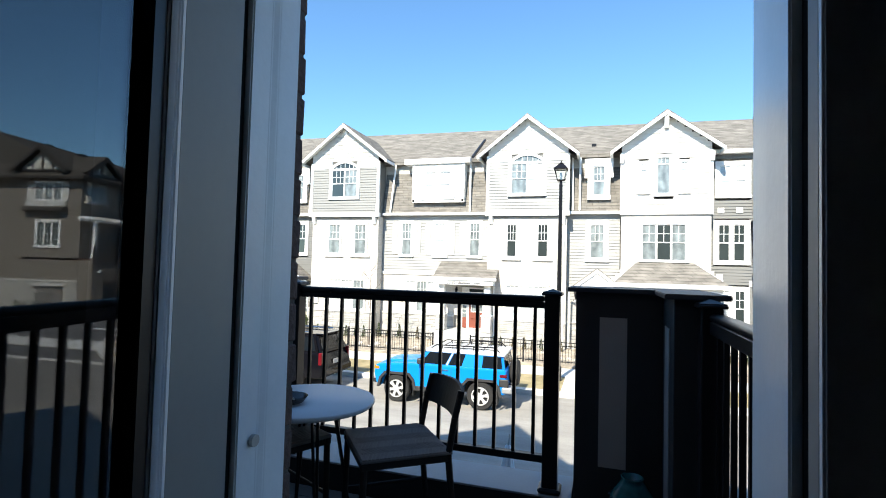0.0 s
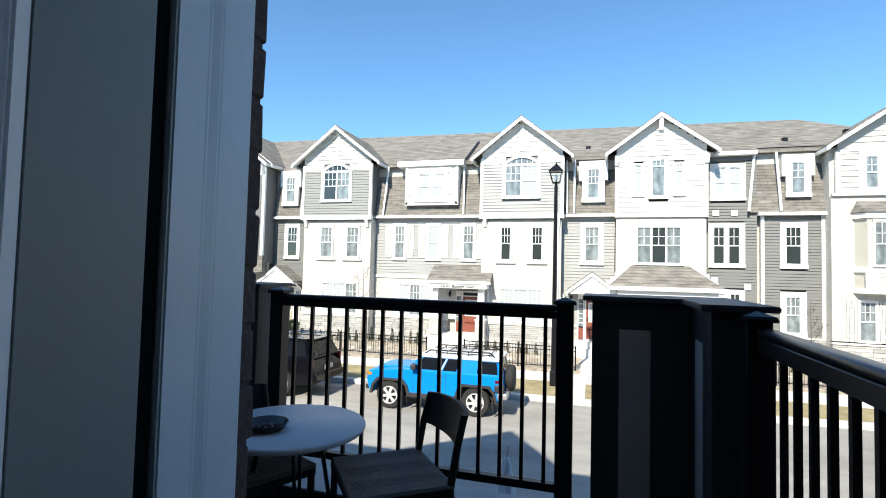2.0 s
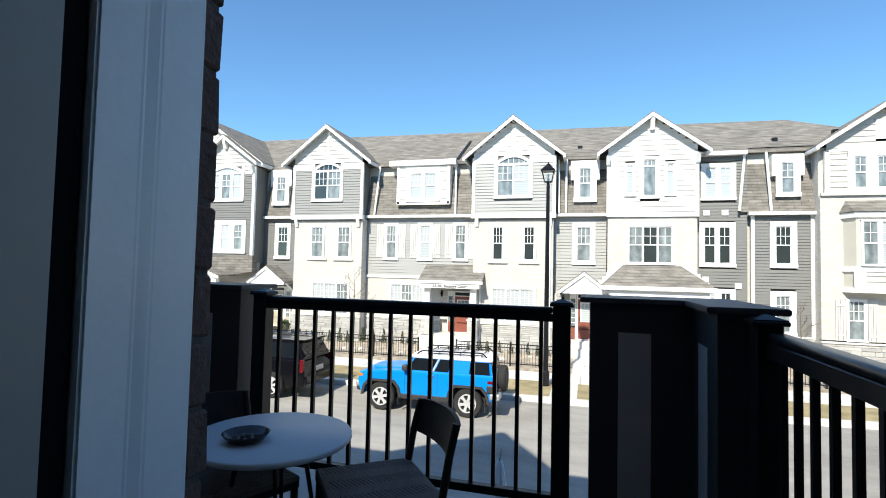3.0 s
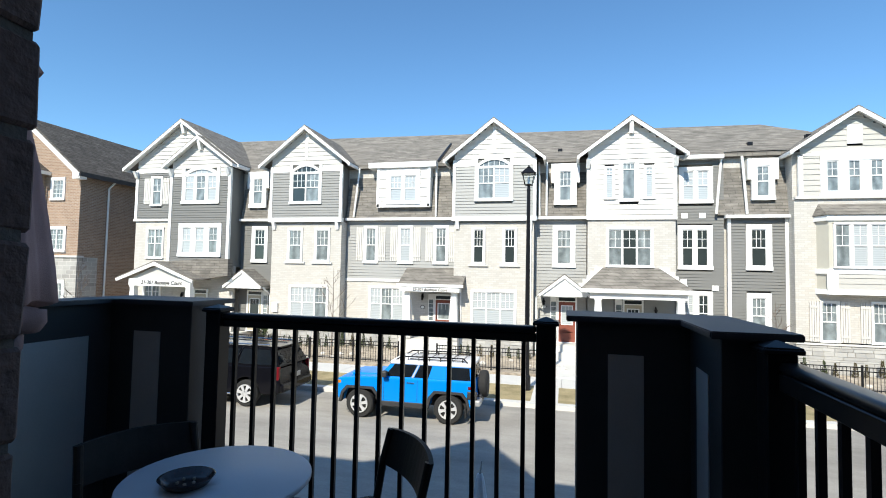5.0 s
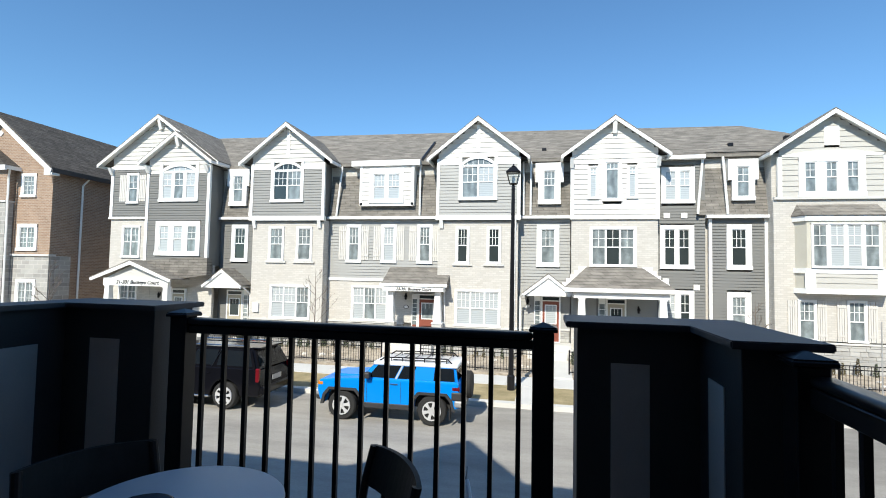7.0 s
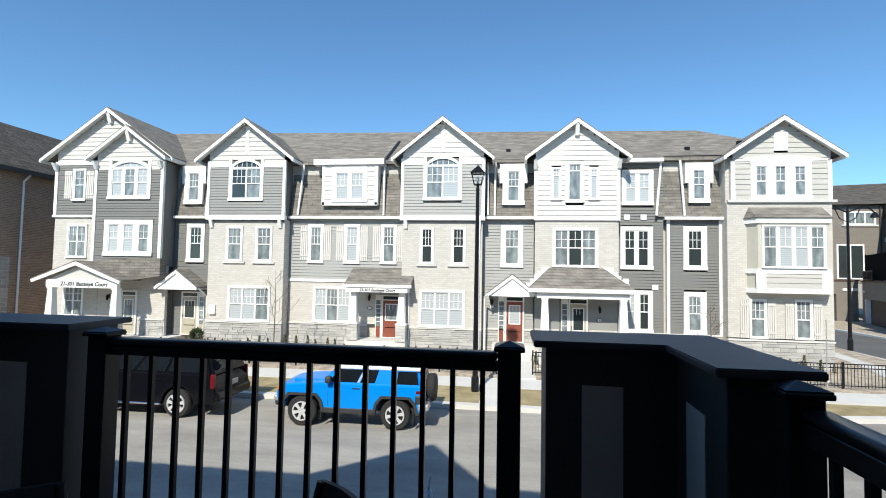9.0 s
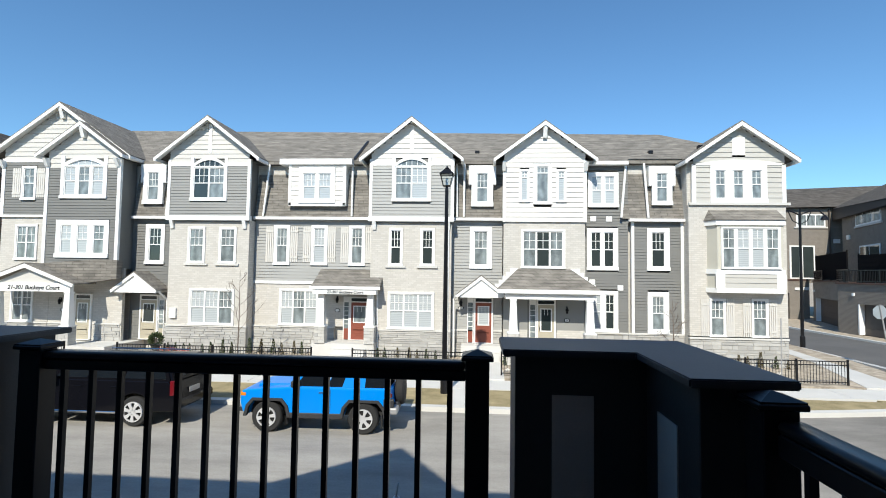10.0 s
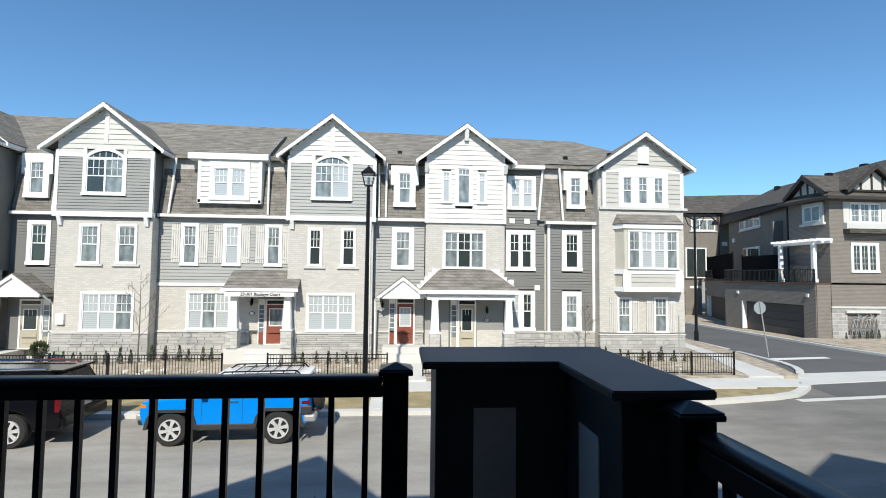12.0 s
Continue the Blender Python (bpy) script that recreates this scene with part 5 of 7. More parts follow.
h = window(F, 11.24, 13.91, 5.1, 6.95, y, "mmm", 0.24, (2, 2), mull=0.36)
siding(F, SID_SAND, 10.42, 14.75, 5.1, 9.0, y, [h, (12.3, 12.9, 7.45, 8.3)], ed)
boxed("gable_vent", WHITE, F, 12.3, 12.9, y - 0.05, y, 7.45, 8.33)
bm = B()
us = np.linspace(-1, 1, 13)
prism(bm, [(10.45, 6.95), (14.75, 6.95)] + [(12.6 + 2.15 * float(u), 7.0 + 0.22 * float(1 - u * u)) for u in us[::-1]], y - 0.05, y, "y")
part("arched_belt", bm, WHITE, F, "shallow arched white belt board")
for x in (10.47, 14.7):
    trim(F, x - 0.09, x + 0.09, y - 0.05, y + 0.1, 5.1, 7.0, name="corner_board")
trim(F, 10.2, 14.95, y - 0.12, y + 0.05, 4.98, 5.1, name="belt_board", m=CONCRETE)
hs = [window(F, 11.12, 11.89, -1.42, 0.42, y, "m", 0.07, (3, 2)), window(F, 13.08, 13.86, -1.42, 0.44, y, "m", 0.07, (3, 2))]
for a, b in ((11.12, 11.89), (13.08, 13.86)):
    shutter(F, a - 0.4, a - 0.03, -1.4, 0.4, y)
    shutter(F, b + 0.03, b + 0.4, -1.4, 0.4, y)
masonry(F, BEIGE, 10.2, 14.78, -1.4, 4.98, y, hs + [(11.3, 14.3, 0.9, 4.2)])
boxed("return_wall", BEIGE, F, 10.21, 14.77, y + 0.201, YR + 0.5, -2.9, 7.2)
stones(F, 10.2, 14.78, -2.9, -1.55, y, 8, pieces=True)
yb = y - 0.55
bm = B()
prism(bm, [(11.05, y + 0.01), (11.3, yb), (14.3, yb), (14.55, y + 0.01)], 0.85, 4.0, "z")
part("bay_body", bm, PANEL_BEIGE, F, "beige panelled bay")
window(F, 11.45, 14.15, 1.86, 3.85, yb - 0.03, "mbbm", 0.06, (2, 2), mull=0.09)
bm = B()
prism(bm, [(10.95, y), (11.22, yb - 0.08), (14.38, yb - 0.08), (14.65, y)], 3.95, 4.18, "z")
prism(bm, [(10.98, y), (11.24, yb - 0.05), (14.36, yb - 0.05), (14.62, y)], 0.72, 0.95, "z")
prism(bm, [(10.98, y), (11.24, yb - 0.05), (14.36, yb - 0.05), (14.62, y)], 1.62, 1.84, "z")
box(bm, 11.2, 11.62, yb - 0.04, yb, 0.95, 1.62)
box(bm, 13.98, 14.4, yb - 0.04, yb, 0.95, 1.62)
part("bay_trim", bm, WHITE, F, "white bay trim")
siding(F, SID_SAND, 11.62, 13.98, 0.95, 1.62, yb - 0.01)
bm = B()
e = [bm.verts.new(c) for c in ((10.9, y, 4.19), (11.18, yb - 0.14, 4.19), (14.42, yb - 0.14, 4.19), (14.7, y, 4.19), (11.15, y, 4.75), (14.35, y, 4.75))]
for f in ((0, 1, 4), (1, 2, 5, 4), (2, 3, 5), (3, 2, 1, 0), (3, 0, 4, 5)):
    bm.faces.new([e[i] for i in f])
part("bay_roof", bm, SHINGLE, F, "shingle bay roof")
vents(F, [(9.0, 26.2, 8.1), (11.3, 25.6, 8.22)])
# lower hip in front of the end house's ridge
bm = B()
e = [bm.verts.new(c) for c in ((7.5, YR - 0.1, 7.43), (10.5, YR - 0.1, 7.43), (12.7, 28.9, 9.3), (10.83, 29.6, 9.92), (9.2, 29.6, 9.70))]
for f in ((0, 1, 2, 3), (0, 3, 4)):
    bm.faces.new([e[i] for i in f])
part("roof_hip", bm, SHINGLE, F, "shingle hip over the dark bay")

# ---- brown brick house beyond the row ----
G = thing("brick_house", "tan brown brick house with gabled shingle roof", "house", (-37, 24, BASE))
boxed("wall", BROWN, G, -46, -30.0, 24.35, 36, -3.1, 7.3)
hs = [window(G, -32.4, -31.22, 5.55, 7.05, 24.0, "m", 0.16, (3, 4), full=True), window(G, -32.5, -30.95, 2.2, 3.88, 24.0, "mm", 0.2, (2, 4), full=True), window(G, -32.4, -30.85, -1.4, 0.45, 24.0, "mm", 0.2, (2, 3), full=True)]
masonry(G, BROWN, -46, -30.0, 2.0, 7.35, 24.0, hs, 0.34)
masonry(G, STONE_BLOCK, -46, -29.97, -3.0, 1.9, 23.97, hs, 0.37, label="pale grey stone lower wall")
trim(G, -46, -29.9, 23.88, 24.36, 1.88, 2.0, name="stone_band", m=CONCRETE)
boxed("stone_return", STONE_BLOCK, G, -29.999, -29.95, 24.36, 25.4, -3.0, 1.9)
bm = B()
prism(bm, [(-38.4, 7.35), (-30.05, 7.35), (-34.25, 10.75)], 24.0, 24.2, "y")
part("gable_wall", bm, BROWN, G, "brown brick gable")
for d in (-1, 1):
    bm = B()
    prism(bm, [(-34.25, 11.05), (-34.25 + d * 4.7, 7.3), (-34.25 + d * 4.7, 7.18), (-34.25, 10.9)], 23.5, 32.8, "y")
    part("roof_slope", bm, SHINGLE_D, G, "dark brown shingle slope")
    bm = B()
    prism(bm, [(-34.25, 10.89), (-34.25 + d * 4.7, 7.17), (-34.25 + d * 4.6, 6.9), (-34.25, 10.55)], 23.46, 23.56, "y")
    prism(bm, [(-34.25 + d * 4.1, 7.4), (-34.25 + d * 4.7, 7.15), (-34.25 + d * 4.7, 6.85), (-34.25 + d * 4.1, 6.85)], 23.5, 24.0, "y")
    part("rake_board", bm, WHITE, G, "white rake board")
bm = B()
e = [bm.verts.new(c) for c in ((-38.9, 32.8, 7.3), (-29.55, 32.8, 7.3), (-29.55, 37, 7.3), (-38.9, 37, 7.3), (-34.25, 32.8, 11.0))]
for f in ((0, 1, 4), (1, 2, 4), (2, 3, 4), (3, 0, 4)):
    bm.faces.new([e[i] for i in f])
part("roof_hip", bm, SHINGLE_D, G)
bm = B()
prism(bm, [(-42, 7.3), (-32.55, 7.3), (-32.55, 7.45), (-37.2, 10.6), (-42, 7.45)], 23.1, 30, "y")
part("porch_roof", bm, SHINGLE_D, G)
trim(G, -32.9, -32.45, 22.98, 23.09, 7.12, 7.42, name="gutter")
boxed("gutter", WHITE, G, -32.56, -32.45, 23.1, 24.0, 7.2, 7.42)
boxed("front_wing", STONE_BLOCK, G, -46, -32.9, 23.5, 23.96, -3.0, 5.2)
boxed("front_wing", BROWN, G, -46, -32.9, 23.5, 23.99, 5.32, 7.3)
trim(G, -46, -32.85, 23.42, 23.99, 5.2, 5.32, name="stone_band", m=CONCRETE)
boxed("gutter", GARAGE, G, -29.62, -29.5, 23.5, 36.9, 7.0, 7.2)
downpipe(G, [(-29.6, 26.1, 7.0), (-29.9, 25.95, 6.6), (-29.92, 25.95, -2.9)], 0.06)
downpipe(G, [(-32.5, 23.3, 7.2), (-32.8, 23.5, 6.8), (-32.82, 23.6, -2.9)], 0.06)
bm = B()
lathe(bm, [(0.001, -0.05), (0.2, -0.05), (0.2, 0.0)], 4, (-34.25, 24.0, 9.7), "y")
part("gable_tile", bm, WHITE, G, "small white diamond tile")

# ---- corner row along the side street ----
R = thing("corner_house", "taupe brick corner house with tudor gables", "house", (36, 34.5, BASE))
boxed("wall", TAUPE, R, 32.3, 46, 34.85, 38.5, -3.1, 7.7)
hs = [window(R, 33.95, 36.5, 5.77, 7.38, 34.5, "mmm", 0.12, (2, 3), full=True, mull=0.12), window(R, 33.95, 36.25, 2.0, 4.28, 34.5, "ddd", 0.2, (2, 4), full=True, mull=0.08)]
masonry(R, TAUPE, 32.3, 46, -0.6, 7.7, 34.5, hs, 0.34)
masonry(R, STONE_BLOCK, 32.27, 46, -3.1, -0.7, 34.47, [(33.5, 35.9, -2.7, -1.05)], 0.37, label="grey stone lower wall")
boxed("window_well", PANE_D, R, 33.5, 35.9, 34.7, 34.75, -2.7, -1.05)
trim(R, 33.3, 36.1, 34.3, 34.5, -1.05, -0.86, name="lintel", m=CONCRETE)
trim(R, 32.2, 46, 34.38, 34.5, -0.7, -0.55, name="stone_band", m=CONCRETE)
trim(R, 33.45, 37.0, 34.2, 34.5, 5.3, 5.75, name="window_panel", m=CONCRETE)
boxed("panel_shelf", SHINGLE_D, R, 33.4, 37.1, 33.9, 34.5, 4.95, 5.3)
trim(R, 33.4, 33.9, 34.42, 34.499, 5.78, 7.4, name="side_panel", m=CONCRETE)
trim(R, 36.55, 37.05, 34.42, 34.499, 5.78, 7.4, name="side_panel", m=CONCRETE)
bm = B()
box(bm, 32.18, 32.3, 34.95, 36.95, 5.85, 7.45)
sw_ = part("window", bm, CONCRETE, R, "pale framed side window")
for k in range(2):
    boxed("sash", WHITE, sw_, 32.15, 32.179, 35.2 + k * 0.78, 35.94 + k * 0.78, 6.0, 7.2)
    boxed("pane", PANE_M, sw_, 32.13, 32.149, 35.27 + k * 0.78, 35.87 + k * 0.78, 6.08, 7.12)
trim(R, 32.05, 32.3, 34.8, 37.1, 5.68, 5.84, name="stone_sill", m=CONCRETE)
bm = B()
e = [bm.verts.new(c) for c in ((31.6, 33.8, 7.7), (47, 33.8, 7.7), (47, 39.0, 7.7), (31.6, 39.0, 7.7), (34.6, 36.4, 9.9), (43, 36.4, 9.9))]
for f in ((0, 1, 5, 4), (1, 2, 5), (2, 3, 4, 5), (3, 0, 4), (3, 2, 1, 0)):
    bm.faces.new([e[i] for i in f])
part("roof", bm, SHINGLE_D, R, "dark hipped shingle roof")
TIMBER = mat("dark_brown_fascia", (0.035, 0.028, 0.024), 0.6)
STUCCO = mat("pale_stucco", (0.55, 0.54, 0.50), 0.9, vary=0.08, bump=0.3)


def tudor(cx, hw, z0, zp, face, y, back):
    """A timbered gable facing -y or -x."""
    ax = "y" if face == "y" else "x"
    bm = B()
    prism(bm, [(cx - hw, z0), (cx + hw, z0), (cx, zp)], y, y + 0.1, ax)
    part("gable_wall", bm, STUCCO, R, "pale stucco gable")
    bm = B()
    for d in (-1, 1):
        prism(bm, [(cx, zp + 0.25), (cx + d * (hw + 0.5), z0 - 0.1), (cx + d * (hw + 0.4), z0 - 0.35), (cx, zp - 0.1)], y - 0.55, y - 0.4, ax)
    for k in (-0.45, 0, 0.45):
        prism(bm, [(cx + k * hw - 0.07, z0), (cx + k * hw + 0.07, z0), (cx + k * hw + 0.07, z0 + (zp - z0) * (1 - abs(k))), (cx + k * hw - 0.07, z0 + (zp - z0) * (1 - abs(k)))], y - 0.06, y - 0.001, ax)
    prism(bm, [(cx - hw - 0.2, z0 - 0.14), (cx + hw + 0.2, z0 - 0.14), (cx + hw + 0.2, z0), (cx - hw - 0.2, z0)], y - 0.08, y - 0.001, ax)
    part("timber", bm, TIMBER, R, "dark gable timbers")
    for d in (-1, 1):
        bm = B()
        prism(bm, [(cx, zp + 0.34), (cx + d * (hw + 0.55), z0 - 0.05), (cx + d * (hw + 0.55), z0 - 0.12), (cx, zp + 0.26)], y - 0.5, back, ax)
        part("roof_slope", bm, SHINGLE_D, R)


tudor(35.55, 2.0, 8.3, 9.95, "y", 34.2, 37)
tudor(36.3, 1.55, 8.2, 9.45, "x", 32.2, 35)
boxed("fascia", TIMBER, R, 31.5, 47, 33.7, 33.8, 7.5, 7.72)
boxed("fascia", TIMBER, R, 31.5, 31.6, 33.8, 39.0, 7.5, 7.72)
vents(R, [(36.6, 35.6, 9.5)])

# row behind, over garages with decks, turning away with the side street
K = thing("rear_row", "taupe brick row with garages and raised decks", "house", (34, 46, BASE))


def along(P, Q):
    """Places on a wall from P to Q: u metres along it, v out from it towards the street, z up."""
    P, Q = Vector(P), Vector(Q)
    d = (Q - P).normalized()
    n = Vector((-d.y, d.x))
    return lambda u, v: tuple(P + d * u + n * v)


def leaning(bm, at, u0, u1, v0, v1, z0, z1, rise=0.0):
    lo = [(*at(u, v), z0) for u, v in ((u0, v0), (u1, v0), (u1, v1), (u0, v1))]
    hi = [(*at(u, v), z1 + rise * u) for u, v in ((u0, v0), (u1, v0), (u1, v1), (u0, v1))]
    a, b = [bm.verts.new(c) for c in lo], [bm.verts.new(c) for c in hi]
    fs = [bm.faces.new(a[::-1]), bm.faces.new(b)] + [bm.faces.new((a[i], a[(i + 1) % 4], b[(i + 1) % 4], b[i])) for i in range(4)]
    bmesh.ops.recalc_face_normals(bm, faces=fs)


def wall_piece(name, m, at, *d, label="", parent=None, rise=0.0):
    bm = B()
    leaning(bm, at, *d, rise=rise)
    return part(name, bm, m, parent or K, label)


def row_window(at, u0, u1, z0, z1, n, door=False):
    w = wall_piece("patio_door" if door else "window", WHITE, at, u0, u1, 0.0, 0.08, z0, z1, label="white framed glass door" if door else "white framed window")
    if not door:
        wall_piece("stone_sill", CONCRETE, at, u0 - 0.25, u1 + 0.25, 0.0, 0.14, z0 - 0.18, z0 - 0.001)
    d = (u1 - u0 - 0.24) / n
    for k in range(n):
        wall_piece("pane", PANE_D if door else PANE_M, at, u0 + 0.12 + k * d + 0.07, u0 + 0.12 + (k + 1) * d - 0.07, 0.081, 0.095, z0 + 0.16, z1 - 0.16, parent=w)


def slope_roof(at, u0, u1, z0, z1, deep, over=0.5, rise=0.0, label=""):
    bm = B()
    e = [bm.verts.new((*at(u, v), z + rise * u)) for u, v, z in ((u0, over, z0), (u1, over, z0), (u1, -deep, z1), (u0, -deep, z1), (u0, -2 * deep, z0), (u1, -2 * deep, z0))]
    for f in ((0, 1, 2, 3), (3, 2, 5, 4), (4, 5, 1, 0), (0, 3, 4), (1, 5, 2)):
        bm.faces.new([e[i] for i in f])
    bmesh.ops.recalc_face_normals(bm, faces=list(bm.faces))
    part("roof", bm, SHINGLE_D, K, "brown shingle roof")
    bm = B()
    leaning(bm, at, u0, u1, over - 0.1, over, z0 - 0.25, z0 - 0.02, rise)
    part("gutter", bm, TIMBER, K)
    for k in range(4):
        u = u0 + (u1 - u0) * (0.2 + 0.22 * k)
        c = at(u, -deep * 0.8)
        z = z0 + (z1 - z0) * 0.85 + rise * u
        boxed("roof_vent", BLACKMETAL, K, c[0] - 0.25, c[0] + 0.25, c[1] - 0.25, c[1] + 0.25, z - 0.2, z + 0.3, label="black roof vent")


H2 = along((37.2, 44.6), (41.0, 57.0))
wall_piece("wall", TAUPE, H2, -7, 16.5, -9, 0.0, 1.0, 8.6, rise=0.06)
slope_roof(H2, -8, 19, 8.75, 12.3, 6.5, rise=0.065)
row_window(H2, 6.4, 12.5, 7.25, 8.8, 3)
row_window(H2, 6.7, 11.6, 1.6, 5.1, 2, True)
bm = B()
rod(bm, (*H2(-0.2, 0.08), 1.3), (*H2(-0.2, 0.08), 8.6), 0.09, n=8)
part("downpipe", bm, TIMBER, K, "dark downpipe")
bm = B()
leaning(bm, H2, 1.0, 3.4, 0.001, 0.9, 1.2, 7.2)
part("chimney_breast", bm, TAUPE, K, "brick chimney breast")
wall_piece("vent_hood", WHITE, H2, 14.2, 14.9, 0.0, 0.15, 6.0, 6.5)
H3 = along((43.0, 62.0), (36.0, 62.0))
bm = B()
box(bm, 26, 50.0, 62.0, 74, 1.0, 10.0)
part("wall", bm, TAUPE, K)
bm = B()
e = [bm.verts.new(c) for c in ((25.5, 61.4, 9.75), (50, 61.4, 10.3), (54, 68, 13.9), (25.5, 68, 12.7), (25.5, 74, 9.75), (50, 74, 10.3))]
for f in ((0, 1, 2, 3), (3, 2, 5, 4), (1, 5, 2), (0, 3, 4), (4, 5, 1, 0)):
    bm.faces.new([e[i] for i in f])
bmesh.ops.recalc_face_normals(bm, faces=list(bm.faces))
part("roof", bm, SHINGLE_D, K, "brown shingle roof")

for u0, u1, z0, z1, n, dr in ((1.78, 5.1, 7.75, 9.3, 3, False), (3.05, 5.95, 1.5, 5.5, 2, True)):
    row_window(H3, u0, u1, z0, z1, n, dr)
wall_piece("vent_hood", WHITE, H3, 0.2, 0.9, 0.0, 0.15, 5.8, 6.3)
bm = B()
rod(bm, (*H3(1.35, 0.1), 1.3), (*H3(1.35, 0.1), 9.9), 0.1, n=8)
part("downpipe", bm, TIMBER, K, "dark downpipe")

SCREEN = mat("black_mesh_fabric", (0.008, 0.008, 0.009), 0.95, vary=0.2, scale=5, spec=0.05)
DECKEDGE = mat("reddish_deck_fascia", (0.10, 0.055, 0.04), 0.7)


def garage(at, L, opening, deep, top):
    """A garage front with one recessed panelled door under a deck slab."""
    a, b = opening
    wall_piece("garage_wall", TAUPE, at, 0, a, -deep, 0.0, -3.1, top)
    wall_piece("garage_wall", TAUPE, at, b, L, -deep, 0.0, -3.1, top)
    wall_piece("garage_lintel", TAUPE, at, a, b, -deep, 0.0, -0.55, top)
    g = wall_piece("garage_door", GARAGE, at, a, b, -0.5, -0.42, -3.1, -0.55, label="dark panelled garage door")
    for i in range(4):
        wall_piece("garage_panel", GARAGE, at, a + 0.1, b - 0.1, -0.419, -0.39, -3.05 + i * 0.62, -2.5 + i * 0.62, parent=g)
    wall_piece("garage_jamb", WHITE, at, b - 0.13, b - 0.001, -0.41, 0.03, -3.05, -0.55)
    wall_piece("deck_edge", DECKEDGE, at, -0.1, L + 0.1, -deep, 0.12, top + 0.001, top + 0.14)
    for u in (0.6, b + 0.35):
        wall_piece("wall_light", WHITE, at, u, u + 0.22, 0.0, 0.1, 0.1, 0.34)


G1 = along((31.1, 34.6), (31.1, 45.2))
garage(G1, 10.6, (1.15, 8.25), 6.2, 1.07)
boxed("podium_end", TAUPE, K, 31.15, 32.26, 34.52, 34.599, -3.1, 1.07)
G2 = along((32.4, 45.6), (37.0, 57.8))
garage(G2, 12.9, (0.35, 11.7), 7.0, 1.2)
bm = B()
box(bm, 35.5, 37.7, 59.5, 62.0, -3.1, 1.3)
box(bm, 24, 35.5, 59.5, 62.0, -0.15, 1.3)
part("garage_wall", bm, TAUPE, K)
boxed("garage_door", GARAGE, K, 24, 35.5, 59.9, 60.0, -3.1, -0.15, label="dark panelled garage door")
boxed("deck_edge", DECKEDGE, K, 24, 37.8, 59.4, 62.0, 1.301, 1.45)
boxed("number_board", WHITE, K, 37.0, 37.6, 59.4, 59.499, 0.2, 0.55)
boxed("wall_light", WHITE, K, 36.1, 36.6, 59.4, 59.499, 0.2, 0.5)


def deck_rail(at, u0, u1, z):
    t = thing("deck_railing", "black metal deck railing above the garages", "railing", (*at(u0, 0), z), "deck railings")
    bm = B()
    leaning(bm, at, u0, u1, -0.05, 0.0, z + 0.98, z + 1.05)
    part("top_rail", bm, BLACKMETAL, t)
    bm = B()
    leaning(bm, at, u0, u1, -0.045, -0.005, z + 0.08, z + 0.13)
    part("bottom_rail", bm, BLACKMETAL, t)
    n = int((u1 - u0) / 0.16)
    for i in range(n + 1):
        u = u0 + (u1 - u0) * i / n
        w = 0.05 if i % 12 == 0 else 0.014
        bm = B()
        leaning(bm, at, u - w, u + w, -0.025 - w, -0.025 + w, z, z + 1.0)
        part("baluster", bm, BLACKMETAL, t)


deck_rail(G1, 0.1, 10.4, 1.21)
deck_rail(G2, 0.3, 4.0, 1.34)
deck_rail(G2, 9.0, 12.6, 1.34)


def screen(at, u0, u1, z0, z1, v=-0.3):
    t = thing("privacy_screen", "black slatted privacy screen on the deck", "screen", (*at(u0, v), z0), "privacy screens")
    for i in range(int((z1 - z0 - 0.1) / 0.2)):
        wall_piece("slat", SCREEN, at, u0, u1, v - 0.02 - 0.012 * (i % 2), v - 0.012 * (i % 2), z0 + 0.1 + i * 0.2, z0 + 0.305 + i * 0.2, parent=t)
    for u in (u0, u1 - 0.1):
        wall_piece("post", SCREEN, at, u, u + 0.1, v - 0.12, v - 0.021, z0, z1, parent=t)


screen(G1, 3.75, 8.6, 1.21, 3.65)
screen(G2, 2.0, 13.2, 1.34, 4.2)
bm = B()
box(bm, 29.6, 31.0, 33.6, 34.3, -3.02, -2.9)
solo("door_apron", bm, CONCRETE, "pale concrete pad beside the garage", "path", "structure")
bbq = thing("barbecue", "black covered barbecue standing on the deck", "barbecue", (31.9, 40.0, 1.21))
boxed("body", SCREEN, bbq, 31.6, 32.2, 39.5, 40.5, 1.21, 2.05, r=0.06)
boxed("lid", SCREEN, bbq, 31.62, 32.18, 39.55, 40.45, 2.051, 2.35, r=0.12)
perg = thing("pergola", "white painted garden pergola on the deck", "pergola", (31.9, 36.8, 1.22))
for x, y in ((31.35, 34.95), (31.35, 38.3)):
    bm = B()
    bbox(bm, x - 0.14, x + 0.14, y - 0.14, y + 0.14, 1.22, 4.2, 0.02)
    bbox(bm, x - 0.19, x + 0.19, y - 0.19, y + 0.19, 1.22, 1.5, 0.02)
    part("post", bm, WHITE, perg)
for x in (31.35, 32.05):
    boxed("beam", WHITE, perg, x - 0.08, x + 0.08, 34.1, 39.0, 4.2, 4.38)
for k in range(9):
    boxed("rafter", WHITE, perg, 30.9, 32.25, 34.2 + k * 0.57, 34.28 + k * 0.57, 4.381, 4.56)
pch = thing("patio_chair", "turquoise garden chair on the deck", "chair", (31.9, 41.5, 1.22))
TURQ = mat("turquoise_plastic", (0.05, 0.42, 0.40), 0.5)
boxed("seat", TURQ, pch, 31.65, 32.15, 41.2, 41.8, 1.6, 1.67)
boxed("backrest", TURQ, pch, 31.65, 31.72, 41.2, 41.8, 1.67, 2.4)
for x in (31.68, 32.1):
    for y in (41.23, 41.75):
        boxed("leg", TURQ, pch, x - 0.02, x + 0.02, y - 0.02, y + 0.02, 1.22, 1.6)
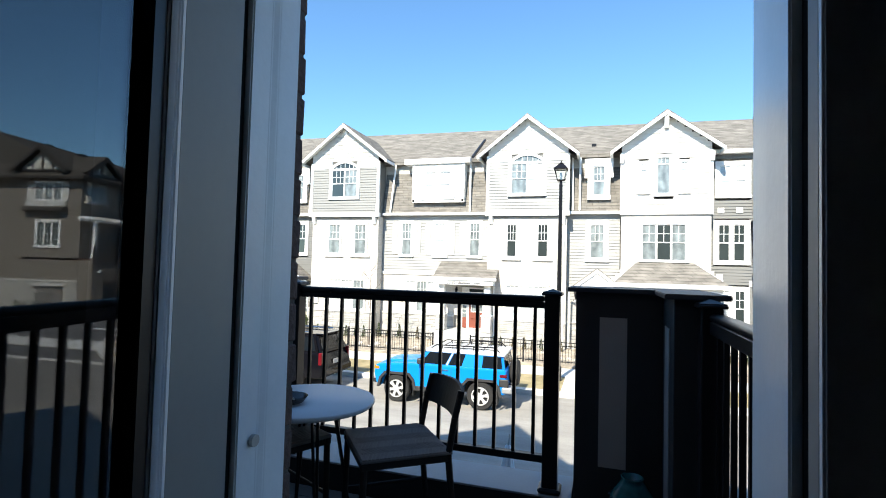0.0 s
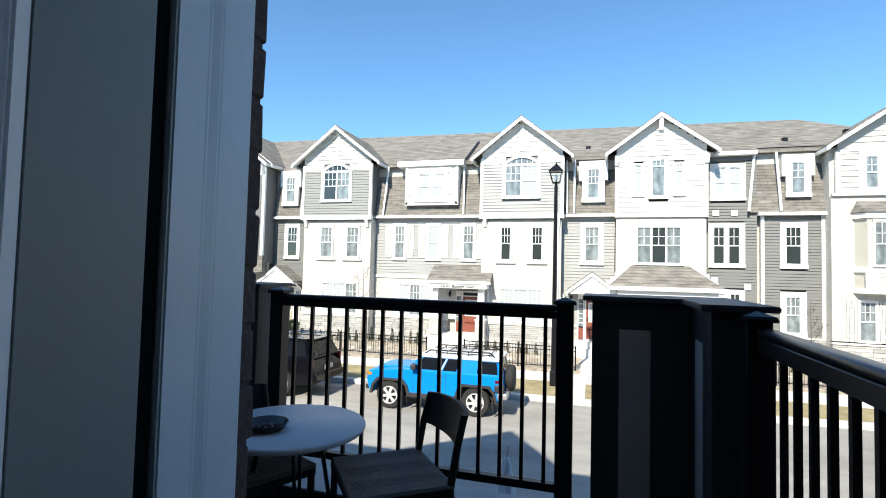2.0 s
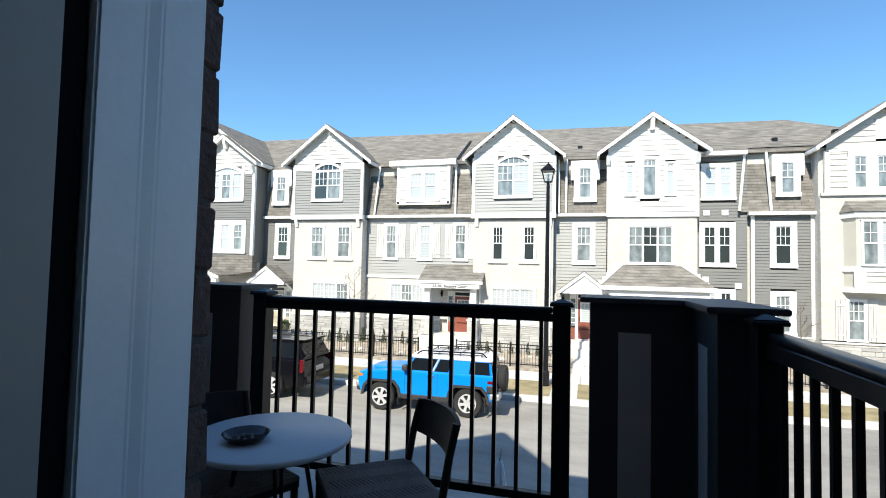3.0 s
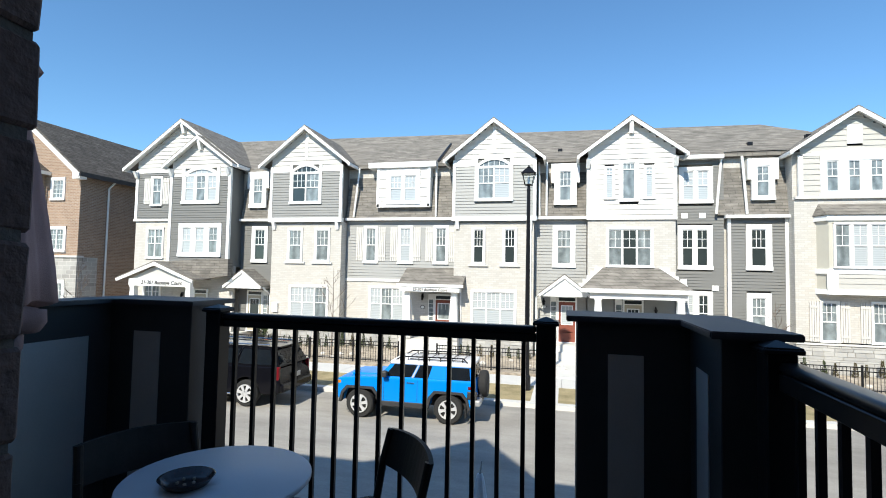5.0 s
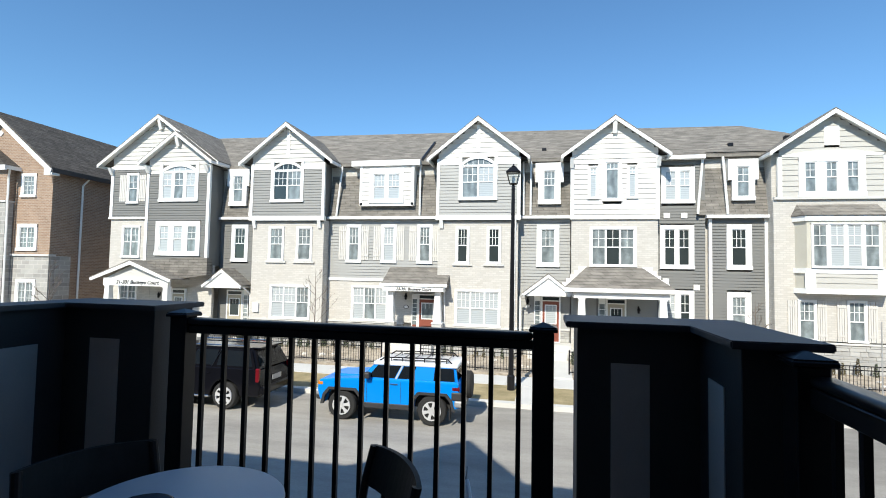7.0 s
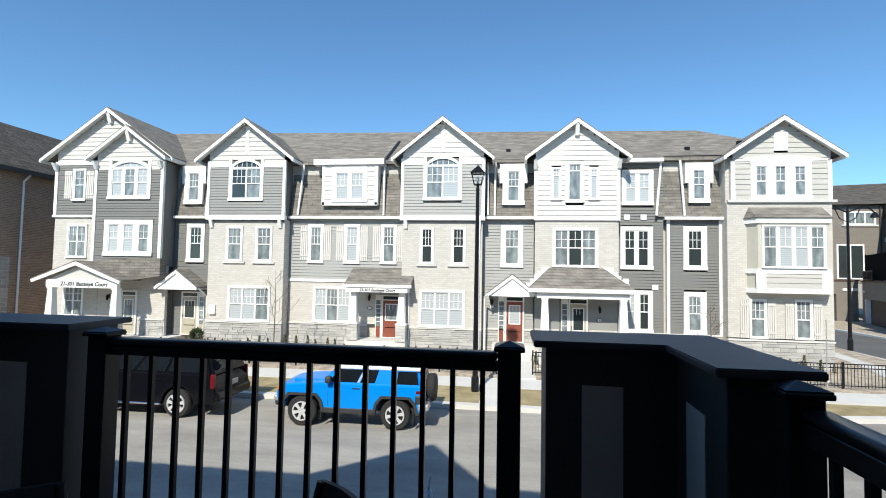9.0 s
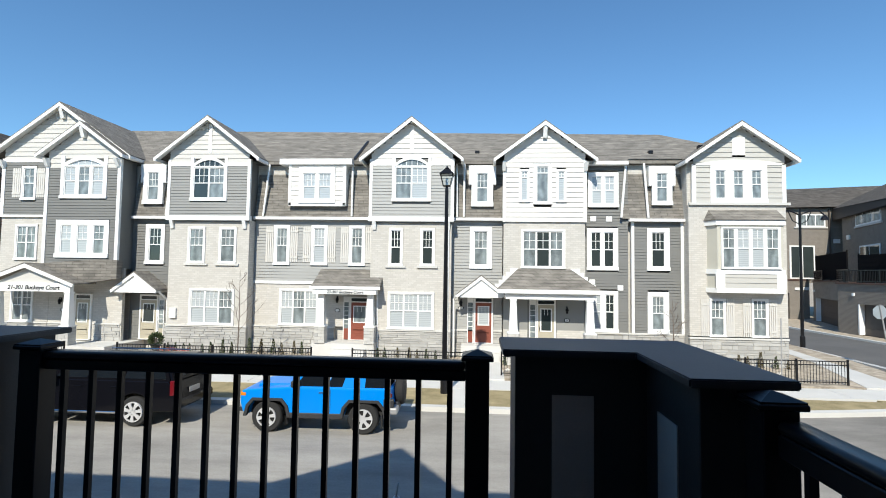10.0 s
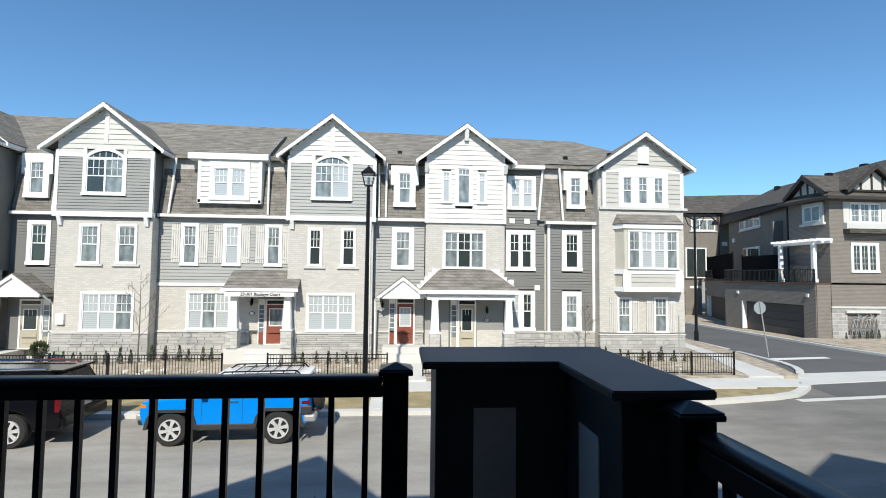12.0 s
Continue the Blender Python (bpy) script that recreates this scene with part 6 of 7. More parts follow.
# bicycles stacked in the window well, as a rack of hoops
bk = thing("bicycle_rack", "black metal rack crowded with bicycles", "bicycle rack", (34.7, 34.3, -2.86))
for k in range(13):
    bm = B()
    cx = 33.65 + k * 0.17
    for j in range(14):
        a0, a1 = 2 * math.pi * j / 14, 2 * math.pi * (j + 1) / 14
        rod(bm, (cx + 0.1 * math.cos(a0), 34.25 + 0.3 * math.cos(a0), -2.5 + 0.33 * math.sin(a0)), (cx + 0.1 * math.cos(a1), 34.25 + 0.3 * math.cos(a1), -2.5 + 0.33 * math.sin(a1)), 0.025, n=5)
    rod(bm, (cx, 34.3, -2.5), (cx + 0.3 * (-1) ** k, 34.3, -1.5 + 0.2 * (k % 3)), 0.02, n=5)
    rod(bm, (cx + 0.1, 34.3, -1.6 + 0.2 * (k % 2)), (cx + 0.45, 34.3, -1.5 + 0.15 * (k % 3)), 0.025, n=5)
    part("bicycle", bm, GALV, bk)

# ---- street furniture ----
def street_lamp(x, y, zb, zt):
    t = thing("street_lamp", "tall black street lamp with glass lantern", "street lamp", (x, y, zb))
    bm = B()
    H = zt - zb
    lathe(bm, [(0.14, zb), (0.14, zb + 0.5), (0.10, zb + 0.56), (0.095, zb + 1.2), (0.065, zt - 1.0), (0.07, zt - 0.95), (0.05, zt - 0.80), (0.11, zt - 0.76)], 12, (x, y, 0))
    part("pole", bm, BLACKMETAL, t, smooth=False)
    z0, z1, a, b = zt - 0.76, zt - 0.34, 0.13, 0.23
    bm = B()
    for i, j in ((-1, -1), (1, -1), (1, 1), (-1, 1)):
        rod(bm, (x + i * a, y + j * a, z0), (x + i * b, y + j * b, z1), 0.017, n=5)
    for q, z in ((a, z0), (b, z1)):
        for i, j, k, l in ((-1, -1, 1, -1), (1, -1, 1, 1), (1, 1, -1, 1), (-1, 1, -1, -1)):
            rod(bm, (x + i * q, y + j * q, z), (x + k * q, y + l * q, z), 0.018, n=5)
    part("lantern_frame", bm, BLACKMETAL, t)
    bm = B()
    lo = [bm.verts.new((x + i * a, y + j * a, z0 + 0.02)) for i, j in ((-1, -1), (1, -1), (1, 1), (-1, 1))]
    hi = [bm.verts.new((x + i * b, y + j * b, z1 - 0.02)) for i, j in ((-1, -1), (1, -1), (1, 1), (-1, 1))]
    for i in range(4):
        bm.faces.new((lo[i], lo[(i + 1) % 4], hi[(i + 1) % 4], hi[i]))
    part("lantern_glass", bm, LAMPGLASS, t)
    bm = B()
    lathe(bm, [(0.03, z0), (0.05, z0 + 0.1), (0.05, z0 + 0.26), (0.02, z0 + 0.3)], 8, (x, y, 0))
    part("bulb", bm, WHITE, t)
    bm = B()
    lo = [bm.verts.new((x + i * 0.27, y + j * 0.27, z1)) for i, j in ((-1, -1), (1, -1), (1, 1), (-1, 1))]
    hi = [bm.verts.new((x + i * 0.09, y + j * 0.09, z1 + 0.2)) for i, j in ((-1, -1), (1, -1), (1, 1), (-1, 1))]
    for i in range(4):
        bm.faces.new((lo[i], lo[(i + 1) % 4], hi[(i + 1) % 4], hi[i]))
    bm.faces.new(lo[::-1])
    bm.faces.new(hi)
    lathe(bm, [(0.07, z1 + 0.2), (0.08, z1 + 0.25), (0.03, z1 + 0.27), (0.02, z1 + 0.34)], 8, (x, y, 0))
    part("lantern_roof", bm, BLACKMETAL, t)


street_lamp(-1.24, 17.35, -2.88, 5.42)
tl = thing("street_lamp", "black twin-armed lamp on the side street", "street lamp", (20.3, 32.4, -2.84))
bm = B()
lathe(bm, [(0.15, -2.84), (0.15, -2.2), (0.1, -2.1), (0.07, 5.9)], 10, (20.3, 32.4, 0))
part("pole", bm, BLACKMETAL, tl)
for d in (-1, 1):
    bm = B()
    tube(bm, [(20.3, 32.4, 5.5), (20.3 + d * 0.6, 32.4, 5.78), (20.3 + d * 1.2, 32.4, 5.78), (20.3 + d * 1.5, 32.4, 5.5)], 0.045, 6)
    tube(bm, [(20.3, 32.4, 4.9), (20.3 + d * 0.45, 32.4, 5.15), (20.3 + d * 0.7, 32.4, 5.75)], 0.03, 6)
    part("arm", bm, BLACKMETAL, tl)
    bm = B()
    lathe(bm, [(0.05, 5.55), (0.2, 5.35), (0.24, 5.2), (0.05, 5.18)], 10, (20.3 + d * 1.5, 32.4, 0))
    part("lamp_head", bm, BLACKMETAL, tl)
ss = thing("stop_sign", "leaning stop sign seen from its bare metal back", "stop sign", (20.15, 25.4, -2.82))
bm = B()
rod(bm, (20.15, 25.4, -2.82), (19.70, 25.4, 0.22), 0.035, n=6)
part("pole", bm, GALV, ss)
bm = B()
cx, cz = 19.74, -0.16
prism(bm, [(cx + 0.36 * math.cos(math.pi / 8 + k * math.pi / 4), cz + 0.36 * math.sin(math.pi / 8 + k * math.pi / 4)) for k in range(8)], 25.44, 25.46, "y")
part("sign_plate", bm, SIGNBACK, ss, "octagonal bare metal plate")


bm = B()
box(bm, -0.008, 0.008, -0.008, 0.008, 0, 0.90)
PICKET = meshed("picket", bm, BLACKMETAL)


def fence(x0, x1, y, base=-2.82, h=0.95, y1=None):
    t = thing("garden_fence", "low black metal picket fence along the gardens", "fence", ((x0 + x1) / 2, y, base), "front garden fences")
    n = max(1, round((x1 - x0) / 2.0))
    for i in range(n + 1):
        x = x0 + (x1 - x0) * i / n
        boxed("post", BLACKMETAL, t, x - 0.03, x + 0.03, y - 0.03, y + 0.03, base, base + h + 0.08)
    for z in (0.12, h - 0.15, h):
        boxed("rail", BLACKMETAL, t, x0, x1, y - 0.015, y + 0.015, base + z - 0.018, base + z + 0.018)
    k = int((x1 - x0) / 0.12)
    for i in range(1, k):
        ob = new("picket", PICKET)
        ob.parent = t
        ob.location = Vector((x0 + (x1 - x0) * i / k, y, base + 0.05)) - t.location
    return t


fence(-16.0, -7.2, 20.35)
fence(-5.4, -0.55, 20.35)
fence(0.95, 14.75, 20.5)
fence(-30.0, -18.5, 20.35)

def shrub(name, label, height, rad, n, leafm, seed):
    t = thing(name, label, "shrub", (0, 0, 0), "foundation shrubs")
    r = random.Random(seed)
    bm = B()
    rod(bm, (0, 0, 0), (0, 0, height * 0.8), 0.02, 0.006, 5)
    for i in range(7):
        a, z = r.uniform(0, 6.28), r.uniform(0.1, 0.8) * height
        q = rad * (1 - z / height) * 0.8
        rod(bm, (0, 0, z), (q * math.cos(a), q * math.sin(a), z + 0.12), 0.008, 0.003, 4)
    part("trunk", bm, BARK, t)
    bm = B()
    for i in range(n):
        z = height * (0.06 + 0.94 * r.random() ** 1.2)
        q = rad * (1.05 - z / height) * (0.5 + 0.6 * r.random()) + 0.012
        a = r.uniform(0, 6.28)
        c = Vector((q * math.cos(a), q * math.sin(a), z))
        d = Vector((math.cos(a) * 0.5, math.sin(a) * 0.5, 1)).normalized() * r.uniform(0.05, 0.11)
        s = d.cross(Vector((r.uniform(-1, 1), r.uniform(-1, 1), 0.2))).normalized() * 0.018
        vs = [bm.verts.new(c - s), bm.verts.new(c + s), bm.verts.new(c + d)]
        bm.faces.new(vs)
    part("crown", bm, leafm, t)
    return t


def put(ob, x, y, z, s, turn):
    c = copy_thing(ob, pose(x, y, z, 0, 0, turn))
    c.scale = (s, s, s * (0.9 + 0.2 * ((x * 7.3) % 1)))
    return c


sh_a = shrub("shrub", "small upright evergreen shrub in mulch before the house", 0.8, 0.13, 300, LEAF, 3)
sh_b = shrub("shrub", "bronzed small evergreen shrub in mulch before the house", 0.75, 0.12, 260, LEAF_DRY, 5)
sh_a.location, sh_b.location = (-11.8, 24.3, -2.82), (-11.2, 24.35, -2.82)
r = random.Random(8)
for lo, hi, yy in ((-15.9, -12.3, 23.7), (-10.6, -8.6, 24.4), (-5.0, -1.6, 23.7), (1.2, 2.0, 23.0), (6.0, 14.6, 23.9)):
    x = lo
    while x < hi:
        put(sh_a if r.random() < 0.7 else sh_b, x, yy + r.uniform(-0.15, 0.15), -2.83, r.uniform(0.6, 0.98), r.uniform(0, 360))
        x += r.uniform(0.38, 0.68)
for x in np.arange(32.5, 37.2, 0.55):
    put(sh_a, float(x), 33.6 + r.uniform(-0.2, 0.2), -2.9, r.uniform(0.6, 1.0), r.uniform(0, 360))
# a round potted evergreen by the tan door, and orange-red netting lying behind the fence
bush = thing("potted_bush", "round bushy evergreen in a dark pot beside the tan door", "shrub", (-16.25, 23.4, -2.36))
bm = B()
lathe(bm, [(0.14, -2.82), (0.2, -2.45), (0.22, -2.36), (0.19, -2.36), (0.17, -2.4)], 16, (-16.25, 23.4, 0))
part("pot", bm, PLASTIC, bush, "dark plant pot")
bm = B()
rb = random.Random(21)
for i in range(900):
    d = Vector((rb.gauss(0, 1), rb.gauss(0, 1), rb.gauss(0, 1))).normalized()
    p = Vector((-16.25, 23.4, -2.10)) + Vector((d.x * 0.29, d.y * 0.29, d.z * 0.33)) * rb.uniform(0.55, 1.12)
    w = d.cross(Vector((rb.uniform(-1, 1), rb.uniform(-1, 1), 0.3))).normalized() * 0.03
    bm.faces.new([bm.verts.new(p - w), bm.verts.new(p + w), bm.verts.new(p + d * 0.09 + Vector((0, 0, 0.03)))])
part("crown", bm, LEAF, bush, "dense green foliage")
bm = B()
rod(bm, (-16.25, 23.4, -2.4), (-16.25, 23.4, -2.0), 0.03, n=6)
part("trunk", bm, BARK, bush)
net = thing("safety_netting", "orange red plastic netting lying behind the fence", "netting", (-15.2, 23.2, -2.82))
NETRED = mat("orange_red_plastic_net", (0.55, 0.06, 0.035), 0.5, vary=0.2, scale=9)
bm = B()
for k in range(5):
    tube(bm, [(-16.0 + j * 0.16, 23.2 + 0.03 * math.sin(j * 1.7), -2.80 + k * 0.085 + 0.02 * math.sin(j * 0.9 + k)) for j in range(11)], 0.012, 5)
part("strand", bm, NETRED, net)
bm = B()
for j in range(21):
    rod(bm, (-16.0 + j * 0.08, 23.2, -2.82), (-16.0 + j * 0.08, 23.2, -2.45 + 0.03 * math.sin(j)), 0.01, n=5)
part("mesh_web", bm, NETRED, net)

PALESTONE = mat("pale_fieldstone", (0.60, 0.57, 0.52), 0.9, vary=0.2, scale=6, bump=0.6)
# scattered stones on the mulch
for i in range(70):
    bm = B()
    bmesh.ops.create_icosphere(bm, subdivisions=1, radius=r.uniform(0.05, 0.2))
    for v in bm.verts:
        v.co *= r.uniform(0.75, 1.15)
        v.co.z *= 0.55
    ob = solo("boulder", bm, PALESTONE, "pale rough stone lying on garden mulch", "stone", group="garden stones")
    ob.location = (r.uniform(-15.5, 14), r.uniform(20.8, 23.0), -2.79)


def bare_tree(x, y, z, H, seed, label):
    """A leafless sapling: a tapered stem with limbs that fork into fine twigs."""
    t = thing("bare_tree", label, "tree", (x, y, z))
    r = random.Random(seed)
    bm, tw = B(), B()
    rod(bm, (x, y, z), (x + 0.03, y, z + H * 0.5), 0.035, 0.022, 7)
    rod(bm, (x + 0.03, y, z + H * 0.5), (x, y, z + H), 0.022, 0.006, 6)

    def limb(p, d, l, rad, deep):
        q = p + d * l
        rod(tw, p, q, rad, rad * 0.5, 4)
        if deep:
            for k in range(4):
                m = p + d * l * r.uniform(0.3, 1.0)
                nd = (d + Vector((r.uniform(-1, 1), r.uniform(-1, 1), r.uniform(-0.1, 0.8))) * 0.6).normalized()
                limb(m, nd, l * r.uniform(0.4, 0.65), rad * 0.55, deep - 1)
    for k in range(9):
        f = 0.35 + 0.6 * k / 9
        a = r.uniform(0, 6.28)
        limb(Vector((x + 0.02, y, z + H * f)), Vector((math.cos(a) * 0.8, math.sin(a) * 0.8, 0.75)).normalized(), H * 0.3 * (1.15 - f), 0.012, 2)
    part("trunk", bm, BARK, t)
    part("crown", tw, BARK, t, "fine bare twigs")


bare_tree(-11.1, 21.6, -2.82, 4.3, 2, "leafless young tree in the front garden mulch")
bare_tree(-26.9, 21.5, -2.82, 4.6, 6, "leafless young tree beside the brick house")
bare_tree(9.0, 23.3, -2.82, 3.2, 9, "small leafless tree before the dark siding")
bm = B()
rod(bm, (11.93, 20.0, -2.86), (11.94, 20.0, -0.15), 0.022, n=6)
solo("stake", bm, GALV, "thin pale garden stake beside the fence", "stake")
bm = B()
bbox(bm, 19.0, 19.5, 33.2, 33.6, -2.84, -2.55, 0.05)
solo("utility_box", bm, TEAL, "small turquoise cover in the grass", "box")

# ---- parked cars ----
def arc(cx, cz, rad, a0, a1, n):
    return [(cx + rad * math.cos(a0 + (a1 - a0) * i / n), cz + rad * math.sin(a0 + (a1 - a0) * i / n)) for i in range(n + 1)]


def side_prism(bm, pts, w, bev=0.04):
    vs = prism(bm, pts, -w, w, "y")
    rim = [e for e in {e for v in vs for e in v.link_edges} if abs(e.verts[0].co.y - e.verts[1].co.y) < 1e-6]
    bmesh.ops.bevel(bm, geom=rim, offset=bev, segments=3, affect="EDGES", profile=0.6)


def wheel(car, x, y, z, rad, wid, spokes, out, rim=0.62):
    """A tyre with a cast alloy rim of broad spokes. out: -1 faces -y, 1 faces +y."""
    bm = B()
    lathe(bm, [(rad * rim, -wid / 2 + 0.02), (rad * (rim + 0.04), -wid / 2), (rad * 0.92, -wid / 2), (rad, -wid * 0.32), (rad, wid * 0.32), (rad * 0.92, wid / 2), (rad * (rim + 0.04), wid / 2), (rad * rim, wid / 2 - 0.02)], 32, (x, y, z), "y")
    wh = part("wheel", bm, RUBBER, car, "black tyre on silver alloy rim")
    yo = y + out * wid * 0.5
    q = rad * rim
    bm = B()
    for k in range(32):
        a0, a1 = 2 * math.pi * k / 32, 2 * math.pi * (k + 1) / 32
        prism(bm, [(x + r_ * math.cos(a), z + r_ * math.sin(a)) for r_, a in ((q * 0.90, a0), (q * 1.02, a0), (q * 1.02, a1), (q * 0.90, a1))], yo - 0.03, yo + 0.012, "y")
    for k in range(spokes):
        a = 2 * math.pi * k / spokes + 0.2
        ca, sa = math.cos(a), math.sin(a)
        pts = [(0.04, -0.05), (q * 0.5, -q * 0.13), (q * 0.93, -q * 0.21), (q * 0.93, q * 0.21), (q * 0.5, q * 0.13), (0.04, 0.05)]
        prism(bm, [(x + u * ca - w * sa, z + u * sa + w * ca) for u, w in pts], yo - 0.03 - (out < 0) * 0.005, yo + 0.018 - (out < 0) * 0.02, "y")
    lathe(bm, [(0.07, -0.03), (0.075, 0.0), (0.06, 0.03)], 14, (x, yo, z), "y")
    part("rim", bm, ALLOY, wh)
    bm = B()
    lathe(bm, [(q, -0.01), (q, 0.01)], 20, (x, yo - out * 0.06, z), "y")
    part("brake_disc", bm, PLASTIC, wh)


def cabin(bm, b0, b1, t0, t1, z0, z1, wb, wt, bev=0.06):
    """A glasshouse that narrows upwards, from the belt to the roof."""
    lo = [bm.verts.new(c) for c in ((b0, -wb, z0), (b1, -wb, z0), (b1, wb, z0), (b0, wb, z0))]
    hi = [bm.verts.new(c) for c in ((t0, -wt, z1), (t1, -wt, z1), (t1, wt, z1), (t0, wt, z1))]
    fs = [bm.faces.new(lo[::-1]), bm.faces.new(hi)]
    for i in range(4):
        fs.append(bm.faces.new((lo[i], lo[(i + 1) % 4], hi[(i + 1) % 4], hi[i])))
    bmesh.ops.bevel(bm, geom=list({e for v in hi for e in v.link_edges}), offset=bev, segments=3, affect="EDGES")


def side_glass(car, b, u0, u1, v0, v1, cab, mat_, label=""):
    """A pane laid on the cabin's flank: u along the car, v from belt (0) to roof (1)."""
    b0, b1, t0, t1, z0, z1, wb, wt = cab
    for s in (-1, 1):
        bm = B()
        vs = []
        for u, v in ((u0, v0), (u1, v0), (u1, v1), (u0, v1)):
            lo = Vector((b0 + (b1 - b0) * u, s * (wb + 0.006), z0))
            hi = Vector((t0 + (t1 - t0) * u, s * (wt + 0.006), z1))
            vs.append(lo.lerp(hi, v))
        inn = [p + Vector((0, -s * 0.02, 0)) for p in vs]
        a = [bm.verts.new(p) for p in vs]
        c = [bm.verts.new(p) for p in inn]
        fs = [bm.faces.new(a)] + [bm.faces.new((a[i], a[(i + 1) % 4], c[(i + 1) % 4], c[i])) for i in range(4)]
        bmesh.ops.recalc_face_normals(bm, faces=fs)
        part("side_window", bm, mat_, car, label)


def end_glass(car, cab, rear, m, inset=0.1):
    b0, b1, t0, t1, z0, z1, wb, wt = cab
    bx, tx = (b1, t1) if rear else (b0, t0)
    o = 0.012 if rear else -0.012
    bm = B()
    vs = [bm.verts.new(c) for c in ((bx + (tx - bx) * 0.1 + o, -wb + inset, z0 + 0.1 * (z1 - z0)), (bx + (tx - bx) * 0.1 + o, wb - inset, z0 + 0.1 * (z1 - z0)), (bx + (tx - bx) * 0.86 + o, wt - inset, z0 + 0.86 * (z1 - z0)), (bx + (tx - bx) * 0.86 + o, -wt + inset, z0 + 0.86 * (z1 - z0)))]
    bm.faces.new(vs)
    bmesh.ops.solidify(bm, geom=list(bm.faces), thickness=0.01)
    part("rear_window" if rear else "windscreen", bm, m, car)


def flare(car, cx, w):
    """A squared black wheel-arch flare on each flank, with the dark well behind it."""
    outer = [(-0.66, 0.44), (-0.585, 0.74), (-0.42, 0.935), (0.42, 0.935), (0.585, 0.74), (0.66, 0.44)]
    inner = [(-0.575, 0.44), (-0.515, 0.70), (-0.375, 0.865), (0.375, 0.865), (0.515, 0.70), (0.575, 0.44)]
    for s in (-1, 1):
        bm = B()
        for i in range(5):
            pts = [outer[i], outer[i + 1], inner[i + 1], inner[i]]
            prism(bm, [(cx + p[0], p[1]) for p in pts], s * (w - 0.08), s * (w + 0.045), "y")
        part("wheel_arch", bm, PLASTIC, car, "dark plastic squared wheel arch")
    bm = B()
    prism(bm, [(cx + p[0], p[1]) for p in inner], -w + 0.30, w - 0.30, "y")
    part("wheel_well", bm, RUBBER, car)


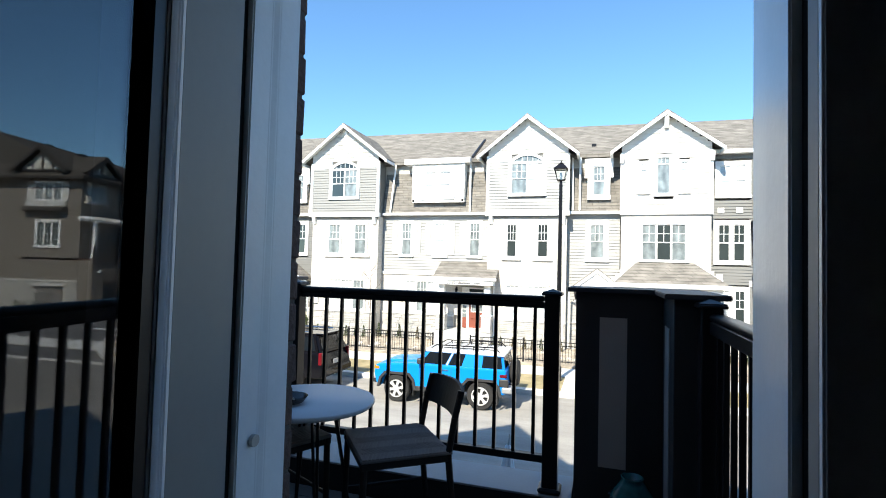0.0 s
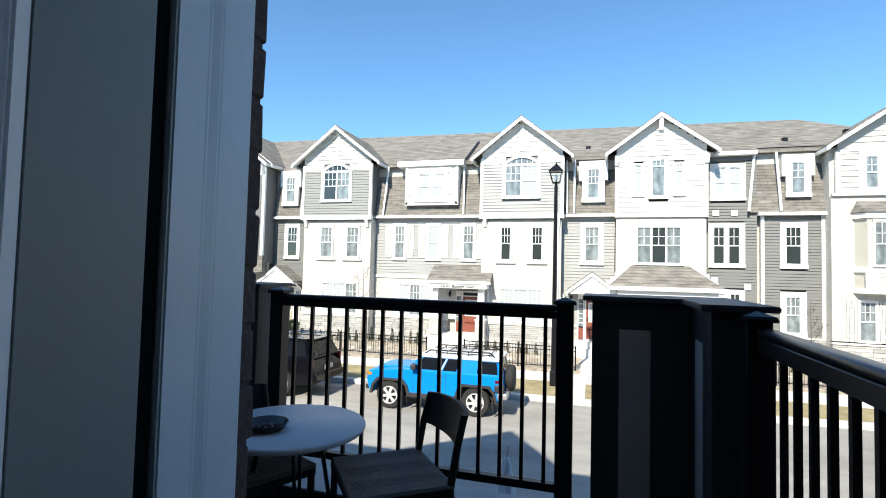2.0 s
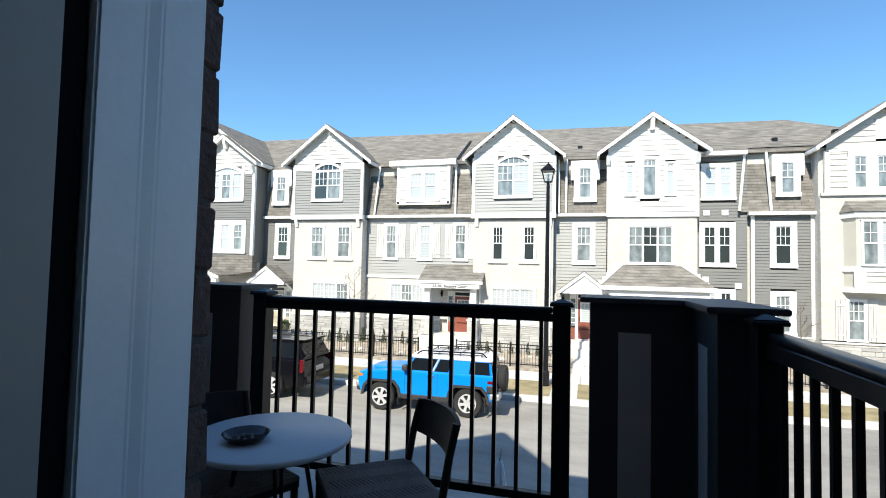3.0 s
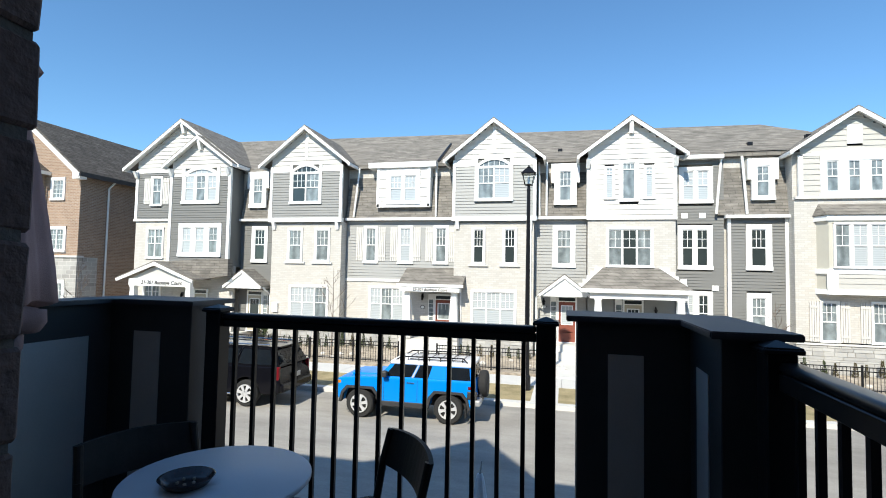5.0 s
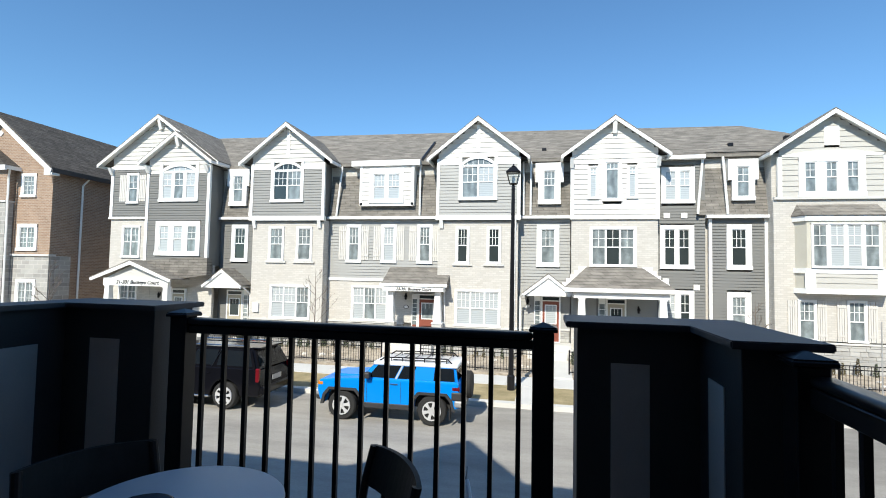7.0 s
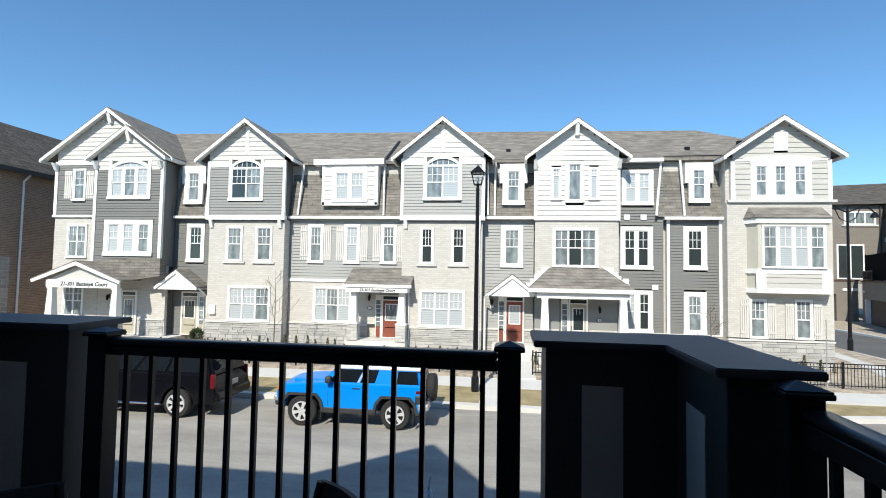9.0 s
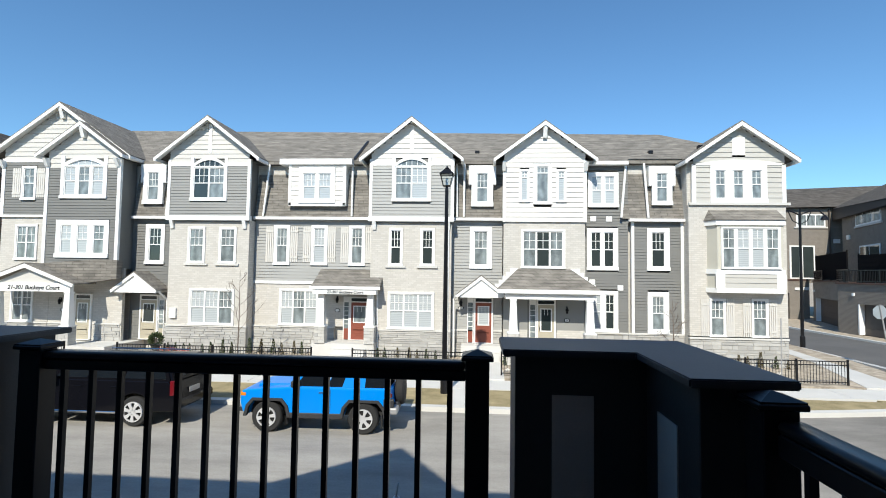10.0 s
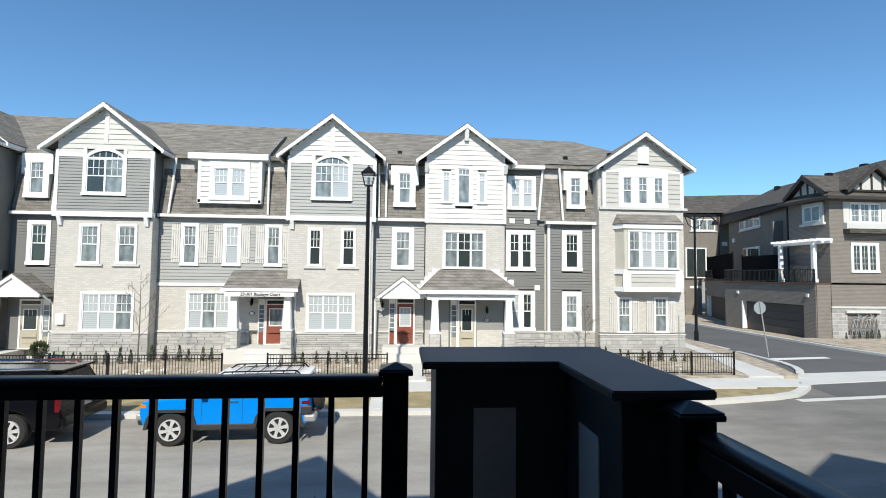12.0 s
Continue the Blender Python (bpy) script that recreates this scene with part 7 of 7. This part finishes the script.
def blue_suv(at):
    c = thing("car", "bright blue retro off-road car with white roof", "car", (0, 0, 0))
    W, WX, wr = 0.90, 1.345, 0.425

    def mouth(x):
        return [(x + 0.575, 0.46), (x + 0.515, 0.70), (x + 0.375, 0.865), (x - 0.375, 0.865), (x - 0.515, 0.70), (x - 0.575, 0.46)]
    prof = [(-2.04, 0.55), (-2.12, 0.80), (-2.11, 1.02), (-2.06, 1.12), (-1.92, 1.15), (-1.45, 1.20), (-0.78, 1.235), (2.05, 1.245), (2.10, 1.2), (2.12, 0.86), (2.14, 0.8), (2.12, 0.55)]
    prof += mouth(WX) + mouth(-WX)
    bm = B()
    side_prism(bm, prof, W, 0.055)
    part("body", bm, BLUE, c, "bright blue painted body")
    bm = B()
    bbox(bm, -1.75, -0.82, -0.52, 0.52, 1.16, 1.25, 0.035, 3)
    part("bonnet_bulge", bm, BLUE, c)
    cab = (-0.78, 2.06, -0.40, 1.98, 1.235, 1.68, 0.85, 0.765)
    bm = B()
    cabin(bm, *cab)
    part("cabin", bm, BLUE, c)
    bm = B()
    bbox(bm, -0.46, 2.05, -0.79, 0.79, 1.61, 1.715, 0.048, 4)
    for v in bm.verts:
        if v.co.z > 1.66:
            v.co.z += 0.03 * (1 - (v.co.y / 0.8) ** 2)
    part("roof_panel", bm, CARWHITE, c, "white painted roof", True)
    side_glass(c, 0, 0.06, 0.345, 0.07, 0.86, cab, CARGLASS)
    side_glass(c, 0, 0.352, 0.372, 0.05, 0.86, cab, GALV, "silver grey door pillar")
    side_glass(c, 0, 0.38, 0.53, 0.07, 0.86, cab, CARGLASS)
    side_glass(c, 0, 0.755, 0.975, 0.06, 0.84, cab, CARGLASS)
    end_glass(c, cab, False, CARGLASS)
    end_glass(c, cab, True, CARGLASS)
    for x in (-WX, WX):
        flare(c, x, W)
        for y, o in ((-0.80, -1), (0.80, 1)):
            wheel(c, x, y, wr, wr, 0.25, 6, o)
    bm = B()
    bbox(bm, -2.20, -1.94, -0.84, 0.84, 0.52, 0.82, 0.07, 3)
    part("front_bumper", bm, PLASTIC, c, "dark front bumper")
    for s in (-1, 1):
        bm = B()
        bbox(bm, 1.98, 2.29, min(s * 0.93, s * 0.5), max(s * 0.93, s * 0.5), 0.56, 0.75, 0.05, 3)
        part("bumper_corner", bm, GALV, c, "silver rear bumper corner")
        bm = B()
        bbox(bm, 1.90, 2.19, s * 0.88 - 0.05, s * 0.88 + 0.05, 0.751, 0.98, 0.03, 2)
        part("rear_cladding", bm, PLASTIC, c, "dark rear corner cladding")
        bm = B()
        bbox(bm, -2.21, -2.0, s * 0.80 - 0.09, s * 0.80 + 0.09, 0.66, 0.84, 0.05, 2)
        part("bumper_end", bm, GALV, c, "grey front bumper end")
    boxed("bumper_bar", PLASTIC, c, 2.05, 2.26, -0.5, 0.5, 0.55, 0.80, r=0.02)
    for s in (-1, 1):
        boxed("tail_light", TAILRED, c, 1.90, 2.13, s * 0.86 - 0.05, s * 0.86 + 0.05, 1.0, 1.13, label="red tail light", r=0.03)
        boxed("turn_signal", AMBER, c, -2.11, -1.93, s * 0.84 - 0.068, s * 0.84 + 0.068, 0.96, 1.09, label="amber turn signal", r=0.03)
        bm = B()
        lathe(bm, [(0.1, -0.02), (0.1, 0.03)], 14, (0, 0, 0), "y")
        for v in bm.verts:
            v.co = Vector((-2.13 + v.co.y, s * 0.56 + v.co.x, 0.98 + v.co.z))
        part("headlight", bm, CHROME, c, "round headlight")
        bm = B()
        bbox(bm, -0.64, -0.47, s * 1.0 - 0.10, s * 1.0 + 0.10, 1.26, 1.44, 0.04, 2)
        rod(bm, (-0.54, s * 0.84, 1.29), (-0.54, s * 0.94, 1.32), 0.03, n=6)
        part("mirror", bm, PLASTIC, c, "black wing mirror")
        boxed("door_handle", CHROME, c, 0.10, 0.33, s * 0.905 - 0.025, s * 0.905 + 0.025, 1.09, 1.13, label="chrome door handle", r=0.012)
        boxed("rocker", PLASTIC, c, -0.78, 0.78, s * 0.89 - 0.04, s * 0.89 + 0.04, 0.40, 0.55, label="dark sill step", r=0.02)
        for x, zt in ((-0.60, 1.26), (0.42, 1.26)):
            bm = B()
            tube(bm, [(x, s * 0.899, 0.58), (x, s * 0.899, 1.19), (x, s * 0.86, zt - 0.02)], 0.006, 5)
            part("door_seam", bm, PLASTIC, c)
        boxed("mud_flap", RUBBER, c, 1.84, 1.87, s * 0.80 - 0.12, s * 0.80 + 0.12, 0.2, 0.6)
        boxed("mud_flap", RUBBER, c, -0.80, -0.78, s * 0.80 - 0.12, s * 0.80 + 0.12, 0.22, 0.5)
    boxed("grille", CARWHITE, c, -2.16, -2.10, -0.45, 0.45, 0.88, 1.08, r=0.02)
    bm = B()
    lathe(bm, [(0.1, -0.13), (0.36, -0.13), (0.40, -0.08), (0.40, 0.08), (0.35, 0.13), (0.1, 0.13)], 28, (0, 0, 0), "y")
    for v in bm.verts:
        v.co = Vector((2.26 + v.co.y, v.co.x + 0.02, 1.04 + v.co.z))
    part("spare_wheel", bm, RUBBER, c, "black spare wheel on the back")
    bm = B()
    for s in (-1, 1):
        tube(bm, [(-0.34, s * 0.60, 1.70), (-0.15, s * 0.60, 1.82), (1.72, s * 0.60, 1.845), (1.86, s * 0.62, 1.72)], 0.021, 6)
        tube(bm, [(0.1, s * 0.60, 1.76), (1.75, s * 0.60, 1.775)], 0.016, 6)
    for k in range(6):
        x = 0.05 + k * 0.33
        tube(bm, [(x, -0.60, 1.82), (x, -0.40, 1.785), (x, 0.40, 1.785), (x, 0.60, 1.82)], 0.016, 6)
        for s in (-1, 1):
            tube(bm, [(x, s * 0.60, 1.70), (x, s * 0.60, 1.825)], 0.014, 5)
    part("roof_rack", bm, BLACKMETAL, c, "black tubular roof rack")
    c.matrix_basis = at


def black_suv(at):
    c = thing("car", "large glossy black sport utility car", "car", (0, 0, 0))
    W, WX, wr = 0.98, 1.47, 0.42
    prof = [(-2.62, 0.45), (-2.72, 0.65), (-2.66, 1.12), (-2.5, 1.2), (-1.35, 1.28), (2.45, 1.28), (2.62, 1.0), (2.68, 0.75), (2.62, 0.45)]
    prof += [(WX + 0.54, 0.42)] + arc(WX, wr, 0.50, 0.1, math.pi - 0.1, 12) + [(WX - 0.54, 0.38), (-WX + 0.54, 0.38)] + arc(-WX, wr, 0.50, 0.1, math.pi - 0.1, 12) + [(-WX - 0.54, 0.42)]
    bm = B()
    side_prism(bm, prof, W, 0.05)
    part("body", bm, CARBLACK, c, "glossy black body")
    cab = (-1.35, 2.58, -0.62, 2.30, 1.275, 1.88, 0.94, 0.76)
    bm = B()
    cabin(bm, *cab, 0.08)
    part("cabin", bm, CARBLACK, c)
    for u0, u1 in ((0.09, 0.33), (0.36, 0.60), (0.63, 0.95)):
        side_glass(c, 0, u0, u1, 0.10, 0.85, cab, CARGLASS)
    end_glass(c, cab, False, CARGLASS)
    end_glass(c, cab, True, CARGLASS)
    for x in (-WX, WX):
        for y, o in ((-0.86, -1), (0.86, 1)):
            wheel(c, x, y, wr, wr, 0.27, 7, o, 0.66)
    for s in (-1, 1):
        boxed("tail_light", TAILRED, c, 2.5, 2.63, s * 0.935 - 0.05, s * 0.935 + 0.05, 0.88, 1.3, label="tall red tail light", r=0.02)
        bm = B()
        tube(bm, [(-0.5, s * 0.70, 1.92), (2.1, s * 0.70, 1.93)], 0.022, 6)
        part("roof_rail", bm, CHROME, c)
        bm = B()
        bbox(bm, -1.0, -0.82, s * 1.1 - 0.11, s * 1.1 + 0.11, 1.25, 1.43, 0.04, 2)
        rod(bm, (-0.9, s * 0.92, 1.3), (-0.9, s * 1.02, 1.32), 0.03, n=6)
        part("mirror", bm, CARBLACK, c)
        for x in (-0.3, 0.75):
            boxed("door_handle", CARBLACK, c, x, x + 0.2, s * 0.99 - 0.02, s * 0.99 + 0.02, 1.08, 1.12, r=0.01)
        boxed("running_board", CHROME, c, -0.95, 0.95, s * 0.97 - 0.05, s * 0.97 + 0.05, 0.36, 0.42, label="bright side step", r=0.015)
        bm = B()
        tube(bm, [(0.98, s * 0.955, 1.29), (1.22, s * 0.80, 1.84)], 0.014, 5)
        part("chrome_strip", bm, CHROME, c)
    boxed("rear_bumper", CARBLACK, c, 2.5, 2.76, -0.95, 0.95, 0.5, 0.76, r=0.05)
    boxed("number_plate", GALV, c, 2.66, 2.69, -0.26, 0.26, 0.85, 1.0, label="small number plate", r=0.005)
    boxed("rear_spoiler", CARBLACK, c, 2.2, 2.5, -0.72, 0.72, 1.84, 1.90, r=0.02)
    c.matrix_basis = at


blue_suv(pose(-4.52, 13.72, ROAD, 0, 0, 1.5))
black_suv(pose(-11.2, 13.75, ROAD, 0, 0, 0.5))

# ---- balcony furniture ----
tab = thing("bistro_table", "round white bistro table on thin black legs", "table", (-1.19, 0.341, FLOOR))
bm = B()
lathe(bm, [(0.30, 0.494), (0.330, 0.499), (0.340, 0.509), (0.340, 0.521), (0.335, 0.526)], 48, (-1.19, 0.341, 0))
part("tabletop", bm, TABLETOP, tab, "white round tabletop", True)
for k in range(4):
    a = math.pi / 4 + k * math.pi / 2
    bm = B()
    for da in (-0.12, 0.12):
        rod(bm, (-1.19 + 0.13 * math.cos(a + da), 0.341 + 0.13 * math.sin(a + da), 0.494), (-1.19 + 0.25 * math.cos(a), 0.341 + 0.25 * math.sin(a), FLOOR), 0.008, n=8)
    part("leg", bm, BLACKMETAL, tab, "black hairpin leg")
bm = B()
lathe(bm, [(0.14, 0.484), (0.16, 0.484), (0.16, 0.4939), (0.14, 0.4939)], 20, (-1.19, 0.341, 0))
part("mounting_ring", bm, BLACKMETAL, tab)
dish = thing("bowl", "shallow dark brown bowl on the white table", "bowl", (-1.242, 0.232, 0.526))
bm = B()
lathe(bm, [(0.001, 0.526), (0.055, 0.526), (0.075, 0.534), (0.092, 0.557), (0.096, 0.561), (0.09, 0.561), (0.072, 0.541), (0.05, 0.535), (0.001, 0.535)], 32, (-1.242, 0.232, 0))
part("body", bm, DISH, dish, smooth=True)
for k in range(5):
    bm = B()
    bmesh.ops.create_icosphere(bm, subdivisions=1, radius=0.007, matrix=Matrix.Translation((-1.242 + 0.03 * math.cos(k * 1.3), 0.232 + 0.03 * math.sin(k * 1.3), 0.542)))
    part("crumb", bm, SOIL, dish)


def chair(at):
    """A dark wooden chair with a chevron woven seat and one broad curved back rail. It faces +x."""
    c = thing("chair", "black wooden chair with chevron woven cord seat", "chair", (0, 0, 0), "balcony chairs")
    sw, sh, s0, s1 = 0.218, 0.50, -0.20, 0.235
    for y in (-sw, sw):
        bm = B()
        tube(bm, [(s1 - 0.01, y, 0), (s1 - 0.02, y, sh)], 0.017, 10)
        part("leg", bm, BLACKWOOD, c)
        bm = B()
        tube(bm, [(s0 - 0.05, y * 1.02, 0), (s0, y, sh - 0.02), (s0 - 0.03, y, 0.66), (s0 - 0.062, y * 0.98, 0.79)], 0.017, 10)
        part("leg", bm, BLACKWOOD, c)
        bm = B()
        bbox(bm, s0, s1, y - 0.016, y + 0.016, sh - 0.045, sh - 0.005, 0.006)
        part("seat_rail", bm, BLACKWOOD, c)
        bm = B()
        tube(bm, [(s0 - 0.02, y, 0.2), (s1 - 0.01, y, 0.2)], 0.010, 8)
        part("stretcher", bm, BLACKWOOD, c)
    for x in (s0, s1 - 0.02):
        bm = B()
        bbox(bm, x - 0.016, x + 0.016, -sw + 0.016, sw - 0.016, sh - 0.045, sh - 0.005, 0.006)
        part("seat_rail", bm, BLACKWOOD, c)
    # woven cords: short raised strands in four chevron bands
    bm = B()
    bbox(bm, s0 - 0.018, s1 + 0.0, -sw - 0.018, sw + 0.018, sh - 0.012, sh + 0.004, 0.005)
    seat = part("seat", bm, WEAVE, c, "dark grey chevron woven cord")
    bm = B()
    n, bands = 24, 6
    bw = (2 * sw + 0.03) / bands
    dx = (s1 - s0 + 0.01) / n
    for b in range(bands):
        y0 = -sw - 0.015 + b * bw
        up = 1 if b % 2 else -1
        for i in range(n):
            x = s0 - 0.012 + i * dx
            a, d = (x, x + dx * 1.6) if up > 0 else (x + dx * 1.6, x)
            a, d = min(a, s1 - 0.02), min(d, s1 - 0.02)
            lo = [(a, y0), (d, y0 + bw), (d + dx * 0.72, y0 + bw), (a + dx * 0.72, y0)]
            z = sh + 0.004
            v = [bm.verts.new((p[0], p[1], z)) for p in lo] + [bm.verts.new((p[0] * 0.999, p[1], z + 0.004)) for p in lo]
            for f in ((4, 5, 6, 7), (0, 1, 5, 4), (1, 2, 6, 5), (2, 3, 7, 6), (3, 0, 4, 7)):
                bm.faces.new([v[j] for j in f])
    part("seat_weave", bm, WEAVE, seat, kind="stuff")
    bm = B()
    m = 12
    rows = []
    for i in range(m + 1):
        u = -1 + 2 * i / m
        y = u * (sw + 0.012)
        bow = -0.045 * (1 - u * u)
        row = []
        for z, dx_ in ((0.645, 0.018), (0.79 + 0.012 * (1 - u * u), -0.02)):
            for th in (0.009, -0.009):
                row.append(bm.verts.new((s0 - 0.045 + dx_ + bow + th, y, z)))
        rows.append(row)
    for p, q in zip(rows, rows[1:]):
        for i, j in ((0, 1), (1, 3), (3, 2), (2, 0)):
            bm.faces.new((p[i], p[j], q[j], q[i]))
    bm.faces.new([rows[0][i] for i in (0, 1, 3, 2)])
    bm.faces.new([rows[-1][i] for i in (2, 3, 1, 0)])
    bmesh.ops.recalc_face_normals(bm, faces=list(bm.faces))
    part("backrest", bm, BLACKWOOD, c, "broad curved wooden back rail")
    c.matrix_basis = at
    return c


ch = chair(pose(-0.735, 0.455, FLOOR, 0, 0, 218))
copy_thing(ch, pose(-1.40, 0.30, FLOOR, 0, 0, -27))
pot = thing("lantern_pot", "teal glazed pierced ceramic lantern on the deck", "lantern", (0.42, 0.70, FLOOR))
bm = B()
lathe(bm, [(0.06, FLOOR), (0.085, FLOOR + 0.02), (0.11, FLOOR + 0.14), (0.115, FLOOR + 0.22), (0.10, FLOOR + 0.31), (0.06, FLOOR + 0.365), (0.052, FLOOR + 0.385), (0.056, FLOOR + 0.395), (0.046, FLOOR + 0.395), (0.044, FLOOR + 0.36)], 28, (0.42, 0.70, 0))
part("body", bm, TEAL, pot, smooth=True)
bm = B()
for zz, rad in ((0.25, 0.112), (0.29, 0.105), (0.18, 0.1145)):
    for k in range(14):
        a = 2 * math.pi * k / 14 + zz * 9
        bmesh.ops.create_icosphere(bm, subdivisions=1, radius=0.011, matrix=Matrix.Translation((0.42 + rad * math.cos(a), 0.70 + rad * math.sin(a), FLOOR + zz)))
part("piercings", bm, BLACKMETAL, pot, kind="stuff")

# closed mauve parasol standing on the balcony beside the table
mv = thing("closed_parasol", "dusty mauve canvas parasol closed in loose folds", "parasol", (-1.42, -0.35, FLOOR))


def folds(name, prof, ph):
    bm = B()
    n = 48
    rings = []
    for rad, z in prof:
        ring = []
        for i in range(n):
            a = 2 * math.pi * i / n
            q = rad * (0.93 + 0.10 * math.cos(6 * a + ph) + 0.04 * math.cos(13 * a + 2 * ph))
            ring.append(bm.verts.new((-1.42 + q * math.cos(a), -0.35 + q * math.sin(a), z + 0.012 * math.sin(3 * a + ph))))
        rings.append(ring)
    for p, q in zip(rings, rings[1:]):
        for i in range(n):
            bm.faces.new((p[i], p[(i + 1) % n], q[(i + 1) % n], q[i]))
    bm.faces.new(rings[0][::-1])
    bm.faces.new(rings[-1])
    part(name, bm, MAUVE, mv, smooth=True)


folds("canopy", [(0.150, 1.20), (0.160, 1.205), (0.150, 1.30), (0.128, 1.45), (0.106, 1.58), (0.075, 1.72), (0.055, 1.85)], 0.3)
folds("top_flap", [(0.098, 1.845), (0.102, 1.852), (0.068, 1.91), (0.048, 1.98), (0.03, 2.06), (0.012, 2.09)], 1.2)
folds("valance", [(0.118, 1.135), (0.128, 1.14), (0.142, 1.165), (0.140, 1.199)], 2.2)
folds("inner_hem", [(0.06, 1.06), (0.084, 1.068), (0.10, 1.10), (0.10, 1.134)], 3.0)
bm = B()
rod(bm, (-1.42, -0.35, FLOOR + 0.05), (-1.42, -0.35, 1.1), 0.019, n=12)
part("pole", bm, BLACKMETAL, mv, "dark metal pole")
bm = B()
lathe(bm, [(0.001, FLOOR + 0.003), (0.19, FLOOR + 0.003), (0.19, FLOOR + 0.03), (0.05, FLOOR + 0.06), (0.04, FLOOR + 0.15), (0.001, FLOOR + 0.15)], 24, (-1.42, -0.35, 0))
part("base", bm, BLACKMETAL, mv, "dark round parasol base")

# closed white parasol standing on the drive below
pu = thing("closed_parasol", "closed white parasol standing on the drive below", "parasol", (-0.96, 5.15, ROAD))
bm = B()
rod(bm, (-0.96, 5.15, ROAD), (-0.96, 5.15, -1.25), 0.02, n=8)
rod(bm, (-0.96, 5.15, -1.25), (-0.935, 5.13, -1.08), 0.012, 0.008, n=6)
part("pole", bm, GALV, pu)
bm = B()
n = 24
rings = []
for rad, z in ((0.11, -2.4), (0.13, -2.3), (0.10, -1.7), (0.045, -1.32), (0.03, -1.25)):
    rings.append([bm.verts.new((-0.96 + rad * (1 + 0.25 * math.sin(6 * a)) * math.cos(a), 5.15 + rad * (1 + 0.25 * math.sin(6 * a)) * math.sin(a), z)) for a in [2 * math.pi * i / n for i in range(n)]])
for p, q in zip(rings, rings[1:]):
    for i in range(n):
        bm.faces.new((p[i], p[(i + 1) % n], q[(i + 1) % n], q[i]))
bm.faces.new(rings[-1])
part("canopy", bm, WHITEFABRIC, pu, "white folded canvas", True)
bm = B()
lathe(bm, [(0.25, ROAD), (0.25, ROAD + 0.06), (0.05, ROAD + 0.1)], 20, (-0.96, 5.15, 0))
part("base", bm, CONCRETE, pu)
